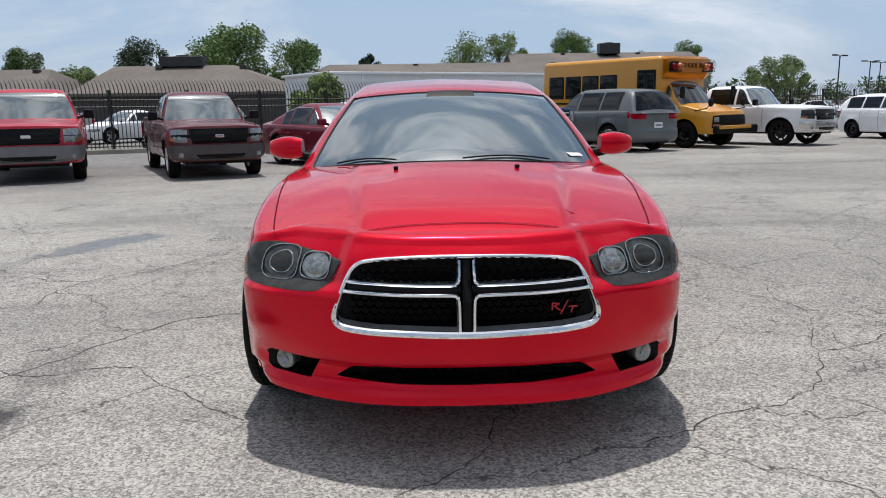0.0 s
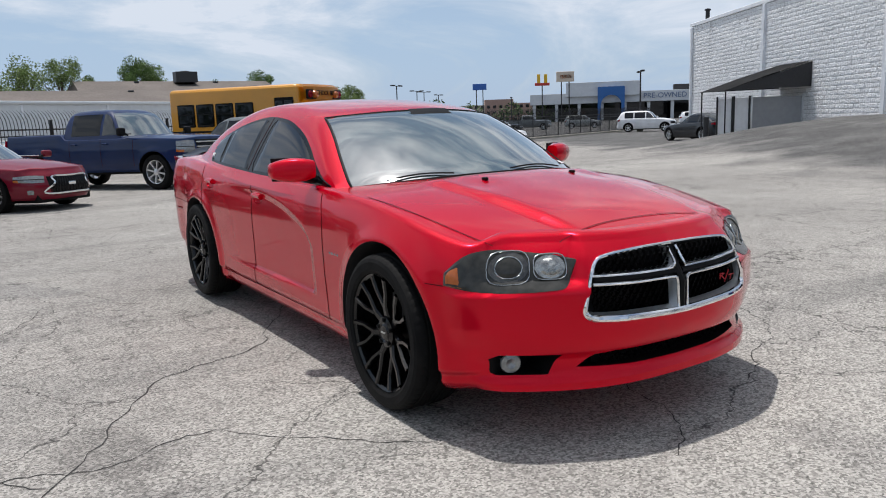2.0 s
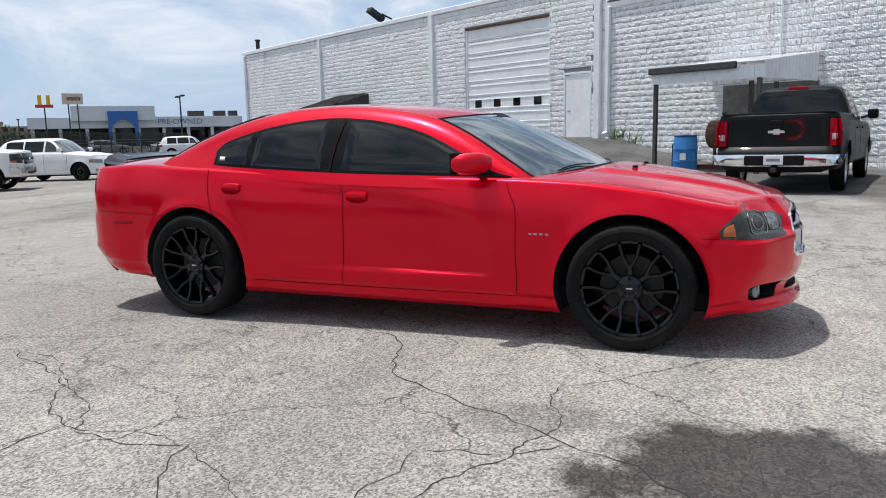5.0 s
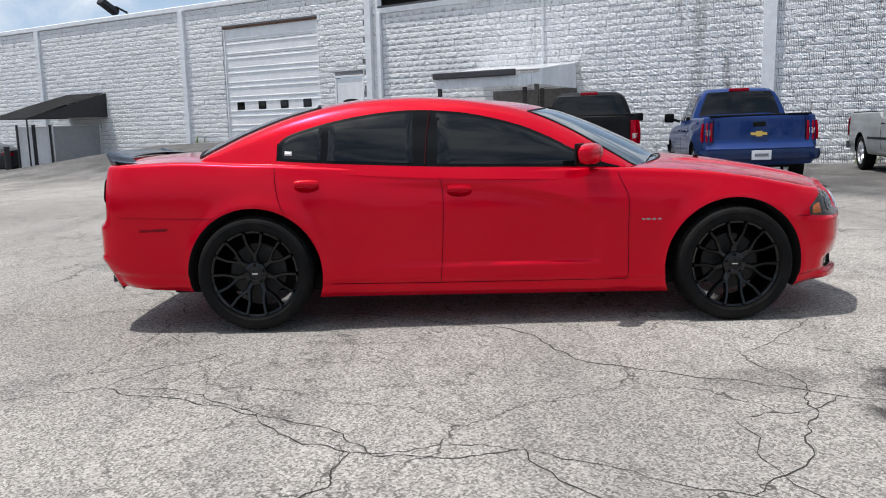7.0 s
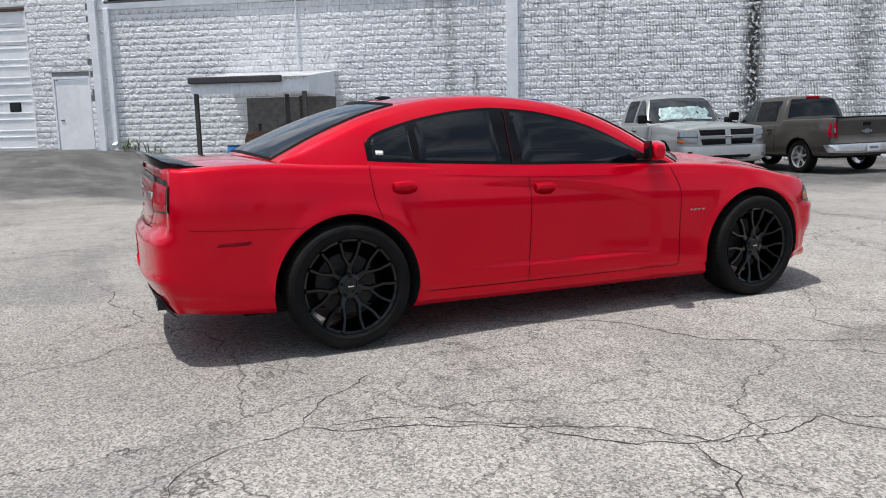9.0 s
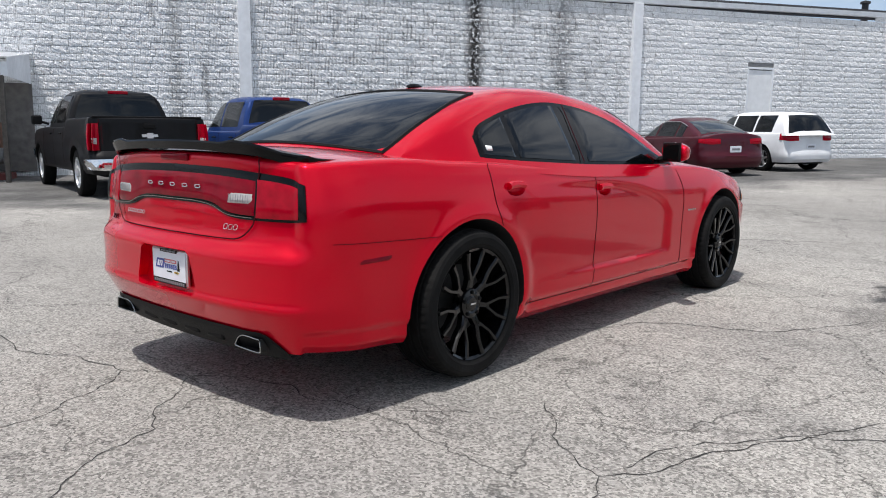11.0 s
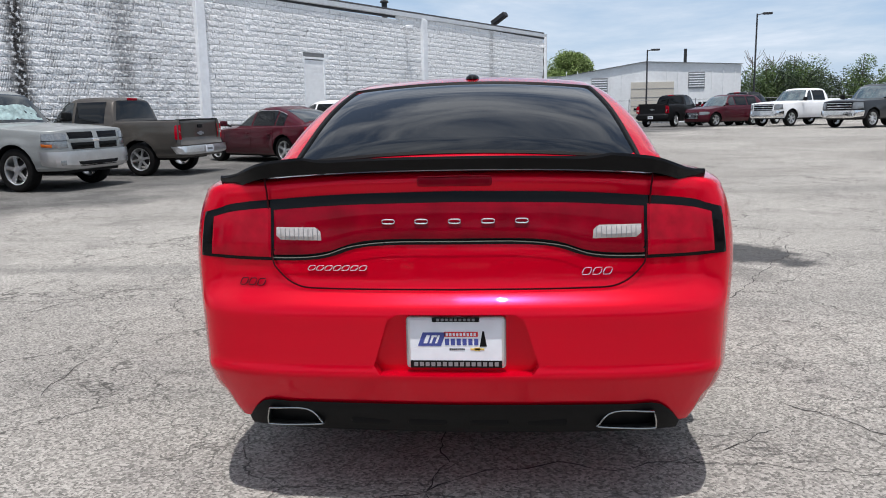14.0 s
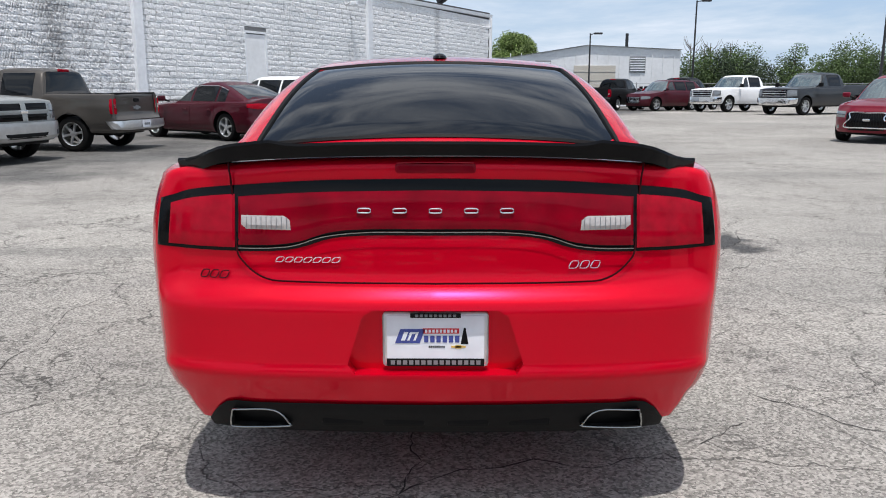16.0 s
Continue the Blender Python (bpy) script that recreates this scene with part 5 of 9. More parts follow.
def cracks():
    bm = bmesh.new()
    runs = [([(-0.45, 1.7), (-0.97, 0.01), (-1.7, -0.37), (-2.36, -1.47), (-2.9, -2.6)], 0.011), ([(-3.3, -0.7), (-2.57, -1.28), (-2.2, -1.4), (-1.66, -1.28), (-1.2, -1.78), (-0.95, -2.0)], 0.009),
            ([(-3.6, -0.6), (-2.84, 0.04), (-2.9, 0.63), (-2.43, 1.18), (-2.0, 2.0)], 0.009),
            ([(-0.28, -2.68), (-0.02, -2.49), (0.3, -1.6), (0.5, -0.4)], 0.007), ([(0.7, -2.3), (1.15, -2.02), (1.64, -1.78), (1.95, -1.23), (2.44, -0.96), (3.4, 0.6)], 0.009),
            ([(2.6, 3.1), (1.36, 2.87), (0.48, 2.67), (0.13, 2.48), (-0.9, 2.2)], 0.010), ([(0.48, 2.67), (0.26, 2.93), (0.1, 3.4)], 0.008), ([(0.13, 2.48), (-0.38, 2.94), (-0.7, 3.5)], 0.008),
            ([(-0.2, 1.2), (0.1, 2.0), (0.13, 2.48)], 0.008), ([(-1.97, 2.1), (-2.3, 1.4), (-2.86, 0.73), (-3.16, 0.77), (-4.2, 1.4)], 0.010), ([(-2.86, 0.73), (-2.84, 0.13), (-3.09, -0.35), (-3.6, -1.2)], 0.007),
            ([(-1.0, 2.1), (-1.25, 1.9)], 0.008), ([(1.64, -1.78), (2.2, -2.6), (2.9, -3.0)], 0.007), ([(-4.4, 2.9), (-3.2, 3.0), (-2.2, 2.6), (-1.97, 2.1), (-1.4, 1.6)], 0.008), ([(1.95, -1.23), (2.3, 0.2), (2.1, 1.6)], 0.007),
            ([(-2.36, -1.47), (-2.6, -0.9), (-3.4, -1.0)], 0.007), ([(4.6, 4.5), (3.2, 4.2), (2.6, 3.1), (2.2, 1.9)], 0.009), ([(-4.4, -2.4), (-4.0, -1.4), (-4.3, -0.4)], 0.009)]
    for i, (ends, w) in enumerate(runs):
        merge(bm, long_crack(ends, i, w))
    for i in range(26):
        rr = random.Random(900 + i)
        x, y, a = rr.uniform(-14, 14), rr.uniform(-24, 18), rr.uniform(0, 6.3)
        pts = [(x, y)]
        for _ in range(5):
            a += rr.uniform(-0.6, 0.6)
            pts.append((pts[-1][0] + math.cos(a) * 1.6, pts[-1][1] + math.sin(a) * 1.6))
        if min(abs(px) + abs(py) * 0.3 for px, py in pts) > 1.6:
            merge(bm, long_crack(pts, 60 + i, 0.014))
    tagged(part("pavement_cracks", bm, mat("crack_fill", (0.03, 0.029, 0.027), 0.95, vary=0.3, scale=30)), "open dark cracks in the asphalt", "cracks", kind="stuff")


cracks()

# ---- the white block workshop ----
WALL = Matrix(((0.4939, -0.8695, 0, 16.52), (0.8695, 0.4939, 0, -9.384), (0, 0, 1, 0), (0, 0, 0, 1)))


def base_z(u, out=0.0):
    p = WALL @ Vector((u, out, 0))
    return ground_z(p.x, p.y)


def block_paint():
    """White paint on split blocks: bare and sooty streaks run down from the eaves in places."""
    m = mat("white_block_paint", (0.88, 0.885, 0.885), 0.75, vary=0.10, scale=14, second=(0.81, 0.815, 0.815), second_scale=0.5, bump=0.85, bump_scale=26)
    nt = m.node_tree
    b = nt.nodes["Principled BSDF"]
    src = b.inputs["Base Color"].links[0].from_socket
    tc = nt.nodes.new("ShaderNodeTexCoord")
    mp = nt.nodes.new("ShaderNodeMapping")
    mp.inputs["Scale"].default_value = (1.0, 0.2, 0.10)
    nt.links.new(tc.outputs["Object"], mp.inputs[0])
    n = nt.nodes.new("ShaderNodeTexNoise")
    n.inputs["Scale"].default_value = 1.1
    n.inputs["Detail"].default_value = 8
    n.inputs["Roughness"].default_value = 0.68
    nt.links.new(mp.outputs[0], n.inputs["Vector"])
    r = nt.nodes.new("ShaderNodeMapRange")
    r.inputs[1].default_value, r.inputs[2].default_value, r.inputs[4].default_value = 0.60, 0.74, 0.75
    nt.links.new(n.outputs[0], r.inputs[0])
    f = nt.nodes.new("ShaderNodeTexNoise")
    f.inputs["Scale"].default_value, f.inputs["Detail"].default_value = 9.0, 6.0
    nt.links.new(tc.outputs["Object"], f.inputs["Vector"])
    fr = nt.nodes.new("ShaderNodeMapRange")
    fr.inputs[1].default_value, fr.inputs[2].default_value = 0.38, 0.5
    nt.links.new(f.outputs[0], fr.inputs[0])
    # two broad soot runs below leaking gutters
    sep = nt.nodes.new("ShaderNodeSeparateXYZ")
    nt.links.new(tc.outputs["Object"], sep.inputs[0])
    acc = r.outputs[0]
    for u, w, k in ((-7.0, 0.30, 1.0), (2.3, 0.20, 0.42), (-10.2, 0.35, 0.5), (-32.5, 0.25, 0.35)):
        a = nt.nodes.new("ShaderNodeMath")
        a.operation = "SUBTRACT"
        nt.links.new(sep.outputs[0], a.inputs[0])
        a.inputs[1].default_value = u
        c = nt.nodes.new("ShaderNodeMath")
        c.operation = "ABSOLUTE"
        nt.links.new(a.outputs[0], c.inputs[0])
        g = nt.nodes.new("ShaderNodeMapRange")
        g.inputs[1].default_value, g.inputs[2].default_value, g.inputs[3].default_value, g.inputs[4].default_value = w * 0.3, w * 1.5, k, 0.0
        nt.links.new(c.outputs[0], g.inputs[0])
        mx = nt.nodes.new("ShaderNodeMath")
        mx.operation = "MAXIMUM"
        nt.links.new(acc, mx.inputs[0])
        nt.links.new(g.outputs[0], mx.inputs[1])
        acc = mx.outputs[0]
    mul = nt.nodes.new("ShaderNodeMath")
    mul.operation = "MULTIPLY"
    nt.links.new(acc, mul.inputs[0])
    nt.links.new(fr.outputs[0], mul.inputs[1])
    mixn = nt.nodes.new("ShaderNodeMix")
    mixn.data_type = "RGBA"
    mixn.inputs[7].default_value = (0.035, 0.032, 0.03, 1)
    nt.links.new(mul.outputs[0], mixn.inputs[0])
    nt.links.new(src, mixn.inputs[6])
    # worn spots where the grey block shows
    w1 = nt.nodes.new("ShaderNodeTexNoise")
    w1.inputs["Scale"].default_value, w1.inputs["Detail"].default_value, w1.inputs["Roughness"].default_value = 5.5, 9.0, 0.72
    nt.links.new(tc.outputs["Object"], w1.inputs["Vector"])
    wr = nt.nodes.new("ShaderNodeMapRange")
    wr.inputs[1].default_value, wr.inputs[2].default_value, wr.inputs[4].default_value = 0.60, 0.65, 0.8
    nt.links.new(w1.outputs[0], wr.inputs[0])
    worn = nt.nodes.new("ShaderNodeMix")
    worn.data_type = "RGBA"
    worn.inputs[7].default_value = (0.22, 0.21, 0.20, 1)
    nt.links.new(wr.outputs[0], worn.inputs[0])
    nt.links.new(mixn.outputs[2], worn.inputs[6])
    nt.links.new(worn.outputs[2], b.inputs["Base Color"])
    # scored upright ribs on the block faces
    geo = nt.nodes.new("ShaderNodeNewGeometry")
    al = nt.nodes.new("ShaderNodeVectorMath")
    al.operation = "DOT_PRODUCT"
    al.inputs[1].default_value = (0.4939, 0.8695, 0.0)
    nt.links.new(geo.outputs["Position"], al.inputs[0])
    rib = nt.nodes.new("ShaderNodeMath")
    rib.operation = "PINGPONG"
    nt.links.new(al.outputs["Value"], rib.inputs[0])
    rib.inputs[1].default_value = 0.022
    def rng(src, lo, hi, a=0.0, c=1.0):
        n_ = nt.nodes.new("ShaderNodeMapRange")
        n_.inputs[1].default_value, n_.inputs[2].default_value, n_.inputs[3].default_value, n_.inputs[4].default_value = lo, hi, a, c
        nt.links.new(src, n_.inputs[0])
        return n_.outputs[0]

    def times(a, c):
        n_ = nt.nodes.new("ShaderNodeMath")
        n_.operation = "MULTIPLY"
        nt.links.new(a, n_.inputs[0])
        nt.links.new(c, n_.inputs[1])
        return n_.outputs[0]

    peel = nt.nodes.new("ShaderNodeTexNoise")
    peel.inputs["Scale"].default_value, peel.inputs["Detail"].default_value, peel.inputs["Roughness"].default_value = 2.2, 9.0, 0.7
    nt.links.new(tc.outputs["Object"], peel.inputs["Vector"])
    stretch = times(rng(sep.outputs[0], -15.0, -11.5), rng(sep.outputs[0], 4.0, -2.0, 0.3, 1.0))
    groove = times(times(rng(rib.outputs[0], 0.011, 0.004), rng(peel.outputs[0], 0.47, 0.58, 0.0, 0.85)), stretch)
    grime = nt.nodes.new("ShaderNodeMix")
    grime.data_type = "RGBA"
    grime.inputs[7].default_value = (0.07, 0.065, 0.06, 1)
    nt.links.new(groove, grime.inputs[0])
    nt.links.new(worn.outputs[2], grime.inputs[6])
    nt.links.new(grime.outputs[2], b.inputs["Base Color"])
    bump = b.inputs["Normal"].links[0].from_node
    rb = nt.nodes.new("ShaderNodeBump")
    rb.inputs["Strength"].default_value, rb.inputs["Distance"].default_value = 0.55, 0.6
    nt.links.new(rib.outputs[0], rb.inputs["Height"])
    nt.links.new(bump.outputs[0], rb.inputs["Normal"])
    nt.links.new(rb.outputs[0], b.inputs["Normal"])
    return m


WHITE_BLOCK = block_paint()
WHITE_TRIM = mat("white_trim_metal", (0.82, 0.84, 0.86), 0.45, vary=0.06, scale=6, second=(0.75, 0.77, 0.79), second_scale=1.0)
WHITE_DOOR = mat("white_door_paint", (0.87, 0.88, 0.88), 0.5, vary=0.05, scale=5, second=(0.80, 0.81, 0.815), second_scale=0.8)
# joint colour, darkened to include the thin shadows between courses
MORTAR = mat("shaded_joint", (0.24, 0.24, 0.24), 0.9, vary=0.15, scale=20)
ROOF_DARK = mat("roof_edge_dark", (0.05, 0.05, 0.055), 0.8, vary=0.2)
METAL_DARK = mat("dark_metal", (0.02, 0.02, 0.022), 0.5, vary=0.2, scale=10)
WOOD_DARK = mat("weathered_post", (0.06, 0.055, 0.05), 0.85, vary=0.3, scale=12, bump=0.3)
RUST = mat("rusty_steel", (0.11, 0.055, 0.035), 0.8, vary=0.35, scale=9, second=(0.2, 0.09, 0.05), second_scale=2.5, bump=0.3, bump_scale=40)
BARREL_BLUE = mat("blue_barrel_plastic", (0.02, 0.16, 0.42), 0.45, vary=0.1, scale=8)

G0, G1, TOP_G = 14.3, 44.4, 6.85      # workshop with the roller door
L0, L1 = -38.9, 13.9                  # long store beside it
DOORS = [(16.7, 21.8, 5.75), (14.6, 15.95, 3.42), (-19.2, -18.0, 3.82)]


def top_l(u):
    return 5.75 + (13.9 - u) * 0.0105


def wall_core(name, u0, u1, ztop, label):
    """A wall in pieces round its openings, 0.3 m thick behind the block faces."""
    bm = bmesh.new()
    cuts = sorted([d for d in DOORS if u0 < d[0] < u1])
    at = u0
    for a, b, t in cuts:
        box_bm(a - at, 0.3, ztop + 1, ((a + at) / 2, -0.168, (ztop - 1) / 2), bm=bm)
        box_bm(b - a, 0.3, ztop - t, ((a + b) / 2, -0.168, (ztop + t) / 2), bm=bm)
        at = b
    box_bm(u1 - at, 0.3, ztop + 1, ((u1 + at) / 2, -0.168, (ztop - 1) / 2), bm=bm)
    ob = tagged(part(name, bm, MORTAR), label, "wall", kind="structure")
    ob.matrix_world = WALL
    return ob


wall_g = wall_core("wall_workshop", G0, G1, TOP_G, "white painted split-face block workshop wall")
wall_l = wall_core("wall_store", L0, L1, 5.75, "long white painted block wall with soot streaks")
part("infill", box_bm(0.46, 0.26, 6.7, (14.1, -0.15, 2.75)), WHITE_BLOCK, wall_l)
for nm, pts, zt in (("wall_workshop_end", [(G1, -0.07), (G1, -22)], TOP_G), ("wall_store_end", [(L0, -0.07), (L0, -22)], 6.3)):
    a, b = pts
    ob = tagged(part(nm, box_bm(0.3, 22, zt + 1, (a[0] + (-0.15 if a[0] > 0 else 0.15), -11.1, (zt - 1) / 2)), WHITE_BLOCK), "white painted block end wall", "wall", kind="structure")
    ob.matrix_world = WALL
ob = tagged(part("roof_workshop", box_bm(G1 - G0, 21.6, 0.15, ((G0 + G1) / 2, -11.2, TOP_G - 0.2)), ROOF_DARK), "flat dark felt roof", "roof", kind="structure")
ob.matrix_world = WALL
ob = tagged(part("roof_store", box_bm(L1 - L0, 21.6, 0.15, ((L0 + L1) / 2, -11.2, 5.55)), ROOF_DARK), "flat dark felt roof", "roof", kind="structure")
ob.matrix_world = WALL


def block_faces(rng_):
    """Split block face: a rough front proud of the joint."""
    nx, nz, w, h = 7, 4, 0.391, 0.189
    rows = []
    for j in range(nz + 1):
        row = []
        for i in range(nx + 1):
            edge = i in (0, nx) or j in (0, nz)
            d = rng_.uniform(0.0, 0.006) if edge else rng_.uniform(0.003, 0.019)
            row.append((-w / 2 + w * i / nx + (0 if edge else rng_.uniform(-0.018, 0.018)), d, -h / 2 + h * j / nz + (0 if edge else rng_.uniform(-0.014, 0.014))))
        rows.append(row)
    verts = [p for r in rows for p in r]
    k = nx + 1
    faces = [(j * k + i, (j + 1) * k + i, (j + 1) * k + i + 1, j * k + i + 1) for j in range(nz) for i in range(nx)]
    # short returns into the joint
    ring = [(i, 0) for i in range(k)] + [(nx, j) for j in range(1, nz + 1)] + [(i, nz) for i in range(nx - 1, -1, -1)] + [(0, j) for j in range(nz - 1, 0, -1)]
    n0 = len(verts)
    for i, j in ring:
        x, y, z = verts[j * k + i]
        verts.append((x, -0.022, z))
    m = len(ring)
    for a in range(m):
        b = (a + 1) % m
        faces.append((ring[a][1] * k + ring[a][0], ring[b][1] * k + ring[b][0], n0 + b, n0 + a))
    return verts, faces


BLOCK_SHAPES = [block_faces(random.Random(40 + i)) for i in range(14)]


def block_meshes():
    out = []
    for v, f in BLOCK_SHAPES:
        me = bpy.data.meshes.new("block")
        me.from_pydata(v, [], f)
        me.materials.append(WHITE_BLOCK)
        out.append(me)
    return out


def clear_run(u, half, z):
    """The part of a block's length that no opening takes: (middle, share of its length)."""
    a, b = u - half, u + half
    for d0, d1, t in DOORS:
        if z - 0.1 < t and a < d1 and b > d0:
            if a < d0:
                b = min(b, d0)
            elif b > d1:
                a = max(a, d1)
            else:
                return u, 0.0
    return (a + b) / 2, (b - a) / (2 * half)


def block_wall(parent, u0, u1, top_of, near):
    """Courses of blocks; those within the near stretch are pieces of their own, the rest joined."""
    rr = random.Random(7)
    shapes = block_meshes()
    verts, faces = [], []
    z = 0.1
    near_left = 300
    while z < 8:
        u = u0 + rr.uniform(0.0, 0.35)
        while u < u1 - 0.1:
            length = min(rr.choice((0.4, 0.4, 0.4, 0.3, 0.22, 0.5)), u1 - u)
            mid, share = clear_run(u + length / 2, length / 2, z)
            k, flip, proud = rr.randrange(len(shapes)), rr.random() < 0.5, rr.uniform(-0.004, 0.012)
            size = length * share / 0.4
            if share > 0.1 and z + 0.1 < top_of(mid) and z > base_z(mid) - 0.25:
                if near[0] < mid < near[1] and near[2] < z < near[3] and near_left > 0:
                    near_left -= 1
                    o = bpy.data.objects.new("block", shapes[k])
                    scene.collection.objects.link(o)
                    o.parent = parent
                    o.location = (mid, proud, z)
                    o.scale = (size, 1, 1)
                else:
                    v, f = BLOCK_SHAPES[k]
                    n = len(verts)
                    verts += [(mid + (-x if flip else x) * size, y + proud, z + zz) for x, y, zz in v]
                    faces += [tuple((n + i) for i in (q[::-1] if flip else q)) for q in f]
            u += length
        z += 0.2
    me = bpy.data.meshes.new("blocks")
    me.from_pydata(verts, [], faces)
    me.materials.append(WHITE_BLOCK)
    o = tagged(new("blocks", me), "rows of white painted split-face blocks", kind="stuff")
    o.parent = parent
    return o


def wall_thing(ob):
    ob.matrix_world = WALL
    return ob


def pilaster(u, ztop, w=0.32):
    z0 = base_z(u) - 0.1
    return wall_thing(tagged(part("pilaster", box_bm(w, 0.16, ztop - z0, (u, 0.07, (ztop + z0) / 2), 0.012), WHITE_TRIM), "white painted flat steel pilaster on block wall", "pilaster", "pilasters"))


for u, zt in ((34.4, TOP_G - 0.25), (24.1, TOP_G - 0.25), (14.25, TOP_G - 0.2), (0.35, top_l(0.35) - 0.2), (-13.1, top_l(-13) - 0.2), (-26.1, top_l(-26) - 0.2)):
    pilaster(u, zt, 0.36 if u < 14 else 0.26)
for u, zt in ((44.25, TOP_G - 0.3), (13.75, 5.6), (-38.8, top_l(-38) - 0.2)):
    z0 = base_z(u)
    t = thing("downpipe", "white painted rectangular downpipe on block wall", "downpipe", "downpipes")
    t.matrix_world = WALL
    part("pipe", box_bm(0.16, 0.14, zt - z0 - 0.15, (u, 0.11, (zt + z0 + 0.15) / 2), 0.015), WHITE_TRIM, t)
    part("shoe", box_bm(0.16, 0.26, 0.14, (u, 0.19, z0 + 0.13), 0.02, turn=Matrix.Rotation(radians(-25), 4, "X")), WHITE_TRIM, t)
t = wall_thing(tagged(part("parapet_trim", prism([(0.0, 0), (0.08, 0.03), (0.08, 0.2), (0.0, 0.24)], (G0 - 0.1, G1 + 0.2), "x"), WHITE_TRIM), "white metal parapet trim", "trim", kind="structure"))
t.matrix_world = WALL @ Matrix.Translation((0, 0, TOP_G - 0.24))
bm = bmesh.new()
for a, b in ((L0 - 0.15, -12.0), (-12.0, L1 + 0.1)):
    sec = [(0.0, 0.0), (0.08, 0.02), (0.10, 0.2), (0.0, 0.22)]
    merge(bm, quads([[(u, y, z + top_l(u) - 0.2) for y, z in sec] for u in (a, b)], close_u=True))
wall_thing(tagged(part("gutter", bm, WHITE_TRIM), "white metal gutter along the eaves", "gutter", kind="structure"))
bm = quads([[(u, -0.02, top_l(u) - 0.3), (u, -0.02, top_l(u) + 0.1), (u, -0.3, top_l(u) + 0.12)] for u in (L0, L1)])
wall_thing(tagged(part("eaves_edge", bm, ROOF_DARK), "dark felt roof edge", "roof edge", kind="structure"))


def roller_door():
    u0, u1, zt = DOORS[0]
    z0 = base_z((u0 + u1) / 2) - 0.02
    d = thing("garage_door", "large white sectional garage door with four small windows", "garage door")
    d.matrix_world = WALL
    n = 8
    h = (zt - z0) / n
    for i in range(n):
        z = z0 + h * i
        s = part("door_section", box_bm(u1 - u0 - 0.1, 0.05, h - 0.012, ((u0 + u1) / 2, -0.12, z + h / 2), 0.01), WHITE_DOOR, d)
        for f in (0.18, 0.82):
            part("section_rib", box_bm(u1 - u0 - 0.12, 0.03, 0.05, ((u0 + u1) / 2, -0.092, z + h * f), 0.012), WHITE_DOOR, s)
    zw = z0 + h * 2.55
    for k in range(4):
        u = u0 + 0.75 + k * 1.2
        w = part("window", box_bm(0.42, 0.03, 0.34, (u, -0.092, zw + 0.0), 0.02), BLACK_SATIN, d, "small dark square window")
        part("pane", box_bm(0.36, 0.03, 0.28, (u, -0.085, zw), 0.01), DARK_GLASS, w)
    part("frame", box_bm(0.1, 0.3, zt - z0, (u0 + 0.03, -0.18, (zt + z0) / 2)), WHITE_DOOR, d)
    part("frame", box_bm(0.1, 0.3, zt - z0, (u1 - 0.03, -0.18, (zt + z0) / 2)), WHITE_DOOR, d)
    part("lintel", box_bm(u1 - u0, 0.3, 0.1, ((u0 + u1) / 2, -0.18, zt - 0.03)), RUST, d, "rust-stained steel lintel")


def side_door(i, label):
    u0, u1, zt = DOORS[i]
    z0 = base_z((u0 + u1) / 2) - 0.02
    d = thing("service_door", label, "door", "service doors")
    d.matrix_world = WALL
    part("leaf", box_bm(u1 - u0 - 0.14, 0.05, zt - z0 - 0.1, ((u0 + u1) / 2, -0.035, (zt + z0) / 2 - 0.04), 0.006), WHITE_DOOR, d)
    for u in (u0 + 0.03, u1 - 0.03):
        part("jamb", box_bm(0.07, 0.16, zt - z0, (u, -0.06, (zt + z0) / 2), 0.006), WHITE_TRIM, d)
    part("head", box_bm(u1 - u0, 0.16, 0.08, ((u0 + u1) / 2, -0.06, zt - 0.02), 0.006), WHITE_TRIM, d)
    part("lever", tube([(u1 - 0.2, -0.06, z0 + 1.02), (u1 - 0.2, 0.0, z0 + 1.02), (u1 - 0.32, 0.0, z0 + 1.02)], 0.014), METAL_DARK, d, "dark lever handle")
    for k in (0.3, 1.2, 2.0):
        part("hinge", box_bm(0.03, 0.03, 0.11, (u0 + 0.09, -0.06, z0 + k)), METAL_DARK, d)


roller_door()
side_door(1, "white steel service door beside the garage door")
side_door(2, "white steel door in the long block wall")


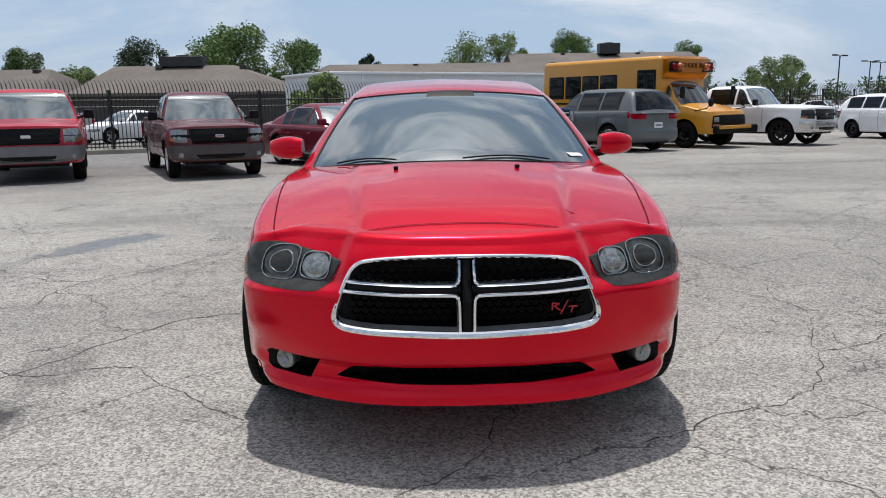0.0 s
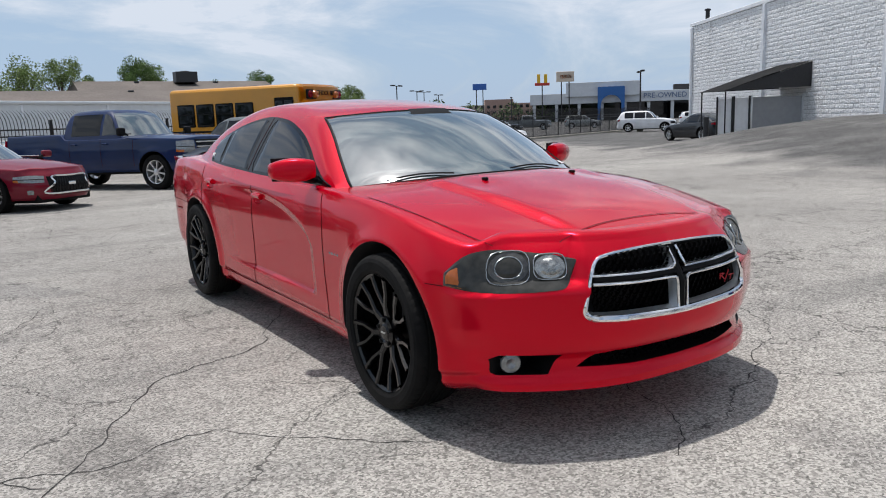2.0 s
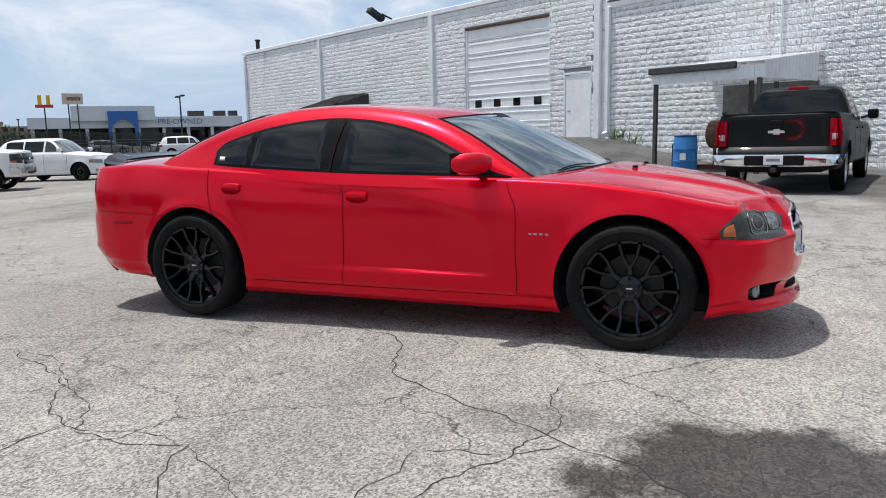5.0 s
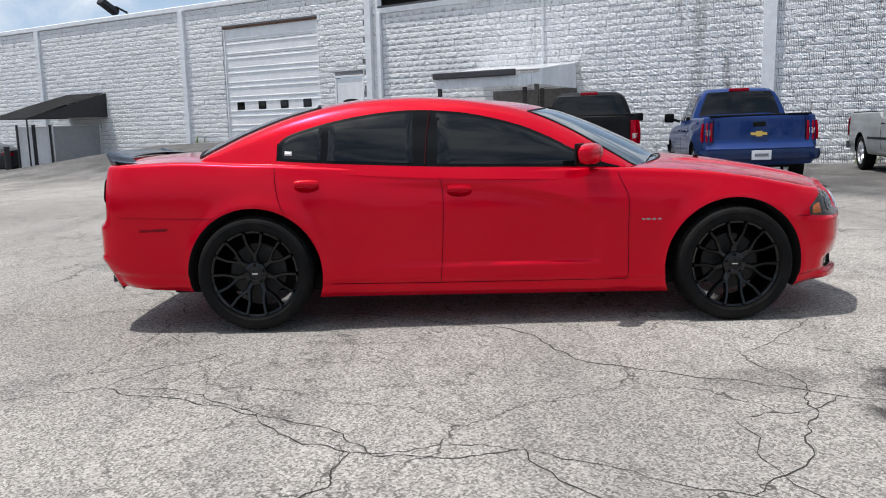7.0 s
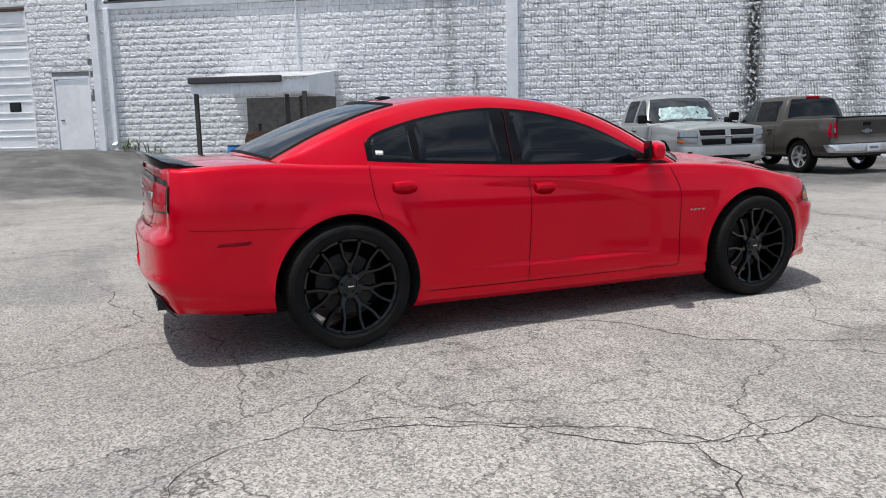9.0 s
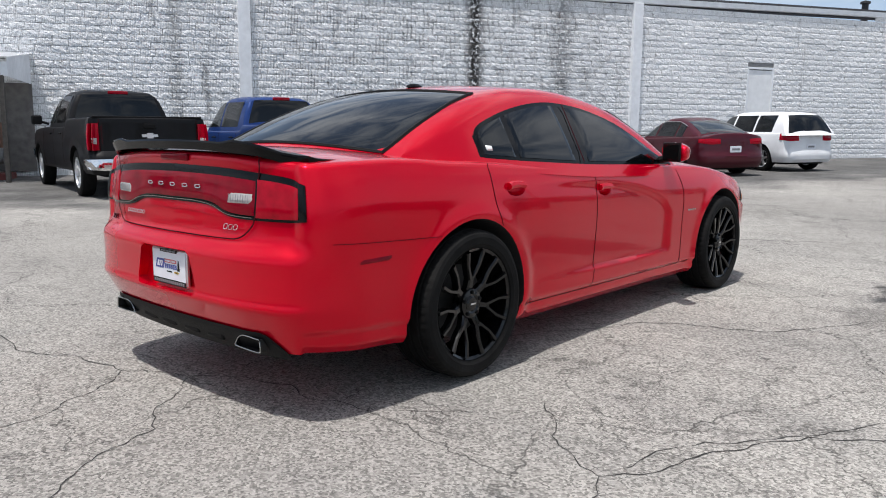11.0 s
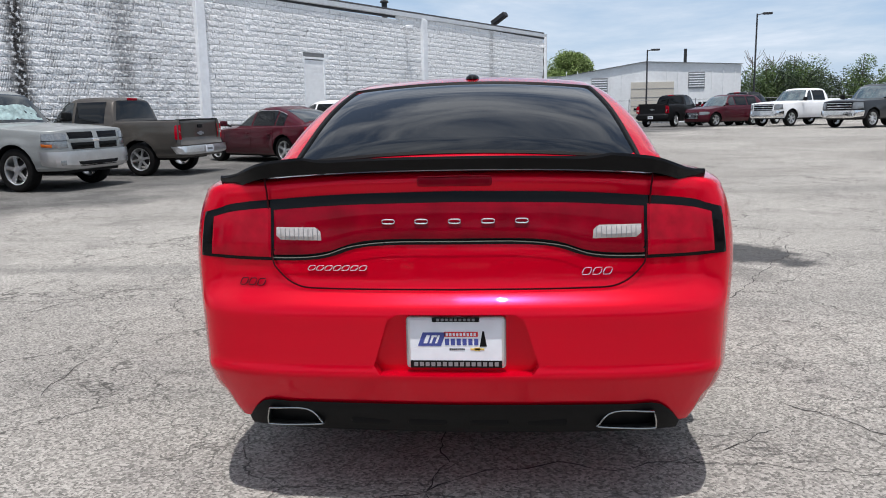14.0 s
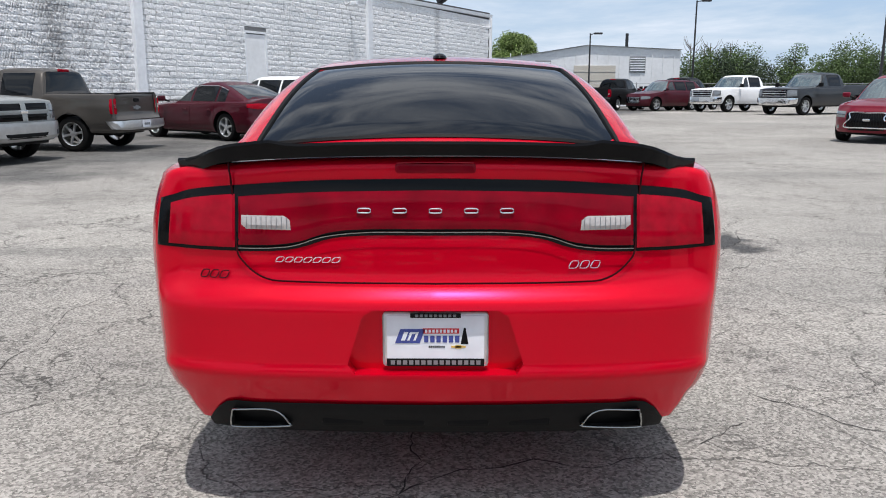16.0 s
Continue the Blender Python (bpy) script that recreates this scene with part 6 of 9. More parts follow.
def lean_to():
    s = thing("shed", "open lean-to shed with white metal roof on dark posts", "shed")
    s.matrix_world = WALL
    u0, u1 = 6.1, 9.65
    roof = quads([[(u, 3.2, 2.98), (u, 0.0, 3.36)] for u in (u0 - 0.05, u1 + 0.05)])
    bmesh.ops.solidify(roof, geom=roof.faces[:], thickness=0.05)
    part("roof", roof, WHITE_TRIM, s, "white corrugated roof sheet")
    part("roof_edge", box_bm(2.8, 0.12, 0.19, (8.27, 3.22, 2.92), 0.03), ROOF_DARK, s, "black rolled tarpaulin edge")
    for k in range(24):
        u = u0 + (u1 - u0) * (k + 0.5) / 24
        part("fascia_slat", box_bm((u1 - u0) / 24 - 0.006, 0.025, 0.33, (u, 3.12, 2.70), 0.004, 1), WHITE_TRIM, s)
    for k in range(16):
        y = 0.2 + 2.95 * (k + 0.5) / 16
        zt = 3.36 - 0.119 * y
        part("side_slat", box_bm(0.02, 2.95 / 16 - 0.006, zt - 2.52, (u0, y, (zt + 2.52) / 2), 0.004, 1), WHITE_TRIM, s)
    for u, y in ((9.5, 3.1), (6.25, 3.1), (7.15, 1.9), (7.1, 0.6)):
        z0 = base_z(u, y)
        part("post", box_bm(0.11, 0.11, 2.55 - z0, (u, y, (2.55 + z0) / 2), 0.008), WOOD_DARK, s)
    # the panel's grey is deepened to hold the shade under the roof
    part("back_panel", box_bm(3.0, 0.05, 2.4, (7.6, 0.1, 1.35)), mat("shaded_board", (0.16, 0.15, 0.14), 0.85, vary=0.25, scale=6, bump=0.2), s, "grey corrugated back panel")
    return s


lean_to()


def oil_tank():
    t = thing("oil_tank", "rusty horizontal steel tank on a stand", "tank")
    z0 = base_z(7.6, 1.6)
    body = lathe([(-1.0, 0.0001), (-1.0, 0.3), (-0.96, 0.42), (0.96, 0.42), (1.0, 0.3), (1.0, 0.0001)], 28)
    b = part("drum", body, RUST, t)
    b.location = (0, 0, 1.05)
    for x in (-0.7, 0.7):
        for y in (-0.3, 0.3):
            part("leg", box_bm(0.07, 0.07, 0.8, (x, y, 0.4)), RUST, t)
    lp = part("lower_drum", lathe([(-0.7, 0.0001), (-0.7, 0.2), (0.7, 0.2), (0.7, 0.0001)], 20), mat("grey_steel", (0.14, 0.14, 0.14), 0.6, 0.3, vary=0.25), t)
    lp.location = (-0.35, 0.35, 0.62)
    part("filler_cap", lathe([(0, 0.05), (0.16, 0.05), (0.18, 0.07), (0.24, 0.07), (0.24, 0.0001)], 14, "z"), METAL_DARK, t).location = (0.6, 0, 1.45)
    part("gauge", tube([(-0.1, 0, 1.45), (-0.1, 0, 1.6), (-0.2, 0, 1.66), (-0.28, 0, 1.58)], 0.025), METAL_DARK, t)
    part("bund", box_bm(2.3, 1.0, 0.16, (0, 0.05, 0.08), 0.02), mat("red_tray", (0.13, 0.03, 0.025), 0.8, vary=0.2), t)
    t.matrix_world = WALL @ Matrix.Translation((7.6, 1.5, z0))


oil_tank()


def barrel():
    t = thing("barrel", "blue plastic barrel with an open top", "barrel")
    prof = [(0.0, 0.0001), (0.0, 0.26), (0.03, 0.285), (0.28, 0.295), (0.30, 0.305), (0.33, 0.295), (0.58, 0.295), (0.60, 0.305), (0.63, 0.295), (0.86, 0.28), (0.9, 0.265), (0.92, 0.27), (0.92, 0.255), (0.8, 0.25), (0.8, 0.0001)]
    part("drum", lathe(prof, 32, "z"), BARREL_BLUE, t)
    part("rim", lathe([(0.9, 0.27), (0.94, 0.278), (0.94, 0.25)], 32, "z"), mat("dark_blue_rim", (0.015, 0.09, 0.24), 0.5), t)
    part("label", box_bm(0.14, 0.01, 0.16, (-0.12, 0.28, 0.42), turn=Matrix.Rotation(0.4, 4, "Z")), WHITE_PAPER, t, "torn white label")
    t.matrix_world = WALL @ Matrix.Translation((8.12, 3.6, base_z(8.12, 3.6))) @ Matrix.Scale(1.13, 4)
    c = thing("storage_bin", "small black bin with a white panel", "bin")
    part("box", box_bm(0.55, 0.4, 0.8, (0, 0, 0.4), 0.02), METAL_DARK, c)
    part("panel", box_bm(0.08, 0.02, 0.7, (-0.1, 0.21, 0.4)), WHITE_PAPER, c)
    c.matrix_world = WALL @ Matrix.Translation((9.05, 2.3, base_z(9.05, 2.3)))


barrel()


def awning():
    a = thing("awning", "black fabric lean-to awning on thin posts", "awning")
    a.matrix_world = WALL
    u0, u1, out = 29.6, 32.6, 4.1
    zl = 2.18
    bm = quads([[(u, out, zl), (u, out * 0.5, zl + 0.66), (u, 0.02, 3.42)] for u in np.linspace(u0, u1, 5)])
    bmesh.ops.solidify(bm, geom=bm.faces[:], thickness=0.04)
    part("canvas", bm, mat("black_canvas", (0.018, 0.018, 0.019), 0.9, vary=0.2, bump=0.2, bump_scale=40), a)
    for u in (u0, u1):
        part("end_panel", prism([(0.03, 3.38), (out - 0.02, zl), (0.03, zl + 0.08)], (u - 0.015, u + 0.015), "x"), METAL_DARK, a)
    for u in (u0 + 0.1, u1 - 0.1):
        z0 = base_z(u, out - 0.1)
        part("post", tube([(u, out - 0.1, z0), (u, out - 0.1, zl + 0.03)], 0.035), METAL_DARK, a)
    e = thing("fence_panel", "grey and white sheet-metal screen round a wall corner", "screen")
    e.matrix_world = WALL
    grey = mat("grey_sheet", (0.33, 0.34, 0.35), 0.6, vary=0.06, scale=4)
    for y0, y1, m_ in ((0.05, 2.5, grey), (2.6, 3.35, WHITE_DOOR), (3.42, 4.15, WHITE_DOOR)):
        z0 = base_z(30.3, (y0 + y1) / 2) - 0.08
        part("sheet", box_bm(0.05, y1 - y0, 1.98, (30.3, (y0 + y1) / 2, z0 + 1.05), 0.01), m_, e)
        for y in (y0, y1):
            part("upright", box_bm(0.09, 0.07, 2.15, (30.25, y, z0 + 1.05), 0.01), METAL_DARK if y > 2.5 else ALLOY, e)
    b = thing("bollard", "short dark steel bollard by the wall", "bollard")
    part("post", tube([(0, 0, 0), (0, 0, 1.15)], 0.12, segs=16), METAL_DARK, b)
    p = WALL @ Vector((30.4, 4.6, 0))
    b.location = (p.x, p.y, ground_z(p.x, p.y))


awning()


def wall_bits():
    for u, out, z, nm in ((44.0, -0.8, TOP_G, "roof_vent"), (-24.5, -1.0, 5.95, "roof_vent")):
        t = thing(nm, "dark metal roof vent pipe with a cap", "vent", "roof vents")
        part("pipe", tube([(0, 0, -0.2), (0, 0, 0.75)], 0.13, segs=14), METAL_DARK, t)
        part("cap", lathe([(0.72, 0.0001), (0.72, 0.2), (0.8, 0.19), (0.86, 0.0001)], 14, "z"), METAL_DARK, t)
        t.matrix_world = WALL @ Matrix.Translation((u, out, z))
    for u, z in ((30.0, TOP_G), (-35.8, 6.27)):
        t = thing("flood_light", "black flood light on a roof-edge arm", "flood light", "flood lights")
        part("stand", tube([(0, 0, -0.2), (0, 0, 0.5)], 0.05), METAL_DARK, t)
        part("arm", tube([(0, 0, 0.5), (0.2, 0.5, 0.75)], 0.05), METAL_DARK, t)
        part("head", box_bm(0.45, 1.0, 0.28, (0.4, 0.75, 0.72), 0.05, turn=Matrix.Rotation(0.5, 4, "X")), METAL_DARK, t)
        t.matrix_world = WALL @ Matrix.Translation((u, -1.9, z))
    for u in (-24.6, -38.0):
        t = thing("wall_lamp", "small white wall lamp below the eaves", "wall lamp", "wall lamps")
        part("bracket", tube([(0, 0, 0), (0, 0.25, 0.06)], 0.04), WHITE_TRIM, t)
        part("head", box_bm(0.2, 0.28, 0.16, (0, 0.36, -0.02), 0.03), WHITE_TRIM, t)
        t.matrix_world = WALL @ Matrix.Translation((u, 0, 5.5))
    t = thing("conduit", "thin white conduit running up the block wall", "conduit")
    part("pipe", tube([(7.3, 0.07, 3.3), (7.3, 0.07, 5.7)], 0.03), WHITE_TRIM, t)
    t.matrix_world = WALL


wall_bits()


def weeds():
    leaf = mat("weed_leaf", (0.10, 0.15, 0.045), 0.7, vary=0.3, scale=20)
    rr = random.Random(77)
    for u, n in ((13.2, 26), (12.4, 12), (23.4, 14), (33.6, 12), (35.6, 10), (-2.2, 16), (1.4, 12), (-9.5, 10)):
        w = thing("weed", "small green weed tuft at the foot of the wall", "plant", "weeds along the wall")
        verts, faces = [], []
        for _ in range(n):
            a, l, x, y = rr.uniform(0, math.tau), rr.uniform(0.15, 0.5), rr.uniform(-0.3, 0.3), rr.uniform(-0.06, 0.12)
            k = len(verts)
            c, s_ = math.cos(a), math.sin(a)
            verts += [(x - 0.012 * s_, y + 0.012 * c, 0), (x + 0.012 * s_, y - 0.012 * c, 0), (x + 0.1 * c + 0.02 * s_, y + 0.1 * s_ - 0.02 * c, l * 0.6), (x + 0.1 * c - 0.02 * s_, y + 0.1 * s_ + 0.02 * c, l * 0.6), (x + 0.24 * c, y + 0.24 * s_, l)]
            faces += [(k, k + 1, k + 2, k + 3), (k + 3, k + 2, k + 4)]
        me = bpy.data.meshes.new("foliage")
        me.from_pydata(verts, [], faces)
        me.materials.append(leaf)
        tagged(new("foliage", me), "thin green blades", kind="stuff").parent = w
        w.matrix_world = WALL @ Matrix.Translation((u, 0.16, base_z(u, 0.16) - 0.01))


weeds()
block_wall(wall_g, G0, G1, lambda u: TOP_G - 0.2, (99, 99, 99, 99))
block_wall(wall_l, L0, L1, lambda u: top_l(u) - 0.15, (9.8, 13.6, 0.5, 9.0))


# ---- parked vehicles ----
def paint(name, c, metal=0.3):
    return mat(name, c, 0.45, metal * 0.5, 0.14 if max(c) < 0.02 else 0.6, coat_rough=0.03, spec=0.1, vary=0.06, scale=300, second=tuple(v * 0.85 for v in c), second_scale=1.5)


P_WHITE = paint("paint_white", (0.78, 0.79, 0.80), 0.0)
P_BLACK = paint("paint_black", (0.008, 0.008, 0.009), 0.1)
P_BLUE = paint("paint_blue", (0.006, 0.032, 0.15), 0.3)
P_NAVY = paint("paint_navy", (0.004, 0.018, 0.075), 0.1)
P_SILVER = paint("paint_silver", (0.30, 0.315, 0.31), 0.6)
P_GREY = paint("paint_grey", (0.13, 0.145, 0.15), 0.4)
P_BROWNGREY = paint("paint_brown_grey", (0.075, 0.068, 0.060), 0.4)
P_MAROON = paint("paint_maroon", (0.060, 0.003, 0.010), 0.3)
P_WINE = paint("paint_wine", (0.17, 0.006, 0.02), 0.35)
P_FADED = paint("paint_faded_maroon", (0.115, 0.024, 0.028), 0.1)
P_PICKRED = paint("paint_pickup_red", (0.40, 0.018, 0.04), 0.1)
P_DARK = paint("paint_dark_grey", (0.03, 0.032, 0.036), 0.3)
SUNSHADE = mat("foil_sunshade", (0.34, 0.45, 0.44), 0.35, 0.3, vary=0.4, scale=9, bump=0.8, bump_scale=14)

KINDS = {
    # half width, wheelbase, overhangs, heights: bottom, nose, cowl, belt, deck, roof
    "crew": dict(w=1.0, wb=3.75, fo=0.98, ro=1.15, zb=0.42, nose=1.17, cowl=1.29, belt=1.26, deck=1.36, roof=1.92, cowl_y=0.50, cab=2.55, r=0.41, bed=True, panes=((0.42, 1.28), (1.36, 2.28)), lean=0.30),
    "extended": dict(w=0.98, wb=3.65, fo=0.95, ro=1.15, zb=0.37, nose=1.08, cowl=1.21, belt=1.20, deck=1.28, roof=1.85, cowl_y=0.45, cab=2.15, r=0.39, bed=True, panes=((0.38, 1.30), (1.38, 1.92)), lean=0.30),
    "regular": dict(w=1.0, wb=3.45, fo=0.98, ro=1.2, zb=0.5, nose=1.14, cowl=1.28, belt=1.28, deck=1.38, roof=1.95, cowl_y=0.45, cab=1.62, r=0.43, bed=True, panes=((0.4, 1.36),), lean=0.30),
    "compact": dict(w=0.93, wb=3.25, fo=0.88, ro=1.1, zb=0.40, nose=1.0, cowl=1.13, belt=1.15, deck=1.22, roof=1.78, cowl_y=0.42, cab=2.3, r=0.375, bed=True, panes=((0.36, 1.2), (1.27, 2.05)), lean=0.32),
    "sedan": dict(w=0.92, wb=2.85, fo=0.98, ro=1.1, zb=0.22, nose=0.76, cowl=0.97, belt=0.93, deck=1.06, roof=1.46, cowl_y=0.26, cab=3.25, r=0.345, bed=False, panes=((0.22, 1.18), (1.25, 2.12), (2.17, 2.50)), lean=0.46),
    "suv": dict(w=0.96, wb=2.95, fo=0.95, ro=0.98, zb=0.27, nose=0.92, cowl=1.12, belt=1.10, deck=1.12, roof=1.74, cowl_y=0.22, cab=3.55, r=0.37, bed=False, panes=((0.30, 1.2), (1.27, 2.15), (2.22, 2.95)), lean=0.34),
    "wagon": dict(w=0.88, wb=2.63, fo=0.88, ro=0.92, zb=0.25, nose=0.92, cowl=1.08, belt=1.08, deck=1.12, roof=1.64, cowl_y=0.16, cab=3.2, r=0.33, bed=False, panes=((0.30, 1.1), (1.17, 1.95), (2.02, 2.72)), lean=0.32),
}


def vehicle(kind, name, label, category, colour, wheels="six", rim=None, chrome=True, grille="bars", group="parked vehicles", fine=True, shade=False, bumper=None, lamp=None, tall=1.0, front=True, rear=True, trim=None, badge=None):
    """A parked vehicle, nose towards -y, its origin on the ground midway between the axles."""
    k = KINDS[kind]
    w, wb = k["w"], k["wb"]
    yf, yr = -wb / 2 - k["fo"], wb / 2 + k["ro"]
    ya, yb_ = -wb / 2, wb / 2
    cowl, cab_end = ya + k["cowl_y"] + 0.35, ya + k["cab"] + 0.35
    pick = k["bed"]
    v = thing(name, label, category, group)
    rc = 0.24 if pick else 0.42
    plan = [(0, yf), (w * 0.42, yf + 0.02), (w - rc * 0.9, yf + rc * 0.28), (w - rc * 0.3, yf + rc * 0.85), (w - 0.02, yf + rc * 1.8), (w, ya + 0.2), (w * 0.985, 0), (w, yb_ - 0.1), (w - 0.015, yr - rc * 0.9), (w - rc * 0.22, yr - rc * 0.35), (w - rc * 0.6, yr - rc * 0.1), (w * 0.4, yr), (0, yr + 0.005)]
    if pick:
        cen = [(yf, k["nose"]), (yf + 0.3, k["nose"] + 0.06), (cowl, k["cowl"]), (cowl + 0.3, k["belt"] - 0.02), (cab_end - 0.15, k["belt"] - 0.02), (cab_end + 0.02, k["deck"]), (yr, k["deck"])]
        sho = [(yf, k["nose"] - 0.06), (yf + 0.3, k["nose"] - 0.03), (cowl, k["belt"] - 0.06), (cab_end - 0.15, k["belt"] - 0.04), (cab_end + 0.02, k["deck"]), (yr, k["deck"])]
    else:
        cen = [(yf, k["nose"] - 0.04), (yf + 0.25, k["nose"] + 0.05), (cowl, k["cowl"]), (cowl + 0.4, k["belt"]), (yr - 0.6, k["deck"]), (yr - 0.1, k["deck"]), (yr, k["deck"] - 0.02)]
        sho = [(yf, k["nose"] - 0.12), (yf + 0.3, k["nose"] - 0.05), (ya + 0.2, k["belt"] - 0.10), (cowl + 0.4, k["belt"] - 0.03), (yr - 0.5, k["belt"] + 0.0), (yr, k["belt"] - 0.03)]
    zb = k["zb"]
    front_t = [(zb, 0.05), (zb + 0.1, 0.0), (k["nose"] * 0.62, 0.0), (k["nose"] * 0.85, 0.02 if pick else 0.05), (k["nose"], 0.06 if pick else 0.14), (k["nose"] + 0.3, 0.2)]
    side_t = [(0, 0.07), (0.06, 0.03), (0.12, 0.03), (0.2, 0.012), (0.45, 0.0), (0.7, 0.0), (0.74, 0.008), (0.9, 0.02), (1, 0.045)]
    rear_t = [(zb, 0.08), (zb + 0.12, 0.0), (zb + 0.3, 0.0), (zb + 0.36, 0.05 if not pick else 0.1), (k["deck"] - 0.1, 0.09 if not pick else 0.11), (k["deck"], 0.12 if not pick else 0.11)]

    def flare(x, y, z):
        e = 0.0
        for c in (ya, yb_):
            d = math.hypot(y - c, z - k["r"])
            e -= 0.022 * math.exp(-((d - k["r"] * 1.22) / 0.06) ** 2)
        return e

    sh = Shell(plan, cen, sho, [(yf, zb), (yr, zb)], front_t, side_t, rear_t, w, 0.035, 3.0, flare)
    body = part("body", sh.mesh(70 if fine else 46, 14 if fine else 9, 12), [colour], v)
    cut = []
    for sx in (-1, 1):
        for y in (ya, yb_):
            r = k["r"] * 1.17
            c = lathe([(0.5 * sx, 0.0001), (0.5 * sx, r), (1.3 * sx, r), (1.3 * sx, 0.0001)], 28)
            bmesh.ops.translate(c, vec=(0, y, k["r"] * 1.0), verts=c.verts)
            cut.append((c, BLACK_TRIM))
    if pick:
        cut.append((box_bm(2 * w - 0.24, yr - 0.20 - cab_end - 0.12, 1.0, (0, (cab_end + 0.12 + yr - 0.20) / 2, k["deck"] + 0.06)), BLACK_TRIM))
    carve(body, cut)
    # greenhouse
    rf, bl = k["roof"], k["belt"]
    sl = 0.62 if pick else (0.95 if kind == "sedan" else 0.72)
    y0 = cowl - 0.12
    if pick:
        prof = [(y0, bl - 0.08), (y0 + 0.1, bl), (y0 + sl, rf - 0.09), (y0 + sl + 0.25, rf - 0.01), ((y0 + cab_end) / 2 + 0.3, rf), (cab_end - 0.3, rf - 0.02), (cab_end - 0.12, rf - 0.08), (cab_end + 0.0, bl + 0.03), (cab_end + 0.04, bl - 0.1)]
        bow = 0.06
        front_bow = 0.16
    elif kind == "sedan":
        prof = [(y0, bl - 0.06), (y0 + 0.1, bl), (y0 + sl, rf - 0.07), (y0 + sl + 0.3, rf - 0.01), ((y0 + cab_end) / 2 + 0.1, rf), (cab_end - 1.25, rf - 0.035), (cab_end - 0.85, rf - 0.12), (cab_end - 0.4, rf - 0.27), (cab_end - 0.08, bl + 0.12), (cab_end, bl)]
        bow = 0.15
        front_bow = 0.35
    else:
        prof = [(y0, bl - 0.08), (y0 + 0.1, bl), (y0 + sl, rf - 0.09), (y0 + sl + 0.3, rf - 0.01), ((y0 + cab_end) / 2 + 0.1, rf), (cab_end - 0.7, rf - 0.03), (cab_end - 0.38, rf - 0.10), (cab_end - 0.02, bl + 0.04), (cab_end + 0.05, bl - 0.1)]
        bow = 0.10
        front_bow = 0.25
    cb = Cabin(prof, [(y0 - 0.2, w - 0.14), (y0 + 0.5, w - 0.075), (cab_end - 0.4, w - 0.075 if kind != "sedan" else w - 0.1), (cab_end + 0.2, w - 0.09 if kind != "sedan" else w - 0.2)], [(y0 - 0.2, bl - 0.02), (cab_end + 0.2, bl)], k["lean"] * (0.75 if pick else 1), 0.05 if pick else 0.07, front_bow, bow, (y0 + cab_end) / 2, -0.06)
    part("cab" if pick else "roof", cb.mesh(44 if fine else 30, 6, 10), colour, v, "", 35)
    ws = part("windscreen", cb.screen(y0 + 0.12, y0 + sl + 0.0, 0.055, 14, 8, 0.006, True), CAR_GLASS if shade else SCREEN_GLASS, v)
    if shade:
        foil = cb.screen(y0 + 0.17, y0 + sl - 0.22, 0.24, 18, 10, 0.010, True)
        for p in foil.verts:
            p.co += Vector((0.05 * noise.noise(p.co * 9.0), 0.0, 0.0)) + Vector((0, -0.3, 0.7)) * 0.012 * noise.noise(p.co * 14.0)
        part("sunshade", foil, SUNSHADE, ws, "crumpled foil sunshade behind the glass", 0)
    if kind == "sedan":
        part("rear_window", cb.screen(cab_end - 1.0, cab_end - 0.1, 0.09, 14, 8, 0.006, False), CAR_GLASS, v)
    else:
        part("rear_window", cb.screen(cab_end - (0.115 if pick else 0.36), cab_end - 0.02, 0.10, 14, 8, 0.008, False), DARK_GLASS, v)
    lim = lambda y: min(cb.meet(y) - 0.035, rf - 0.1)
    for sx in (-1, 1):
        for i, (a, b) in enumerate(k["panes"]):
            ys = np.linspace(ya + a + 0.30, ya + b + 0.30, 8)
            tops = [(y, max(lim(y) - 0.02, bl + 0.06)) for y in ys]
            part("side_window", cb.pane(tops, [(y, bl + 0.035) for y in ys], 12, 5, 0.008, sx), CAR_GLASS if i == 0 else DARK_GLASS, v)
            if kind == "sedan" and fine:
                part("window_trim", tube([cb.flank(y, z + 0.008, 0.006, sx) for y, z in tops], 0.009, False, 6), ALLOY, v, "bright window line")
        if fine:
            D = sh.s_side
            for i, (a, b) in enumerate(k["panes"][:2]):
                yy = ya + b + 0.335
                part("panel_gap", sh.line_on([(D(yy), bl - 0.06), (D(yy), zb + 0.35), (D(yy - 0.02), zb + 0.12)], 0.012, 0.001, sx), SEAM, v)
                part("door_handle", sh.bar_on([(D(yy - 0.24), bl - 0.17), (D(yy - 0.15), bl - 0.16), (D(yy - 0.08), bl - 0.17)], 0.016, 0.03, sx), BLACK_TRIM if not chrome else colour, v)
            yy = ya + k["panes"][0][0] + 0.18
            part("panel_gap", sh.line_on([(D(yy), bl - 0.1), (D(yy), zb + 0.35), (D(yy), zb + 0.12)], 0.012, 0.001, sx), SEAM, v)
            if pick and trim:
                part("side_trim", sh.line_on([(D(ya + k["r"] * 1.3), zb + 0.36), (D(0), zb + 0.36), (D(yb_ - k["r"] * 1.3), zb + 0.36)], 0.05, 0.006, sx), trim or BLACK_TRIM, v)
        mir = new("door_mirror")
        mir.parent = v
        ym = ya + k["panes"][0][0] + 0.36
        big = 1.35 if pick else 1.0
        part("mirror_housing", box_bm(0.2, 0.12, 0.14 * big, (sx * (w + 0.12), ym, bl + 0.10), 0.035), BLACK_TRIM if pick else colour, mir)
        part("mirror_arm", tube([(sx * (w - 0.1), ym + 0.02, bl + 0.02), (sx * (w + 0.06), ym + 0.01, bl + 0.07)], 0.03, False, 6), BLACK_TRIM, mir)
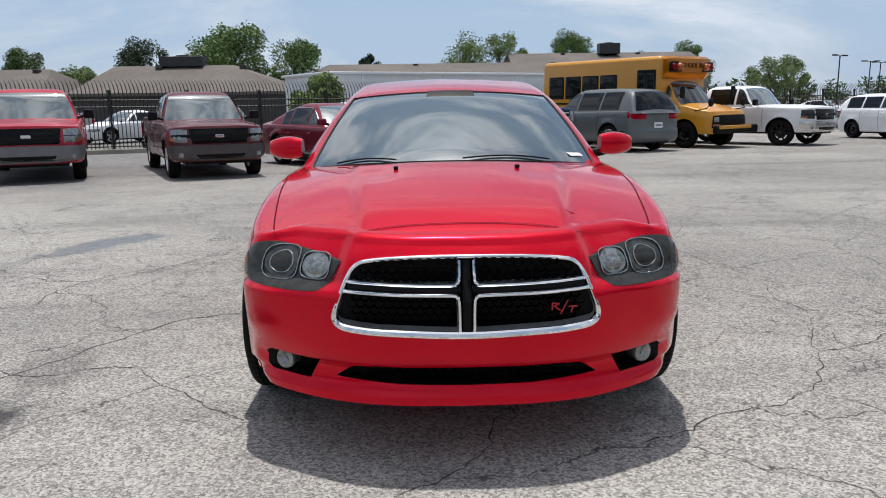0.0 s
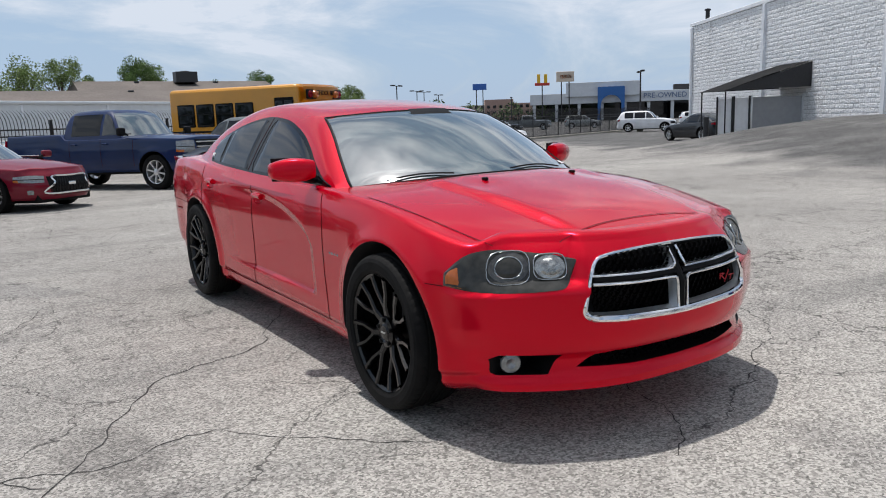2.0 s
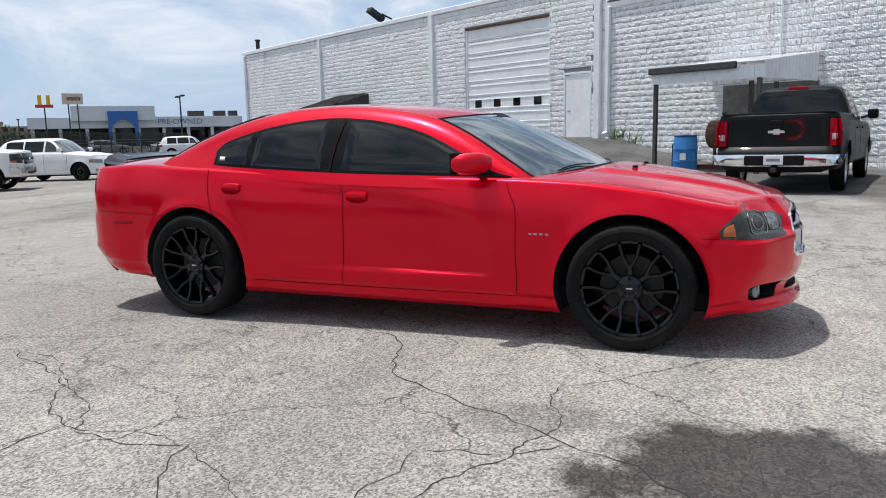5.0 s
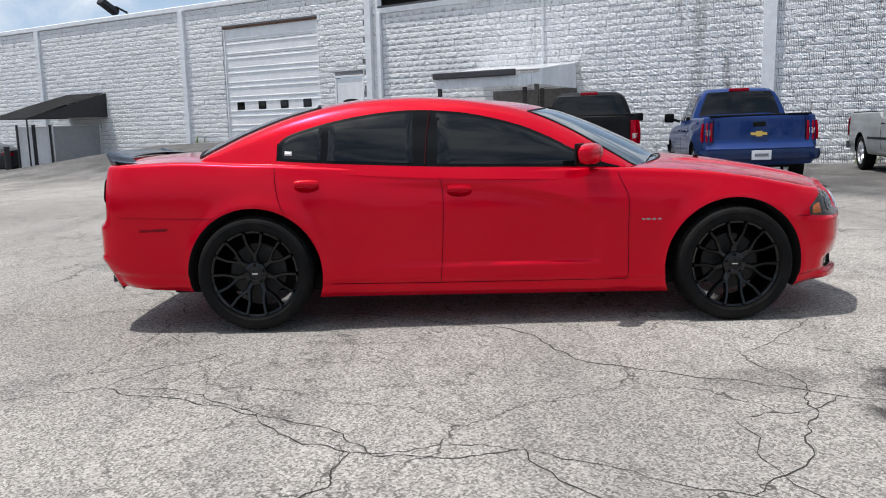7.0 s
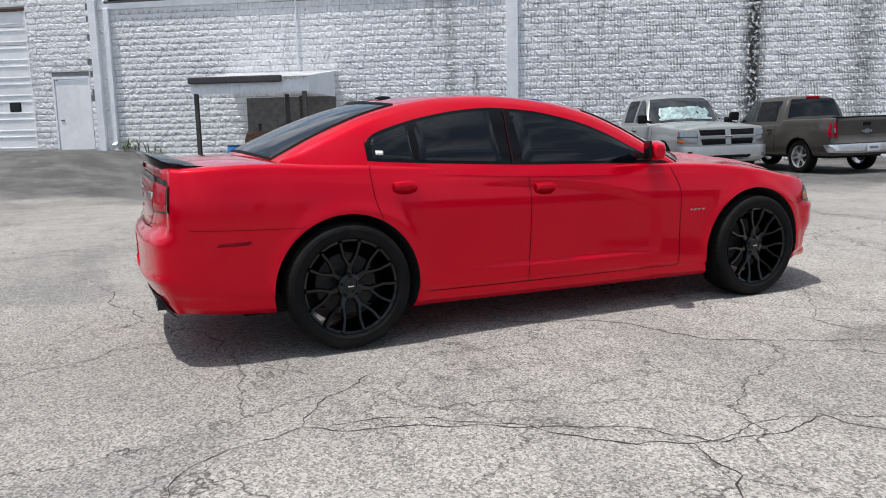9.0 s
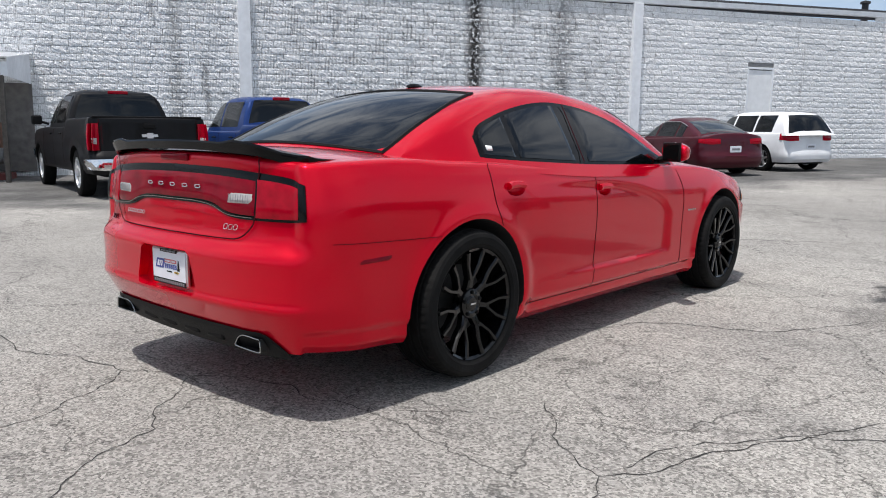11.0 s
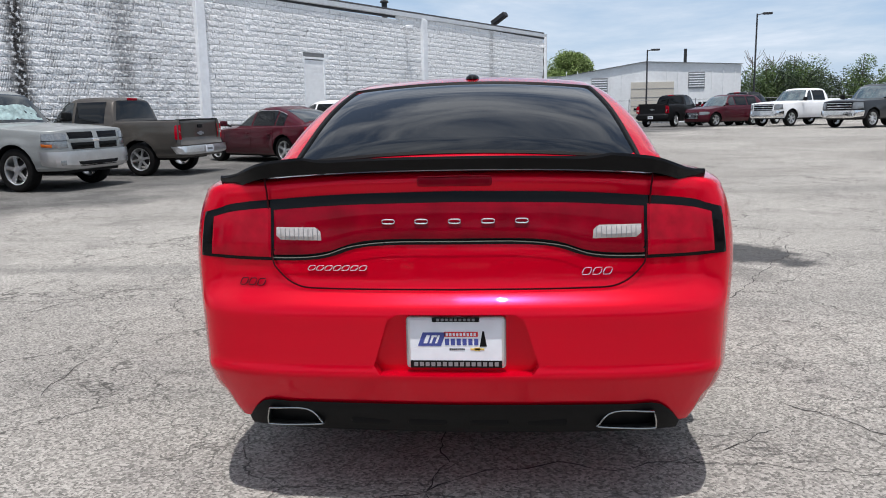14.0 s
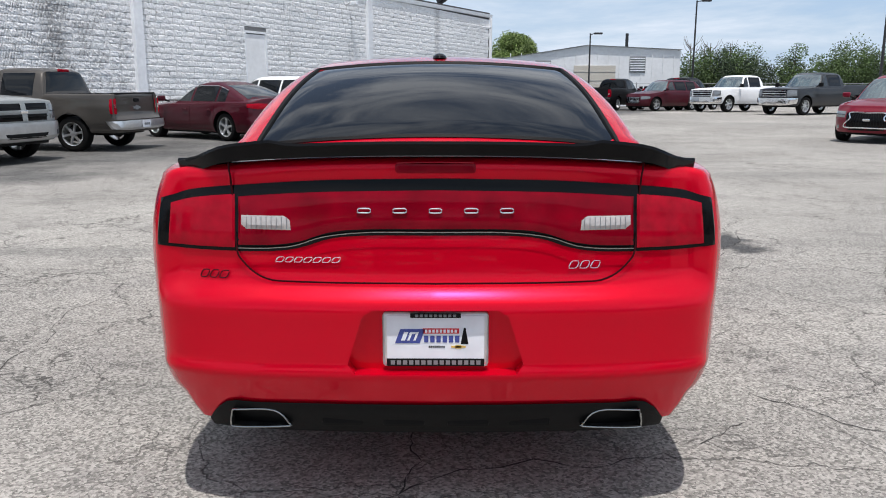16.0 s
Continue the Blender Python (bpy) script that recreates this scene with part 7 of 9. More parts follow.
    # front
    f_end, r_end = sh.s_side(yf + (0.36 if pick else 0.5)), sh.s_side(yr - (0.24 if pick else 0.45))
    F, R = (lambda x: min(sh.s_front(x), f_end)), (lambda x: max(sh.s_rear(x), r_end))
    nz = k["nose"]
    fl = front and fine
    if front:
        g0, g1 = (0.68 if pick else 0.45) * nz, (0.96 if pick else 0.84) * nz
        gw = w * (0.62 if pick else 0.55)
        for sx in (-1, 1):
            gp = part("grille", sh.panel([(F(gw), g1), (F(gw * 0.5), g1), (0, g1)], [(F(gw * 0.9), g0), (F(gw * 0.5), g0), (0, g0)], 10, 4, 0.008, sx), BLACK_GLOSS, v)
            if grille == "bars":
                n = 3 if pick else 5
                for i in range(n):
                    z = g0 + (g1 - g0) * (i + 0.5) / n
                    part("grille_bar", sh.line_on([(F(gw * 0.97), z), (F(gw * 0.5), z), (0, z)], 0.028 if pick else 0.014, 0.010, sx), (CHROME if chrome else BLACK_TRIM), gp)
            elif grille == "centre":
                part("grille_bar", sh.line_on([(F(w * 0.93), (g0 + g1) / 2), (F(gw * 0.5), (g0 + g1) / 2), (0, (g0 + g1) / 2)], 0.07, 0.012, sx), (CHROME if chrome else BLACK_TRIM), gp)
            elif grille == "cross":
                part("grille_bar", sh.line_on([(F(gw), (g0 + g1) / 2), (0, (g0 + g1) / 2)], 0.07, 0.012, sx), colour, gp)
                part("grille_bar", sh.line_on([(F(0.02), g1), (F(0.02), g0)], 0.08, 0.014, sx), colour, gp)
                for z in (g0 + (g1 - g0) * 0.25, g0 + (g1 - g0) * 0.75):
                    part("grille_bar", sh.line_on([(F(gw * 0.95), z), (F(0.06), z)], 0.012, 0.010, sx), BLACK_TRIM, gp)
            elif grille == "spindle":
                for i in range(7):
                    x = gw * (0.08 + 0.13 * i)
                    part("grille_bar", sh.line_on([(F(x * 0.8), g1 - 0.02), (F(x * 0.92), (g0 + g1) / 2), (F(x), g0 + 0.01)], 0.014, 0.010, sx), BLACK_TRIM, gp)
                part("grille_frame", sh.line_on([(0, g1), (F(gw * 0.8), g1), (F(gw * 0.75), (g0 + g1) / 2 + 0.03), (F(gw * 1.05), g0), (0, g0 - 0.02)], 0.03, 0.012, sx), CHROME, gp, "chrome grille surround")
            lx0, lx1 = gw * 1.05, w - 0.03
            lz0, lz1 = (0.71 * nz, 0.94 * nz) if pick else (0.70 * nz, 0.86 * nz)
            hl = part("headlight", sh.panel([(F(lx0), lz1), (F((lx0 + lx1) / 2), lz1 + 0.015), (F(lx1), lz1)], [(F(lx0), lz0), (F((lx0 + lx1) / 2), lz0), (F(lx1), lz0 + 0.03)], 10, 4, 0.010, sx), lamp or LAMP_GLASS, v)
            if fl:
                part("lamp_divider", sh.line_on([(F(lx0), (lz0 + lz1) / 2), (F(lx1), (lz0 + lz1) / 2 + 0.01)], 0.014, 0.012, sx), BLACK_TRIM, hl)
                part("amber_marker", sh.panel([(F(lx1 - 0.07), lz0 + 0.07), (F(lx1), lz0 + 0.08)], [(F(lx1 - 0.07), lz0 + 0.01), (F(lx1), lz0 + 0.03)], 4, 2, 0.014, sx), LAMP_AMBER, hl)
            bmat = bumper or (CHROME if (chrome and pick) else colour if not pick else BLACK_TRIM)
            b0, b1 = zb + 0.02, (0.655 if pick else 0.40) * nz
            if pick:
                part("bumper", sh.panel([(F(w - 0.02), b1), (F(w * 0.5), b1), (0, b1)], [(F(w - 0.03), b0 + 0.08), (F(w * 0.5), b0), (0, b0)], 16, 5, 0.05, sx), bmat, v)
            if fl:
                part("lower_intake", sh.panel([(F(w * 0.5), b0 + 0.13), (0, b0 + 0.13)], [(F(w * 0.45), b0 + 0.04), (0, b0 + 0.04)], 6, 2, 0.056 if pick else 0.006, sx), BLACK_SATIN, v)
                part("fog_lamp", sh.panel([(F(w * 0.74), b0 + 0.16), (F(w * 0.82), b0 + 0.16)], [(F(w * 0.74), b0 + 0.08), (F(w * 0.82), b0 + 0.08)], 3, 2, 0.06 if pick else 0.01, sx), LAMP_GLASS, v)
        part("emblem", box_bm(0.17, 0.02, 0.06, (0, sh.skin(0, (g0 + g1) / 2).y - 0.012, (g0 + g1) / 2), 0.012), CHROME, v, "plain emblem")
    # rear
    if rear:
        for sx in (-1, 1):
            if pick:
                tl = part("tail_lamp", sh.panel([(R(w - 0.17), k["deck"] - 0.10), (R(w - 0.03), k["deck"] - 0.10), (sh.s_side(yr - 0.16), k["deck"] - 0.12)], [(R(w - 0.17), zb + 0.40), (R(w - 0.03), zb + 0.40), (sh.s_side(yr - 0.16), zb + 0.42)], 24, 5, 0.026, sx), LAMP_RED, v)
                part("reverse_lamp", sh.panel([(R(w - 0.13), zb + 0.60), (R(w - 0.04), zb + 0.60)], [(R(w - 0.13), zb + 0.50), (R(w - 0.07), zb + 0.50)], 4, 3, 0.034, sx), LAMP_WHITE, tl)
                part("tailgate_gap", sh.line_on([(R(w - 0.185), k["deck"] - 0.03), (R(w - 0.185), zb + 0.36)], 0.012, 0.002, sx), SEAM, v)
                part("rear_bumper", sh.panel([(R(w - 0.01), zb + 0.25), (R(w * 0.6), zb + 0.26), (R(0), zb + 0.26)], [(R(w - 0.02), zb + 0.09), (R(w * 0.6), zb + 0.06), (R(0), zb + 0.06)], 24, 4, 0.08, sx), bumper or (CHROME if chrome else BLACK_TRIM), v)
            else:
                z1 = k["deck"] - (0.14 if kind == "sedan" else 0.03)
                lh = 0.12 if kind == "sedan" else 0.2
                part("tail_lamp", sh.panel([(R(w * 0.45), z1), (R(w * 0.75), z1 + 0.01), (sh.s_side(yr - 0.30), z1)], [(R(w * 0.45), z1 - lh), (R(w * 0.75), z1 - lh - 0.01), (sh.s_side(yr - 0.30), z1 - lh + 0.03)], 12, 4, 0.010, sx), LAMP_RED, v)
        pl = part("number_plate", box_bm(0.31, 0.014, 0.155, (0, sh.skin(R(0), zb + (0.17 if pick else 0.45)).y + (0.112 if pick else 0.012), zb + (0.17 if pick else 0.45)), 0.004), PLATE_WHITE, v)
        part("plate_bar", box_bm(0.22, 0.004, 0.05, (0, sh.skin(R(0), zb + (0.17 if pick else 0.45)).y + (0.121 if pick else 0.022), zb + (0.17 if pick else 0.45))), GREY_MARK, pl)
        if pick:
            part("gate_handle", box_bm(0.2, 0.03, 0.08, (0, sh.skin(R(0), k["deck"] - 0.14).y + 0.004, k["deck"] - 0.14), 0.012), BLACK_TRIM, v)
            ey = sh.skin(R(0), k["deck"] - 0.30).y
            em = prism([(-0.13, -0.022), (-0.05, -0.022), (-0.05, -0.045), (0.05, -0.045), (0.05, -0.022), (0.13, -0.022), (0.14, 0.022), (0.05, 0.022), (0.05, 0.045), (-0.05, 0.045), (-0.05, 0.022), (-0.12, 0.022)], (ey - 0.01, ey + 0.018), "y")
            bmesh.ops.translate(em, vec=(0, 0, k["deck"] - 0.30), verts=em.verts)
            part("emblem", em, badge or (ALLOY if chrome else GREY_MARK), v, "plain emblem")
            if chrome:
                part("step_pad", box_bm(0.95, 0.10, 0.17, (0, sh.skin(R(0), zb + 0.17).y + 0.062, zb + 0.16), 0.02), BLACK_TRIM, v, "black step pad round the plate")
                part("tow_hitch", box_bm(0.10, 0.16, 0.09, (0, sh.skin(R(0), zb + 0.17).y + 0.04, zb + 0.0), 0.02), METAL_DARK, v)
            part("stop_lamp", box_bm(0.36, 0.03, 0.06, (0, cab_end - 0.12, rf - 0.06), 0.012), LAMP_RED, v)
            part("bed_rail", box_bm(2 * w - 0.2, 0.05, 0.035, (0, yr - 0.155, k["deck"] + 0.008), 0.01), BLACK_TRIM, v)
    part("underbody", box_bm(2 * w * 0.7, yr - yf - 0.5, 0.16, (0, 0, zb + 0.02), 0.02), BLACK_SATIN, v)
    rr = 0.66 if pick else 0.68
    for y in (ya, yb_):
        for sx in (-1, 1):
            wheel(v, "wheel", (sx * (w - 0.135), y, k["r"]), sx, k["r"], 0.24, k["r"] * rr, wheels, rim or ALLOY)
    return v


def park(v, x, y, fx, fy, ref="front", size=1.0):
    """Sets a vehicle down: (x, y) is the middle of its front or rear axle, (fx, fy) the way it faces."""
    n = math.hypot(fx, fy)
    fx, fy = fx / n, fy / n
    kind = v["kind_of"]
    half = KINDS[kind]["wb"] / 2 * size
    s = -1 if ref == "front" else 1
    cx, cy = x + fx * half * s, y + fy * half * s
    a, b = ground_z(cx + fx * half, cy + fy * half), ground_z(cx - fx * half, cy - fy * half)
    l, r = ground_z(cx - fy * 0.8, cy + fx * 0.8), ground_z(cx + fy * 0.8, cy - fx * 0.8)
    back = Vector((-2 * half * fx, -2 * half * fy, b - a)).normalized()
    side = Vector((fy * -1.6, fx * 1.6, l - r)).normalized()
    up = back.cross(-side).normalized()
    if up.z < 0:
        up = -up
    xaxis = back.cross(up).normalized()
    m = Matrix((xaxis, back, up)).transposed().to_4x4()
    v.matrix_world = Matrix.Translation((cx, cy, (a + b) / 2)) @ m @ Matrix.Scale(size, 4)
    del v["kind_of"]
    return v


def put(kind, x, y, fx, fy, ref, name, label, category, colour, size=1.0, **o):
    v = vehicle(kind, name, label, category, colour, **o)
    v["kind_of"] = kind
    return park(v, x, y, fx, fy, ref, size)


NX, NY = 0.8695, -0.4939
put("extended", -7.9, 9.9, 0.40, -0.917, "front", "pickup_truck", "faded red pickup truck with grey bumper facing the fence gap", "pickup truck", P_PICKRED, grille="bars", chrome=False, bumper=mat("grey_bumper", (0.16, 0.16, 0.165), 0.5, 0.3, vary=0.1), wheels="five", size=0.98)
put("extended", -4.52, 10.4, 0.43, -0.903, "front", "pickup_truck", "dull maroon older pickup truck beside the iron fence", "pickup truck", P_FADED, grille="centre", chrome=False, bumper=mat("dark_bumper", (0.07, 0.06, 0.06), 0.5, 0.3, vary=0.15), wheels="five", size=0.93)
put("sedan", -1.33, 12.05, 0.64, -0.77, "front", "sedan_car", "dark red sedan with chrome spindle grille and silver wheels", "car", P_WINE, grille="spindle", wheels="ten")
put("crew", 2.45, 15.58, 0.573, -0.819, "front", "pickup_truck", "navy blue crew-cab pickup with chrome grille and bumper", "pickup truck", P_NAVY, grille="bars", wheels="eight", size=1.06)
put("suv", 5.85, 17.4, -0.5, 0.87, "rear", "suv_car", "grey older SUV with red tail lamps", "SUV", P_GREY, wheels="five", grille="bars", size=1.04)
put("crew", 11.6, 19.4, 0.6, -0.8, "front", "pickup_truck", "white heavy-duty crew-cab pickup with black grille", "pickup truck", P_WHITE, grille="centre", chrome=False, wheels="eight", rim=STEEL_DARK, lamp=LAMP_DARK, bumper=mat("chrome_dull", (0.6, 0.6, 0.6), 0.2, 1.0))
put("wagon", 17.3, 21.4, 0.24, -0.97, "front", "wagon_car", "white retro wagon with black wheels near the fence", "car", P_WHITE, wheels="plain", rim=BLACK_RIM, size=1.0)
put("suv", 54.0, 45.0, 0.64, -0.77, "front", "suv_car", "white SUV by the far fence", "SUV", P_WHITE, wheels="five", fine=False, size=1.12)
put("sedan", 31.2, 21.6, 0.25, 0.97, "rear", "sedan_car", "dark grey sedan parked by the corner screen", "car", P_DARK, wheels="five", fine=False)
put("crew", 11.42, -2.9, 0.978, -0.21, "rear", "pickup_truck", "black pickup truck with chrome rear bumper backed out from the wall", "pickup truck", P_BLACK, wheels="eight", size=1.09)
put("compact", 9.96, -5.86, 0.985, -0.17, "rear", "pickup_truck", "bright blue pickup truck nose-in to the white wall", "pickup truck", P_BLUE, wheels="five", chrome=False, badge=GOLD_MARK, bumper=P_NAVY, size=1.13)
put("extended", 8.89, -9.92, -0.972, 0.237, "front", "pickup_truck", "silver older pickup with a foil sunshade behind the windscreen", "pickup truck", P_SILVER, grille="cross", chrome=False, wheels="five", shade=True, trim=BLACK_TRIM, bumper=mat("silver_bumper", (0.5, 0.5, 0.5), 0.3, 0.7, vary=0.1), size=1.08)
put("compact", 8.12, -13.15, 0.985, -0.17, "rear", "pickup_truck", "brown-grey pickup truck with a silver rear bumper", "pickup truck", P_BROWNGREY, wheels="six", chrome=False, bumper=ALLOY, size=1.04)
put("sedan", 5.28, -16.33, 0.827, -0.562, "rear", "sedan_car", "dark maroon sedan with chrome window line by the white wall", "car", P_MAROON, wheels="five", size=1.07)
put("suv", 4.3, -19.6, NX, NY, "rear", "suv_car", "white car with a roof rack by the wall", "SUV", P_WHITE, wheels="five", fine=False)
lifted = put("regular", -1.0, -33.3, 0.98, -0.17, "front", "pickup_truck", "white lifted single-cab pickup with black bull bar", "pickup truck", P_WHITE, wheels="eight", rim=BLACK_RIM, chrome=False)
guard = new("bull_bar")
guard.parent = lifted
for sx in (-1, 1):
    part("upright", tube([(sx * 0.42, -2.62, 0.45), (sx * 0.42, -2.86, 0.6), (sx * 0.42, -2.84, 1.15), (sx * 0.40, -2.72, 1.28)], 0.035), METAL_DARK, guard)
    part("lamp_hoop", tube([(sx * 0.42, -2.84, 1.12), (sx * 0.9, -2.72, 1.1), (sx * 0.97, -2.6, 0.9), (sx * 0.9, -2.72, 0.66), (sx * 0.42, -2.86, 0.64)], 0.03), METAL_DARK, guard)
    for yc in (-1.725, 1.725):
        part("wheel_flare", tube([(sx * 1.0, yc + 0.5 * math.cos(a), 0.43 + 0.5 * math.sin(a)) for a in np.linspace(0.05, 3.09, 11)], 0.045, False, 6), BLACK_TRIM, lifted)
for z in (0.62, 0.86, 1.1, 1.26):
    part("cross_bar", tube([(-0.42, -2.85 if z < 1.2 else -2.74, z), (0.42, -2.85 if z < 1.2 else -2.74, z)], 0.032), METAL_DARK, guard)
put("extended", -10.3, -46.0, -0.6, -0.8, "rear", "pickup_truck", "black pickup in the far row", "pickup truck", P_BLACK, wheels="six", fine=False, chrome=False, size=1.12)
put("suv", -12.6, -44.4, 0.85, 0.53, "front", "suv_car", "maroon SUV in the far row", "SUV", P_MAROON, wheels="five", fine=False, size=1.12)
put("crew", -14.6, -46.5, -0.75, -0.66, "rear", "pickup_truck", "black crew-cab pickup in the far row", "pickup truck", P_BLACK, wheels="six", fine=False, chrome=False, size=1.12)
put("crew", -15.9, -41.2, 0.85, 0.53, "front", "pickup_truck", "white crew-cab pickup in the far row", "pickup truck", P_WHITE, wheels="six", fine=False, size=1.12)
put("crew", -17.6, -35.2, 0.86, 0.51, "front", "pickup_truck", "dark grey crew-cab pickup in the far row", "pickup truck", P_DARK, wheels="eight", fine=False, size=1.12)
put("suv", -11.3, -15.3, 0.72, 0.69, "front", "suv_car", "maroon compact SUV facing across the lot", "SUV", P_WINE, wheels="five", grille="spindle")


# ---- school bus ----
BUS_YELLOW = mat("bus_yellow", (0.62, 0.27, 0.008), 0.4, 0, 0.6, vary=0.05, scale=20, second=(0.56, 0.25, 0.01), second_scale=1.0)


def words(text, size, m, parent, matrix, name="lettering", depth=0.006):
    """Raised lettering in the built-in font, as a mesh."""
    cu = bpy.data.curves.new(name, "FONT")
    cu.body, cu.size, cu.extrude, cu.align_x, cu.align_y = text, size, depth, "CENTER", "CENTER"
    tmp = new(name, cu)
    deps = bpy.context.evaluated_depsgraph_get()
    deps.update()
    me = bpy.data.meshes.new_from_object(tmp.evaluated_get(deps))
    bpy.data.objects.remove(tmp)
    me.materials.append(m)
    o = new(name, me)
    o.parent = parent
    o.matrix_local = matrix
    return o


def school_bus():
    b = thing("school_bus", "short yellow school bus with van front and black bumper", "bus")
    # nose towards -y; origin on the ground under the front axle
    w = 1.1
    body = box_bm(2 * w, 5.1, 1.95, (0, 3.35, 1.72), 0.16, 4)
    part("body", body, BUS_YELLOW, b)
    cap = quads([[(x, 0.82 - 0.14 * (1 - (x / w) ** 4) - dy, z) for x in np.linspace(-w + 0.05, w - 0.05, 15)] for dy, z in ((0.0, 2.02), (0.16, 2.2), (0.2, 2.42), (0.16, 2.6), (0.0, 2.68))])
    bmesh.ops.solidify(cap, geom=cap.faces[:], thickness=-0.05)
    part("front_cap", cap, BUS_YELLOW, b)
    # cutaway van nose
    plan = [(0, -1.0), (0.45, -0.98), (0.72, -0.9), (0.86, -0.72), (0.94, -0.4), (0.97, 0.0), (0.98, 0.4), (0.98, 0.9), (0.9, 1.15), (0.5, 1.2), (0, 1.2)]
    sh = Shell(plan, [(-1.1, 1.02), (-0.8, 1.10), (-0.3, 1.20), (0.2, 1.30), (1.3, 1.32)], [(-1.1, 0.94), (-0.6, 1.05), (0.2, 1.22), (1.3, 1.26)], [(-1.1, 0.42), (1.3, 0.42)], [(0.4, 0.03), (0.6, 0.0), (0.9, 0.02), (1.05, 0.08), (1.3, 0.2)], [(0, 0.04), (0.15, 0.0), (0.6, 0.0), (1, 0.06)], [(0.4, 0), (1.4, 0)], 0.98, 0.05, 3.0)
    nose = part("hood", sh.mesh(60, 12, 12), [BUS_YELLOW], b)
    cuts = []
    for sx in (-1, 1):
        c = lathe([(0.55 * sx, 0.0001), (0.55 * sx, 0.46), (1.3 * sx, 0.46), (1.3 * sx, 0.0001)], 28)
        bmesh.ops.translate(c, vec=(0, 0, 0.39), verts=c.verts)
        cuts.append((c, BLACK_TRIM))
    carve(nose, cuts)
    cb = Cabin([(0.02, 1.22), (0.12, 1.28), (0.78, 1.95), (0.98, 2.05), (1.6, 2.06)], [(0, 0.86), (1.6, 0.94)], [(0, 1.24), (1.6, 1.26)], 0.16, 0.04, 0.2, 0.0, 1.2, -0.05)
    part("van_cab", cb.mesh(24, 6, 10), BUS_YELLOW, b)
    part("windscreen", cb.screen(0.14, 0.80, 0.07, 14, 8, 0.008, True), CAR_GLASS, b)
    F = sh.s_front
    for sx in (-1, 1):
        part("cab_window", cb.pane([(0.62, 1.68), (0.8, 1.84), (1.0, 1.88)], [(0.62, 1.32), (0.8, 1.32), (1.0, 1.32)], 8, 5, 0.008, sx), CAR_GLASS, b)
        g = part("grille", sh.panel([(F(0.78), 0.94), (F(0.4), 0.96), (0, 0.96)], [(F(0.8), 0.60), (F(0.4), 0.60), (0, 0.60)], 12, 4, 0.01, sx), BLACK_SATIN, b)
        for z in (0.68, 0.76, 0.84):
            part("grille_bar", sh.line_on([(F(0.6), z), (F(0.3), z), (0, z)], 0.03, 0.014, sx), BLACK_TRIM, g)
        part("headlight", sh.panel([(F(0.62), 0.90), (F(0.76), 0.90)], [(F(0.62), 0.76), (F(0.76), 0.76)], 4, 3, 0.016, sx), LAMP_GLASS, b)
        part("turn_lamp", sh.panel([(F(0.45), 0.70), (F(0.78), 0.70)], [(F(0.45), 0.62), (F(0.78), 0.62)], 6, 2, 0.016, sx), LAMP_AMBER, b)
        for x, m_ in ((0.86, LAMP_RED_DARK), (0.62, LAMP_AMBER)):
            lamp = part("warning_lamp", lathe([(0, 0.0001), (-0.05, 0.05), (-0.03, 0.095), (0.0, 0.11), (0.06, 0.12)], 18, "y"), m_, b)
            lamp.location = (sx * x, 0.44 + 0.05 * (x > 0.8), 2.36)
        part("lamp_board", box_bm(0.56, 0.05, 0.3, (sx * 0.75, 0.53, 2.36), 0.04), BLACK_SATIN, b)
        # windows and sash bars along the side
        for i in range(5):
            y = 2.05 + i * 0.78
            if sx < 0 and i == 0:
                continue
            wn = part("side_window", box_bm(0.05, 0.7, 0.74, (sx * w, y, 1.82), 0.04), BLACK_GLOSS, b)
            part("pane", box_bm(0.05, 0.62, 0.66, (sx * (w + 0.006), y, 1.82), 0.03), DARK_GLASS, wn)
            part("sash", box_bm(0.06, 0.64, 0.035, (sx * (w + 0.006), y, 1.86)), BLACK_TRIM, wn)
        for z in (1.30, 1.05):
            part("rub_rail", box_bm(0.03, 4.9, 0.06, (sx * (w + 0.008), 3.4, z), 0.01), BLACK_TRIM, b)
        m = new("door_mirror")
        m.parent = b
        part("mirror_head", box_bm(0.2, 0.06, 0.34, (sx * 1.22, -0.1, 1.62), 0.04), BLACK_TRIM, m)
        part("mirror_arm", tube([(sx * 0.92, 0.35, 1.5), (sx * 1.2, -0.06, 1.56)], 0.018), BLACK_TRIM, m)
        cm = part("crossover_mirror", lathe([(-0.06, 0.0001), (-0.05, 0.09), (0.0, 0.13), (0.02, 0.0001)], 18, "y"), BLACK_TRIM, b)
        cm.location = (sx * 0.78, -0.75, 1.32)
        part("mirror_stay", tube([(sx * 0.9, -0.3, 1.08), (sx * 0.92, -0.72, 1.15), (sx * 0.78, -0.75, 1.3)], 0.014), BLACK_TRIM, b)
        for y in (0.0, 3.9):
            wheel(b, "wheel", (sx * 0.86, y, 0.39), sx, 0.39, 0.24, 0.25, "plain", BLACK_RIM)
    door = part("entry_door", box_bm(0.06, 0.7, 1.75, (-w + 0.0, 1.32, 1.42), 0.02), BLACK_SATIN, b)
    part("pane", box_bm(0.06, 0.28, 1.3, (-w - 0.008, 1.15, 1.55), 0.02), DARK_GLASS, door)
    part("pane", box_bm(0.06, 0.28, 1.3, (-w - 0.008, 1.49, 1.55), 0.02), DARK_GLASS, door)
    part("front_bumper", box_bm(2.0, 0.16, 0.24, (0, -1.08, 0.55), 0.05), BLACK_TRIM, b)
    part("crossing_arm", box_bm(1.5, 0.05, 0.1, (-0.2, -1.2, 0.62), 0.02), BUS_YELLOW, b)
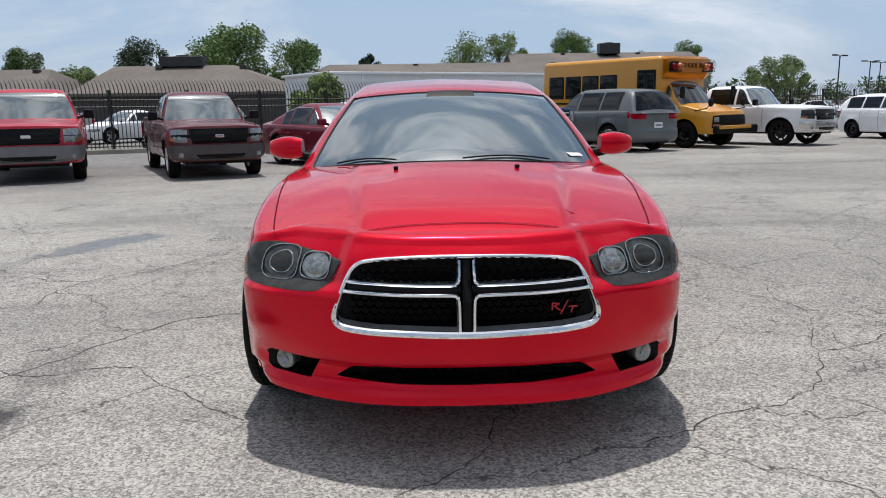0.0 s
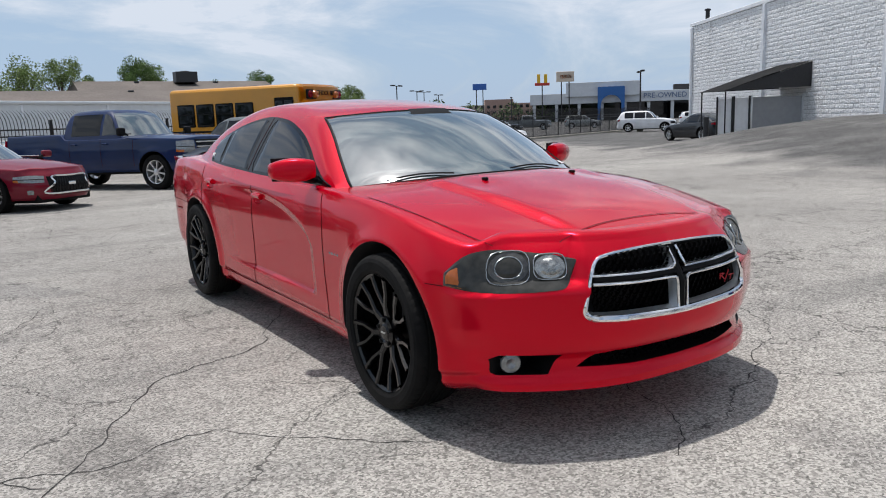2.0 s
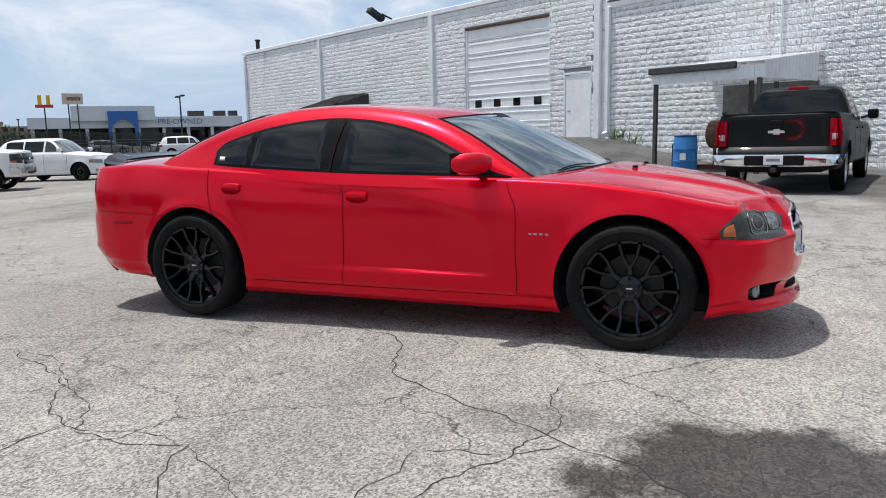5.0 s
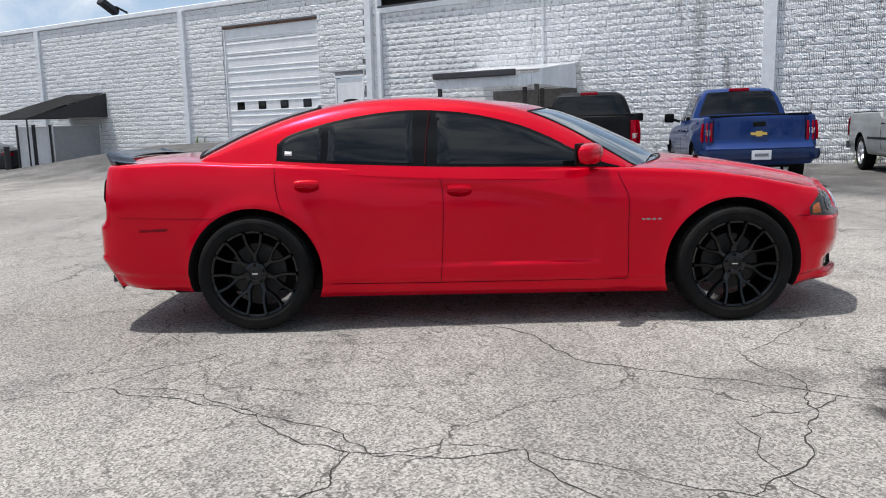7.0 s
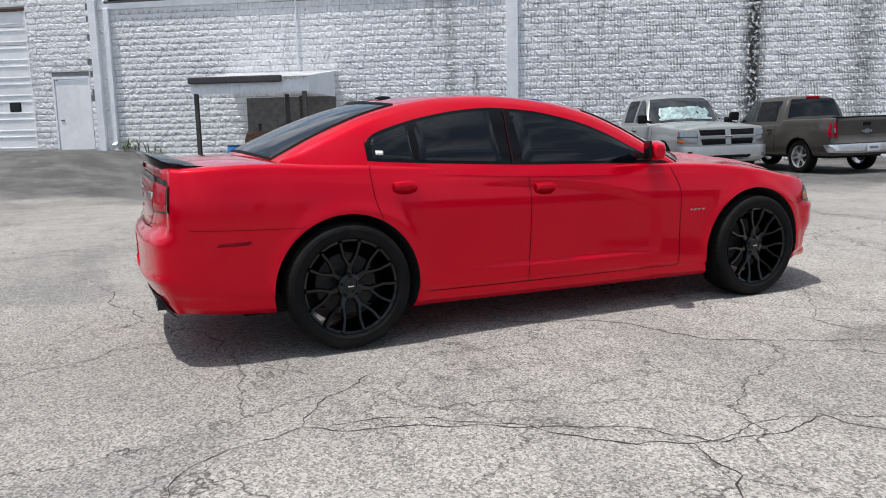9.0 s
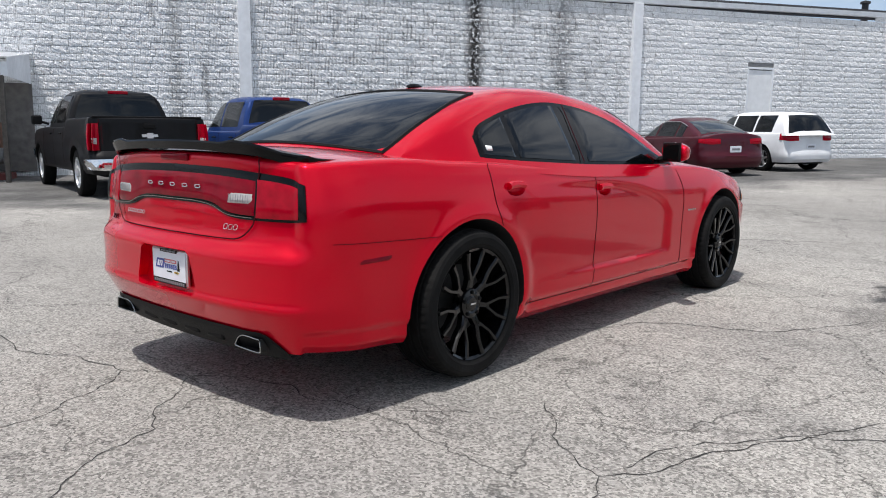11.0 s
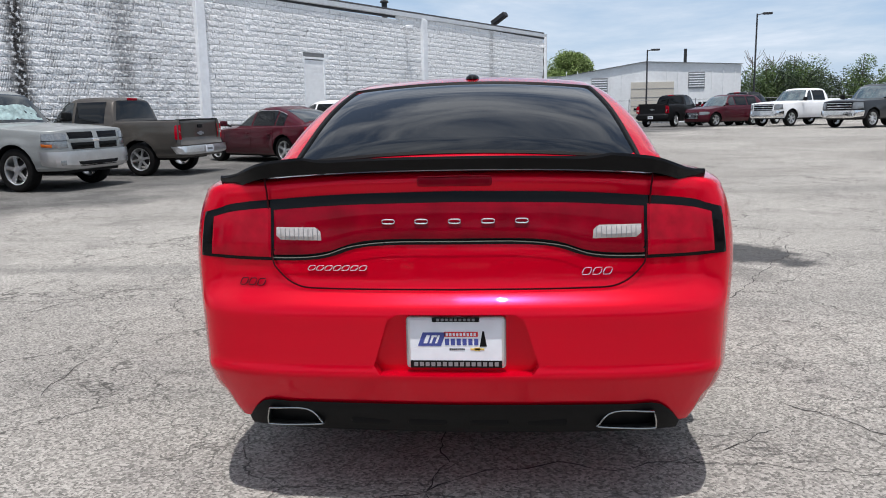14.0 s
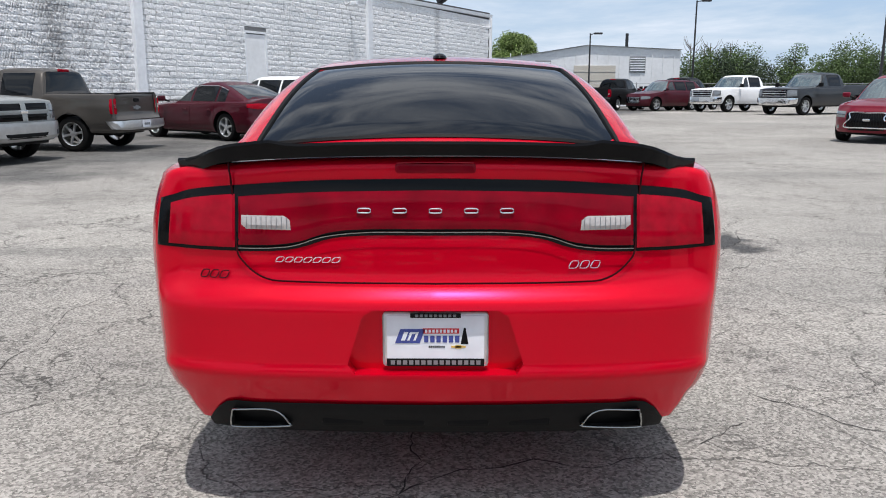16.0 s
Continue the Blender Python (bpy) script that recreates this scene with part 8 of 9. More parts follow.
    part("skirt", box_bm(2.1, 4.9, 0.5, (0, 3.4, 0.62), 0.05), BUS_YELLOW, b)
    part("roof_hatch", box_bm(0.5, 0.5, 0.08, (0, 3.2, 2.71), 0.03), BLACK_SATIN, b)
    words("SCHOOL BUS", 0.21, BLACK_SATIN, b, pose(0, 0.47, 2.40, 90, 0, 0))
    place(b, 8.5, 19.0, 0.57, -0.822)
    b.matrix_world = b.matrix_world @ Matrix.Scale(1.05, 4)


school_bus()

# ---- iron fence along the far side of the lot ----
IRON = mat("black_iron", (0.012, 0.012, 0.013), 0.5, 0.2, vary=0.2, scale=10)
KERB = mat("kerb_concrete", (0.30, 0.28, 0.235), 0.9, vary=0.15, scale=8, second=(0.2, 0.19, 0.16), second_scale=1.0, bump=0.3)
FA, FB = Vector((-26.0, 13.0, 0)), Vector((64.0, 55.5, 0))
FD = (FB - FA).normalized()
FN = Vector((-FD.y, FD.x, 0))


def iron_fence():
    f = thing("iron_fence", "tall black iron fence with curved spiked tops", "fence")
    n = int((FB - FA).length / 2.44)
    post = box_bm(0.075, 0.075, 2.0, (0, 0, 1.0), 0.01)
    pm = part("post", post, IRON, f)
    cap = part("post_cap", box_bm(0.1, 0.1, 0.05, (0, 0, 2.02), 0.015), IRON, pm)
    at = [FA + FD * 2.44 * i for i in range(n + 1)]
    for i, p in enumerate(at):
        if i == 0:
            o, c = pm, cap
        else:
            o = bpy.data.objects.new("post", pm.data)
            scene.collection.objects.link(o)
            o.parent = f
            c = bpy.data.objects.new("post_cap", cap.data)
            scene.collection.objects.link(c)
            c.parent = o
        o.location = (p.x, p.y, ground_z(p.x, p.y))
        o.rotation_euler = (0, 0, math.atan2(FD.y, FD.x))
    for z in (0.22, 1.5, 1.72):
        pts = [(p.x, p.y, ground_z(p.x, p.y) + z) for p in at[::3]] + [(at[-1].x, at[-1].y, ground_z(at[-1].x, at[-1].y) + z)]
        part("rail", tube(pts, 0.024, False, 4), IRON, f)
    # pickets with tops curved outwards
    def picket_rows(p, s=0.0135):
        z0 = ground_z(p.x, p.y) + 0.1
        line = [(0, 0.0), (0, 1.72), (0.03, 1.95), (0.12, 2.14), (0.27, 2.28)]
        rows = []
        for k, (o, z) in enumerate(line):
            q = p + FN * o + FD * o * -0.35
            r = s if k < 4 else s * 0.3
            rows.append([(q.x - FD.x * r, q.y - FD.y * r, z0 + z), (q.x + FN.x * r, q.y + FN.y * r, z0 + z), (q.x + FD.x * r, q.y + FD.y * r, z0 + z), (q.x - FN.x * r, q.y - FN.y * r, z0 + z)])
        return rows
    base = quads([[(a - 0, b, c) for a, b, c in r] for r in picket_rows(Vector((0, 0, 0)))], close_u=True)
    bmesh.ops.translate(base, vec=(0, 0, -ground_z(0, 0)), verts=base.verts)
    pk = part("picket", base, IRON, f)
    verts, faces = [], []
    total = int((FB - FA).length / 0.122)
    made = 0
    for i in range(total):
        p = FA + FD * 0.122 * (i + 0.5)
        if 10.0 < 0.122 * i < 46.5 and made < 300:
            if made == 0:
                o = pk
            else:
                o = bpy.data.objects.new("picket", pk.data)
                scene.collection.objects.link(o)
                o.parent = f
            o.location = (p.x, p.y, ground_z(p.x, p.y))
            made += 1
        else:
            k = len(verts)
            rows = picket_rows(p)
            verts += [q for r in rows for q in r]
            for a in range(4):
                for b in range(4):
                    faces.append((k + a * 4 + b, k + a * 4 + (b + 1) % 4, k + (a + 1) * 4 + (b + 1) % 4, k + (a + 1) * 4 + b))
    me = bpy.data.meshes.new("pickets")
    me.from_pydata(verts, [], faces)
    me.materials.append(IRON)
    o = tagged(new("pickets", me), "black iron pickets with curved tips", kind="stuff")
    o.parent = f
    rows = []
    for i in range(0, 46):
        p = FA + FD * (i * 2.25)
        z = ground_z(p.x, p.y)
        rows.append([tuple(p - FN * 0.55 + Vector((0, 0, z - 0.02))), tuple(p - FN * 0.53 + Vector((0, 0, z + 0.14))), tuple(p - FN * 0.36 + Vector((0, 0, z + 0.15))), tuple(p + FN * 0.4 + Vector((0, 0, z + 0.13))), tuple(p + FN * 0.5 + Vector((0, 0, z - 0.02)))])
    tagged(part("kerb", quads(rows), KERB), "pale concrete kerb under the iron fence", "kerb", kind="structure")


iron_fence()

# ---- low buildings beyond the fence ----
BRICK_TAN = mat("tan_siding", (0.24, 0.215, 0.185), 0.85, vary=0.1, scale=6, second=(0.2, 0.18, 0.155), second_scale=0.4)
SHINGLE = mat("brown_shingle", (0.115, 0.098, 0.085), 0.9, vary=0.18, scale=5, second=(0.145, 0.125, 0.108), second_scale=0.3, bump=0.4, bump_scale=9)
# walls coloured dark to stand in for the shade below the eaves
SHADED_WALL = mat("dark_shade_wall", (0.07, 0.065, 0.06), 0.9, vary=0.2)
WHITE_METAL = mat("white_sheet_metal", (0.72, 0.74, 0.75), 0.5, vary=0.05, scale=3, second=(0.65, 0.67, 0.68), second_scale=0.3)


def hip_house(name, label, x0, x1, y0, y1, eave, ridge, inset_l, inset_r, wall_m, roof_m, windows=3):
    h = thing(name, label, "building", "low buildings")
    gz = ground_z((x0 + x1) / 2, y0)
    part("wall", box_bm(x1 - x0 - 0.8, y1 - y0 - 0.8, eave - gz + 0.3, ((x0 + x1) / 2, (y0 + y1) / 2, (eave + gz - 0.3) / 2)), wall_m, h)
    ym = (y0 + y1) / 2
    bm = bmesh.new()
    lo = [bm.verts.new(p) for p in ((x0, y0, eave), (x1, y0, eave), (x1, y1, eave), (x0, y1, eave))]
    bt = [bm.verts.new(p) for p in ((x0, y0, eave - 0.2), (x1, y0, eave - 0.2), (x1, y1, eave - 0.2), (x0, y1, eave - 0.2))]
    a, b = bm.verts.new((x0 + inset_l, ym, ridge)), bm.verts.new((x1 - inset_r, ym, ridge))
    for q in ((lo[0], lo[1], b, a), (lo[2], lo[3], a, b), (lo[1], lo[2], b), (lo[3], lo[0], a), bt[::-1]):
        bm.faces.new(q)
    for i in range(4):
        bm.faces.new((bt[i], bt[(i + 1) % 4], lo[(i + 1) % 4], lo[i]))
    roof = part("roof", bm, roof_m, h, "", 20)
    for i in range(windows):
        x = x0 + (x1 - x0) * (i + 0.5) / windows
        wn = part("window", box_bm(1.3, 0.1, 1.1, (x, y0 + 0.38, gz + 1.5), 0.02), WHITE_TRIM, h)
        part("pane", box_bm(1.15, 0.1, 0.95, (x, y0 + 0.36, gz + 1.5)), DARK_GLASS, wn)
    for i in range(2):
        x = x0 + (x1 - x0) * (0.3 + 0.4 * i)
        part("roof_vent", box_bm(0.5, 0.5, 0.4, (x, ym - 0.8, ridge - 0.25), 0.05), METAL_DARK, roof)
    return h


hip_house("house", "low brown-roofed building beyond the iron fence", -36.5, -27.5, 50, 62, 2.2, 4.1, 1, 2, SHADED_WALL, SHINGLE, 0)
hip_house("house", "long low building with a brown shingle hip roof", -24.8, -9.3, 48, 60, 2.1, 4.15, 1.0, 5.5, SHADED_WALL, SHINGLE, 0)
hip_house("house", "wide low building with a grey-brown roof", -11.5, 22, 66, 78, 3.6, 4.9, 1.5, 2, BRICK_TAN, SHINGLE, 6)
hip_house("house", "beige gabled building with rooftop units", 9.0, 31.0, 80, 95, 4.6, 6.6, 0.2, 0.2, BRICK_TAN, SHINGLE, 5)


def roof_unit(x, y, z, sx, sy, sz):
    u = thing("rooftop_unit", "dark metal rooftop air unit", "air unit", "rooftop units")
    part("case", box_bm(sx, sy, sz, (0, 0, sz / 2), 0.05), METAL_DARK, u)
    part("fan_guard", lathe([(sz, 0.5), (sz + 0.1, 0.5), (sz + 0.12, 0.0001)], 18, "z"), METAL_DARK, u)
    u.location = (x, y, z)


roof_unit(-18.6, 54, 4.05, 3.2, 1.4, 0.75)
roof_unit(20.8, 86, 6.35, 2.4, 1.6, 1.2)


def long_store():
    s = thing("storage_building", "long low white sheet-metal building behind the fence", "building", "low buildings")
    a, b = Vector((-5.6, 37.5, 0)), Vector((17.5, 51.0, 0))
    d = (b - a).normalized()
    nrm = Vector((-d.y, d.x, 0))
    L_ = (b - a).length
    m = Matrix(((d.x, nrm.x, 0, a.x), (d.y, nrm.y, 0, a.y), (0, 0, 1, -0.4), (0, 0, 0, 1)))
    s.matrix_world = m
    part("wall", box_bm(L_, 7, 3.2, (L_ / 2, 3.5, 1.6)), WHITE_METAL, s)
    part("roof", box_bm(L_ + 0.4, 7.4, 0.16, (L_ / 2, 3.5, 3.28), 0.05), mat("pale_roof_metal", (0.7, 0.72, 0.73), 0.3, 0.3), s)
    for i in range(5):
        part("wall_seam", box_bm(0.12, 0.06, 3.1, (2 + i * L_ / 5, -0.02, 1.6)), WHITE_TRIM, s)


long_store()


# ---- dealership ----
def dealership():
    d = thing("dealership_building", "white car dealership with blue arch and deep canopy", "building")
    ax = Vector((0.715, -0.70, 0))
    nrm = Vector((0.70, 0.715, 0))
    o = Vector((133.8, 150.3, 0))
    d.matrix_world = Matrix(((ax.x, nrm.x, 0, o.x), (ax.y, nrm.y, 0, o.y), (0, 0, 1, -0.5), (0, 0, 0, 1)))
    wm = mat("dealer_white", (0.62, 0.64, 0.66), 0.6, vary=0.04, scale=2, second=(0.54, 0.56, 0.58), second_scale=0.2)
    blue = mat("dealer_blue", (0.02, 0.12, 0.36), 0.4)
    part("canopy", box_bm(50, 14, 2.7, (17, 7, 5.9), 0.05), wm, d)
    part("raised_front", box_bm(19, 2, 3.6, (11, -0.2, 8.1), 0.05), wm, d)
    part("glass_front", box_bm(48, 0.3, 4.6, (17, 7, 2.3)), DARK_GLASS, d)
    for i in range(9):
        part("column", box_bm(0.8, 0.8, 4.6, (-7 + i * 5.9, 1.0, 2.3), 0.05), wm, d)
    ring = [(13 + 2.6 * math.cos(a), 3.9 + 2.6 * math.sin(a)) for a in [i * math.pi / 14 for i in range(15)]]
    outer = [(9.6, 0.0), (9.6, 8.6), (16.4, 8.6), (16.4, 0.0), (15.6, 0.0)] + ring + [(10.4, 0.0)]
    part("blue_arch", prism(outer, (-1.9, -1.2), "y"), blue, d, "blue entrance arch")
    words("PRE-OWNED", 1.85, mat("sign_grey_blue", (0.12, 0.17, 0.28), 0.4), d, pose(26.5, -0.05, 5.95, 90, 0, 0), depth=0.05)
    for x, w_ in ((31, 4), (37, 3), (40.5, 2.2)):
        part("roof_unit", box_bm(w_, 3, 1.5, (x, 6, 8.0), 0.1), METAL_DARK, d)


dealership()


def lamp_post(x, y, h, heads=1, arm=0.9, turn=0.0, z=None):
    p = thing("street_lamp", "dark metal parking-lot lamp post", "lamp post", "lamp posts")
    part("pole", tube([(0, 0, 0), (0, 0, h)], 0.09, False, 8, [1.0, 0.7]), METAL_DARK, p)
    part("foot", tube([(0, 0, 0), (0, 0, 0.6)], 0.28, segs=12), KERB, p)
    for i in range(heads):
        s = 1 if i == 0 else -1
        part("arm", tube([(0, 0, h - 0.1), (s * arm, 0, h)], 0.04), METAL_DARK, p)
        part("head", box_bm(0.75, 0.34, 0.16, (s * (arm + 0.3), 0, h + 0.0), 0.04), METAL_DARK, p)
    p.matrix_world = Matrix.Translation((x, y, ground_z(x, y) if z is None else z)) @ Matrix.Rotation(turn, 4, "Z")


for x, y, h, n, a, t in ((44.1, 78.4, 6.0, 2, 0.7, 0.6), (59.0, 98.6, 6.2, 2, 0.7, 0.2), (62.6, 102.4, 6.2, 2, 0.7, 0.2), (72.6, 113.8, 6.1, 2, 0.6, 0.4), (52.6, 46.8, 5.6, 2, 0.8, 0.9), (65, 82.6, 4.5, 1, 0.5, 0.9), (-20.5, -60, 8.6, 1, 0.5, 3.14), (-25.3, -40.6, 7.6, 1, 0.6, 3.3), (-13.0, -66, 6.5, 1, 0.4, 3.14)):
    lamp_post(x, y, h, n, a, t)


def tall_sign(name, label, x, y, h, panel, m, posts=1, turn=0.0):
    s = thing(name, label, "sign", "roadside signs")
    for i in range(posts):
        part("post", tube([(i * 1.6 - (posts - 1) * 0.8, 0, 0), (i * 1.6 - (posts - 1) * 0.8, 0, h)], 0.12), METAL_DARK, s)
    for (sx, sz, px, pz), mm in zip(panel, m):
        part("panel", box_bm(sx, 0.4, sz, (px, 0, h + pz), 0.08), mm, s)
    s.matrix_world = Matrix.Translation((x, y, ground_z(x, y))) @ Matrix.Rotation(turn, 4, "Z")


SIGN_BLUE = mat("sign_blue", (0.03, 0.12, 0.42), 0.4)
SIGN_YELLOW = mat("sign_yellow", (0.75, 0.45, 0.02), 0.4)
SIGN_RED = mat("sign_red", (0.5, 0.03, 0.02), 0.4)
SIGN_CREAM = mat("sign_cream", (0.6, 0.5, 0.4), 0.5)
SIGN_ORANGE = mat("sign_orange", (0.45, 0.16, 0.05), 0.5)
tall_sign("road_sign", "yellow and red roadside sign on a tall pole", 107, 125.8, 8.4, ((0.7, 1.9, -0.75, 1.3), (0.7, 1.9, 0.75, 1.3), (3.2, 0.6, 0, 0.1)), (SIGN_YELLOW, SIGN_YELLOW, SIGN_RED), 1, -0.65)
tall_sign("road_sign", "cream and orange roadside sign on a pole", 107.4, 118.8, 8.8, ((3.7, 2.1, 0, 0.9), (2.6, 0.9, 0.2, 0.9)), (SIGN_CREAM, SIGN_ORANGE), 2, -0.65)
tall_sign("road_sign", "blue roadside sign on two posts", 107.8, 150.4, 8.6, ((3.4, 1.5, 0, 0.6),), (SIGN_BLUE,), 2, -0.5)


def hotel():
    h = thing("hotel_building", "distant pink and beige multi-storey building", "building")
    pk = mat("pink_stucco", (0.36, 0.24, 0.2), 0.9, vary=0.05, scale=1)
    bg = mat("beige_stucco", (0.42, 0.36, 0.3), 0.9, vary=0.05, scale=1)
    for x, w_, z, m_ in ((0, 18, 9, bg), (16, 14, 11.5, pk), (30, 16, 9.5, pk), (41, 8, 11, bg)):
        wg = part("wing", box_bm(w_, 14, z, (x, 0, z / 2)), m_, h)
        for f in range(3):
            for i in range(int(w_ / 3)):
                part("window", box_bm(1.5, 0.3, 1.4, (x - w_ / 2 + 1.8 + i * 3, -7.05, 2 + f * 3), 0.05), DARK_GLASS, wg)
    h.matrix_world = Matrix.Translation((133, 193, -0.6)) @ Matrix.Scale(0.62, 4) @ Matrix.Rotation(-0.6, 4, "Z")


hotel()


# ---- white warehouse and the south end ----
def warehouse():
    w = thing("warehouse", "white sheet-metal warehouse with a shallow gable roof", "building", "south buildings")
    gz = 0.75
    y0 = -74.0
    line = [(-5.5, gz - 0.5), (-5.5, 5.2), (-14.2, 6.55), (-23.6, 6.1), (-23.6, gz - 0.5)]
    part("front_wall", prism(line, (y0 - 0.3, y0), "y"), WHITE_METAL, w)
    bm = quads([[(-5.3, y, 5.25), (-14.2, y, 6.62), (-23.8, y, 6.17)] for y in (y0 + 0.25, y0 - 34)])
    bmesh.ops.solidify(bm, geom=bm.faces[:], thickness=0.15)
    part("roof", bm, mat("roof_grey_metal", (0.3, 0.32, 0.33), 0.5, 0.2), w)
    part("side_wall", box_bm(0.3, 34, 6.0, (-23.45, y0 - 17.2, 3.1)), WHITE_METAL, w)
    for i in range(16):
        part("wall_rib", box_bm(0.08, 0.06, 5.2, (-6.5 - i * 1.1, y0 + 0.03, 3.2)), WHITE_METAL, w)
    d = part("roller_door", box_bm(4.2, 0.12, 3.9, (-15.0, y0 + 0.05, 2.65)), mat("cream_door", (0.5, 0.47, 0.41), 0.6, vary=0.05), w, "cream sectional loading door")
    for i in range(4):
        part("door_joint", box_bm(4.2, 0.02, 0.05, (-15.0, y0 + 0.12, 1.4 + i * 0.85)), GREY_MARK, d)
        part("window", box_bm(0.6, 0.02, 0.3, (-13.5 - i * 1.0, y0 + 0.12, 1.9)), DARK_GLASS, d)
    for x, z in ((-9.8, 4.3), (-19.3, 4.7)):
        v_ = part("louvre", box_bm(1.6, 0.1, 1.6, (x, y0 + 0.05, z), 0.02), GREY_MARK, w, "grey wall louvre")
        for i in range(6):
            part("slat", box_bm(1.5, 0.08, 0.08, (x, y0 + 0.1, z - 0.6 + i * 0.24)), WHITE_TRIM, v_)
    for x in (-24.0,):
        for i in range(3):
            part("window", box_bm(0.1, 1.1, 1.0, (-23.65, y0 - 6 - i * 5, 2.0)), DARK_GLASS, w)
    part("flue", tube([(-18.6, y0 - 2, 6.2), (-18.6, y0 - 2, 7.9)], 0.16), METAL_DARK, w)
    s = thing("office_building", "low white building with dark windows behind the lot", "building", "south buildings")
    part("wall", box_bm(20, 10, 5.0, (2.0, -84, 2.9)), WHITE_METAL, s)
    part("roof", box_bm(20.5, 10.5, 0.25, (2.0, -84, 5.5)), mat("green_roof_edge", (0.2, 0.24, 0.22), 0.6), s)
    part("annex", box_bm(9, 6, 3.0, (-4.0, -76.0, 2.0)), WHITE_METAL, s)
    part("annex_roof", box_bm(9.6, 6.6, 0.2, (-4.0, -76.0, 3.6)), mat("annex_roof", (0.42, 0.45, 0.45), 0.5), s)
    for i in range(4):
        wn = part("window", box_bm(1.5, 0.12, 1.1, (-0.8 - i * 2.2, -72.98, 2.2), 0.02), WHITE_TRIM, s)
        part("pane", box_bm(0.62, 0.12, 0.95, (-0.8 - i * 2.2 - 0.34, -72.95, 2.2)), DARK_GLASS, wn)
        part("pane", box_bm(0.62, 0.12, 0.95, (-0.8 - i * 2.2 + 0.34, -72.95, 2.2)), DARK_GLASS, wn)
    f = thing("wire_fence", "thin grey wire fence before the white warehouse", "fence")
    for i in range(22):
        part("post", tube([(8 - i * 2.6, -58, 0.6), (8 - i * 2.6, -58, 2.6)], 0.035, segs=6), GREY_MARK, f)
    for z in (0.9, 1.7, 2.5):
        part("rail", tube([(8, -58, z), (-47, -58, z)], 0.018, segs=4), GREY_MARK, f)


warehouse()


# ---- trees ----
BARK = mat("bark", (0.09, 0.07, 0.055), 0.95, vary=0.3, scale=8, bump=0.5, bump_scale=12)


def leaf_mat(name, c):
    m = mat(name, c, 0.7, vary=0.3, scale=1.2, second=tuple(v * 0.55 for v in c), second_scale=0.5)
    return m


LEAF_DARK = leaf_mat("leaf_dark", (0.085, 0.14, 0.04))
LEAF_MID = leaf_mat("leaf_mid", (0.12, 0.20, 0.05))
LEAF_LIGHT = leaf_mat("leaf_light", (0.17, 0.24, 0.065))
LEAF_PINE = leaf_mat("leaf_pine", (0.035, 0.06, 0.025))


def crown_bm(rr, clumps, n, size):
    """Many small leaf sprays scattered in uneven clumps."""
    verts, faces = [], []
    for cx, cy, cz, r in clumps:
        for _ in range(n):
            d = Vector((rr.gauss(0, 1), rr.gauss(0, 1), rr.gauss(0, 1)))
            d.normalize()
            q = Vector((cx, cy, cz)) + d * r * rr.uniform(0.45, 1.05)
            a = Vector((rr.gauss(0, 1), rr.gauss(0, 1), rr.gauss(0, 0.7))).normalized() * size * rr.uniform(0.6, 1.3)
            b = a.cross(Vector((rr.gauss(0, 1), rr.gauss(0, 1), rr.gauss(0, 1)))).normalized() * size * rr.uniform(0.3, 0.7)
            k = len(verts)
            verts += [tuple(q - a), tuple(q + b * 0.9), tuple(q + a), tuple(q - b)]
            faces.append((k, k + 1, k + 2, k + 3))
    return verts, faces


def tree(x, y, h, r, leaf, seed, trunk=0.3, airy=1.0, label="leafy green tree beyond the lot", n_clumps=26, low=0.35, z=None):
    rr = random.Random(seed)
    t = thing("tree", label, "tree", "trees beyond the lot")
    gz = ground_z(x, y) if z is None else z
    tk = bmesh.new()
    lean = rr.uniform(-0.4, 0.4)
    merge(tk, tube([(0, 0, -0.1), (lean * 0.3, 0, h * 0.3), (lean, 0, h * 0.75)], trunk, False, 8, [1.0, 0.75, 0.3]))
    clumps = []
    for i in range(n_clumps):
        a, f = rr.uniform(0, math.tau), rr.random() ** 0.6
        zz = low + (1 - low) * rr.random() ** 0.8
        rad = r * math.sin(math.pi * min(0.95, max(0.12, (zz - low * 0.75) / (1.04 - low * 0.75)))) ** 0.7
        c = Vector((lean + math.cos(a) * rad * f, math.sin(a) * rad * f, h * zz * 0.95))
        clumps.append((c.x, c.y, c.z, r * rr.uniform(0.2, 0.4)))
        if i % 3 == 0:
            s = Vector((lean * 0.5, 0, h * rr.uniform(0.3, 0.6)))
            merge(tk, tube([s, (s + c) / 2 + Vector((0, 0, 0.15)), c], trunk * 0.28, False, 5, [1, 0.7, 0.3]))
    part("trunk", tk, BARK, t)
    v, f = crown_bm(rr, clumps, int(520 * airy), 0.018 * r + 0.065)
    me = bpy.data.meshes.new("crown")
    me.from_pydata(v, [], f)
    me.materials.append(leaf)
    o = new("crown", me)
    o.parent = t
    t.location = (x, y, gz)
    return t


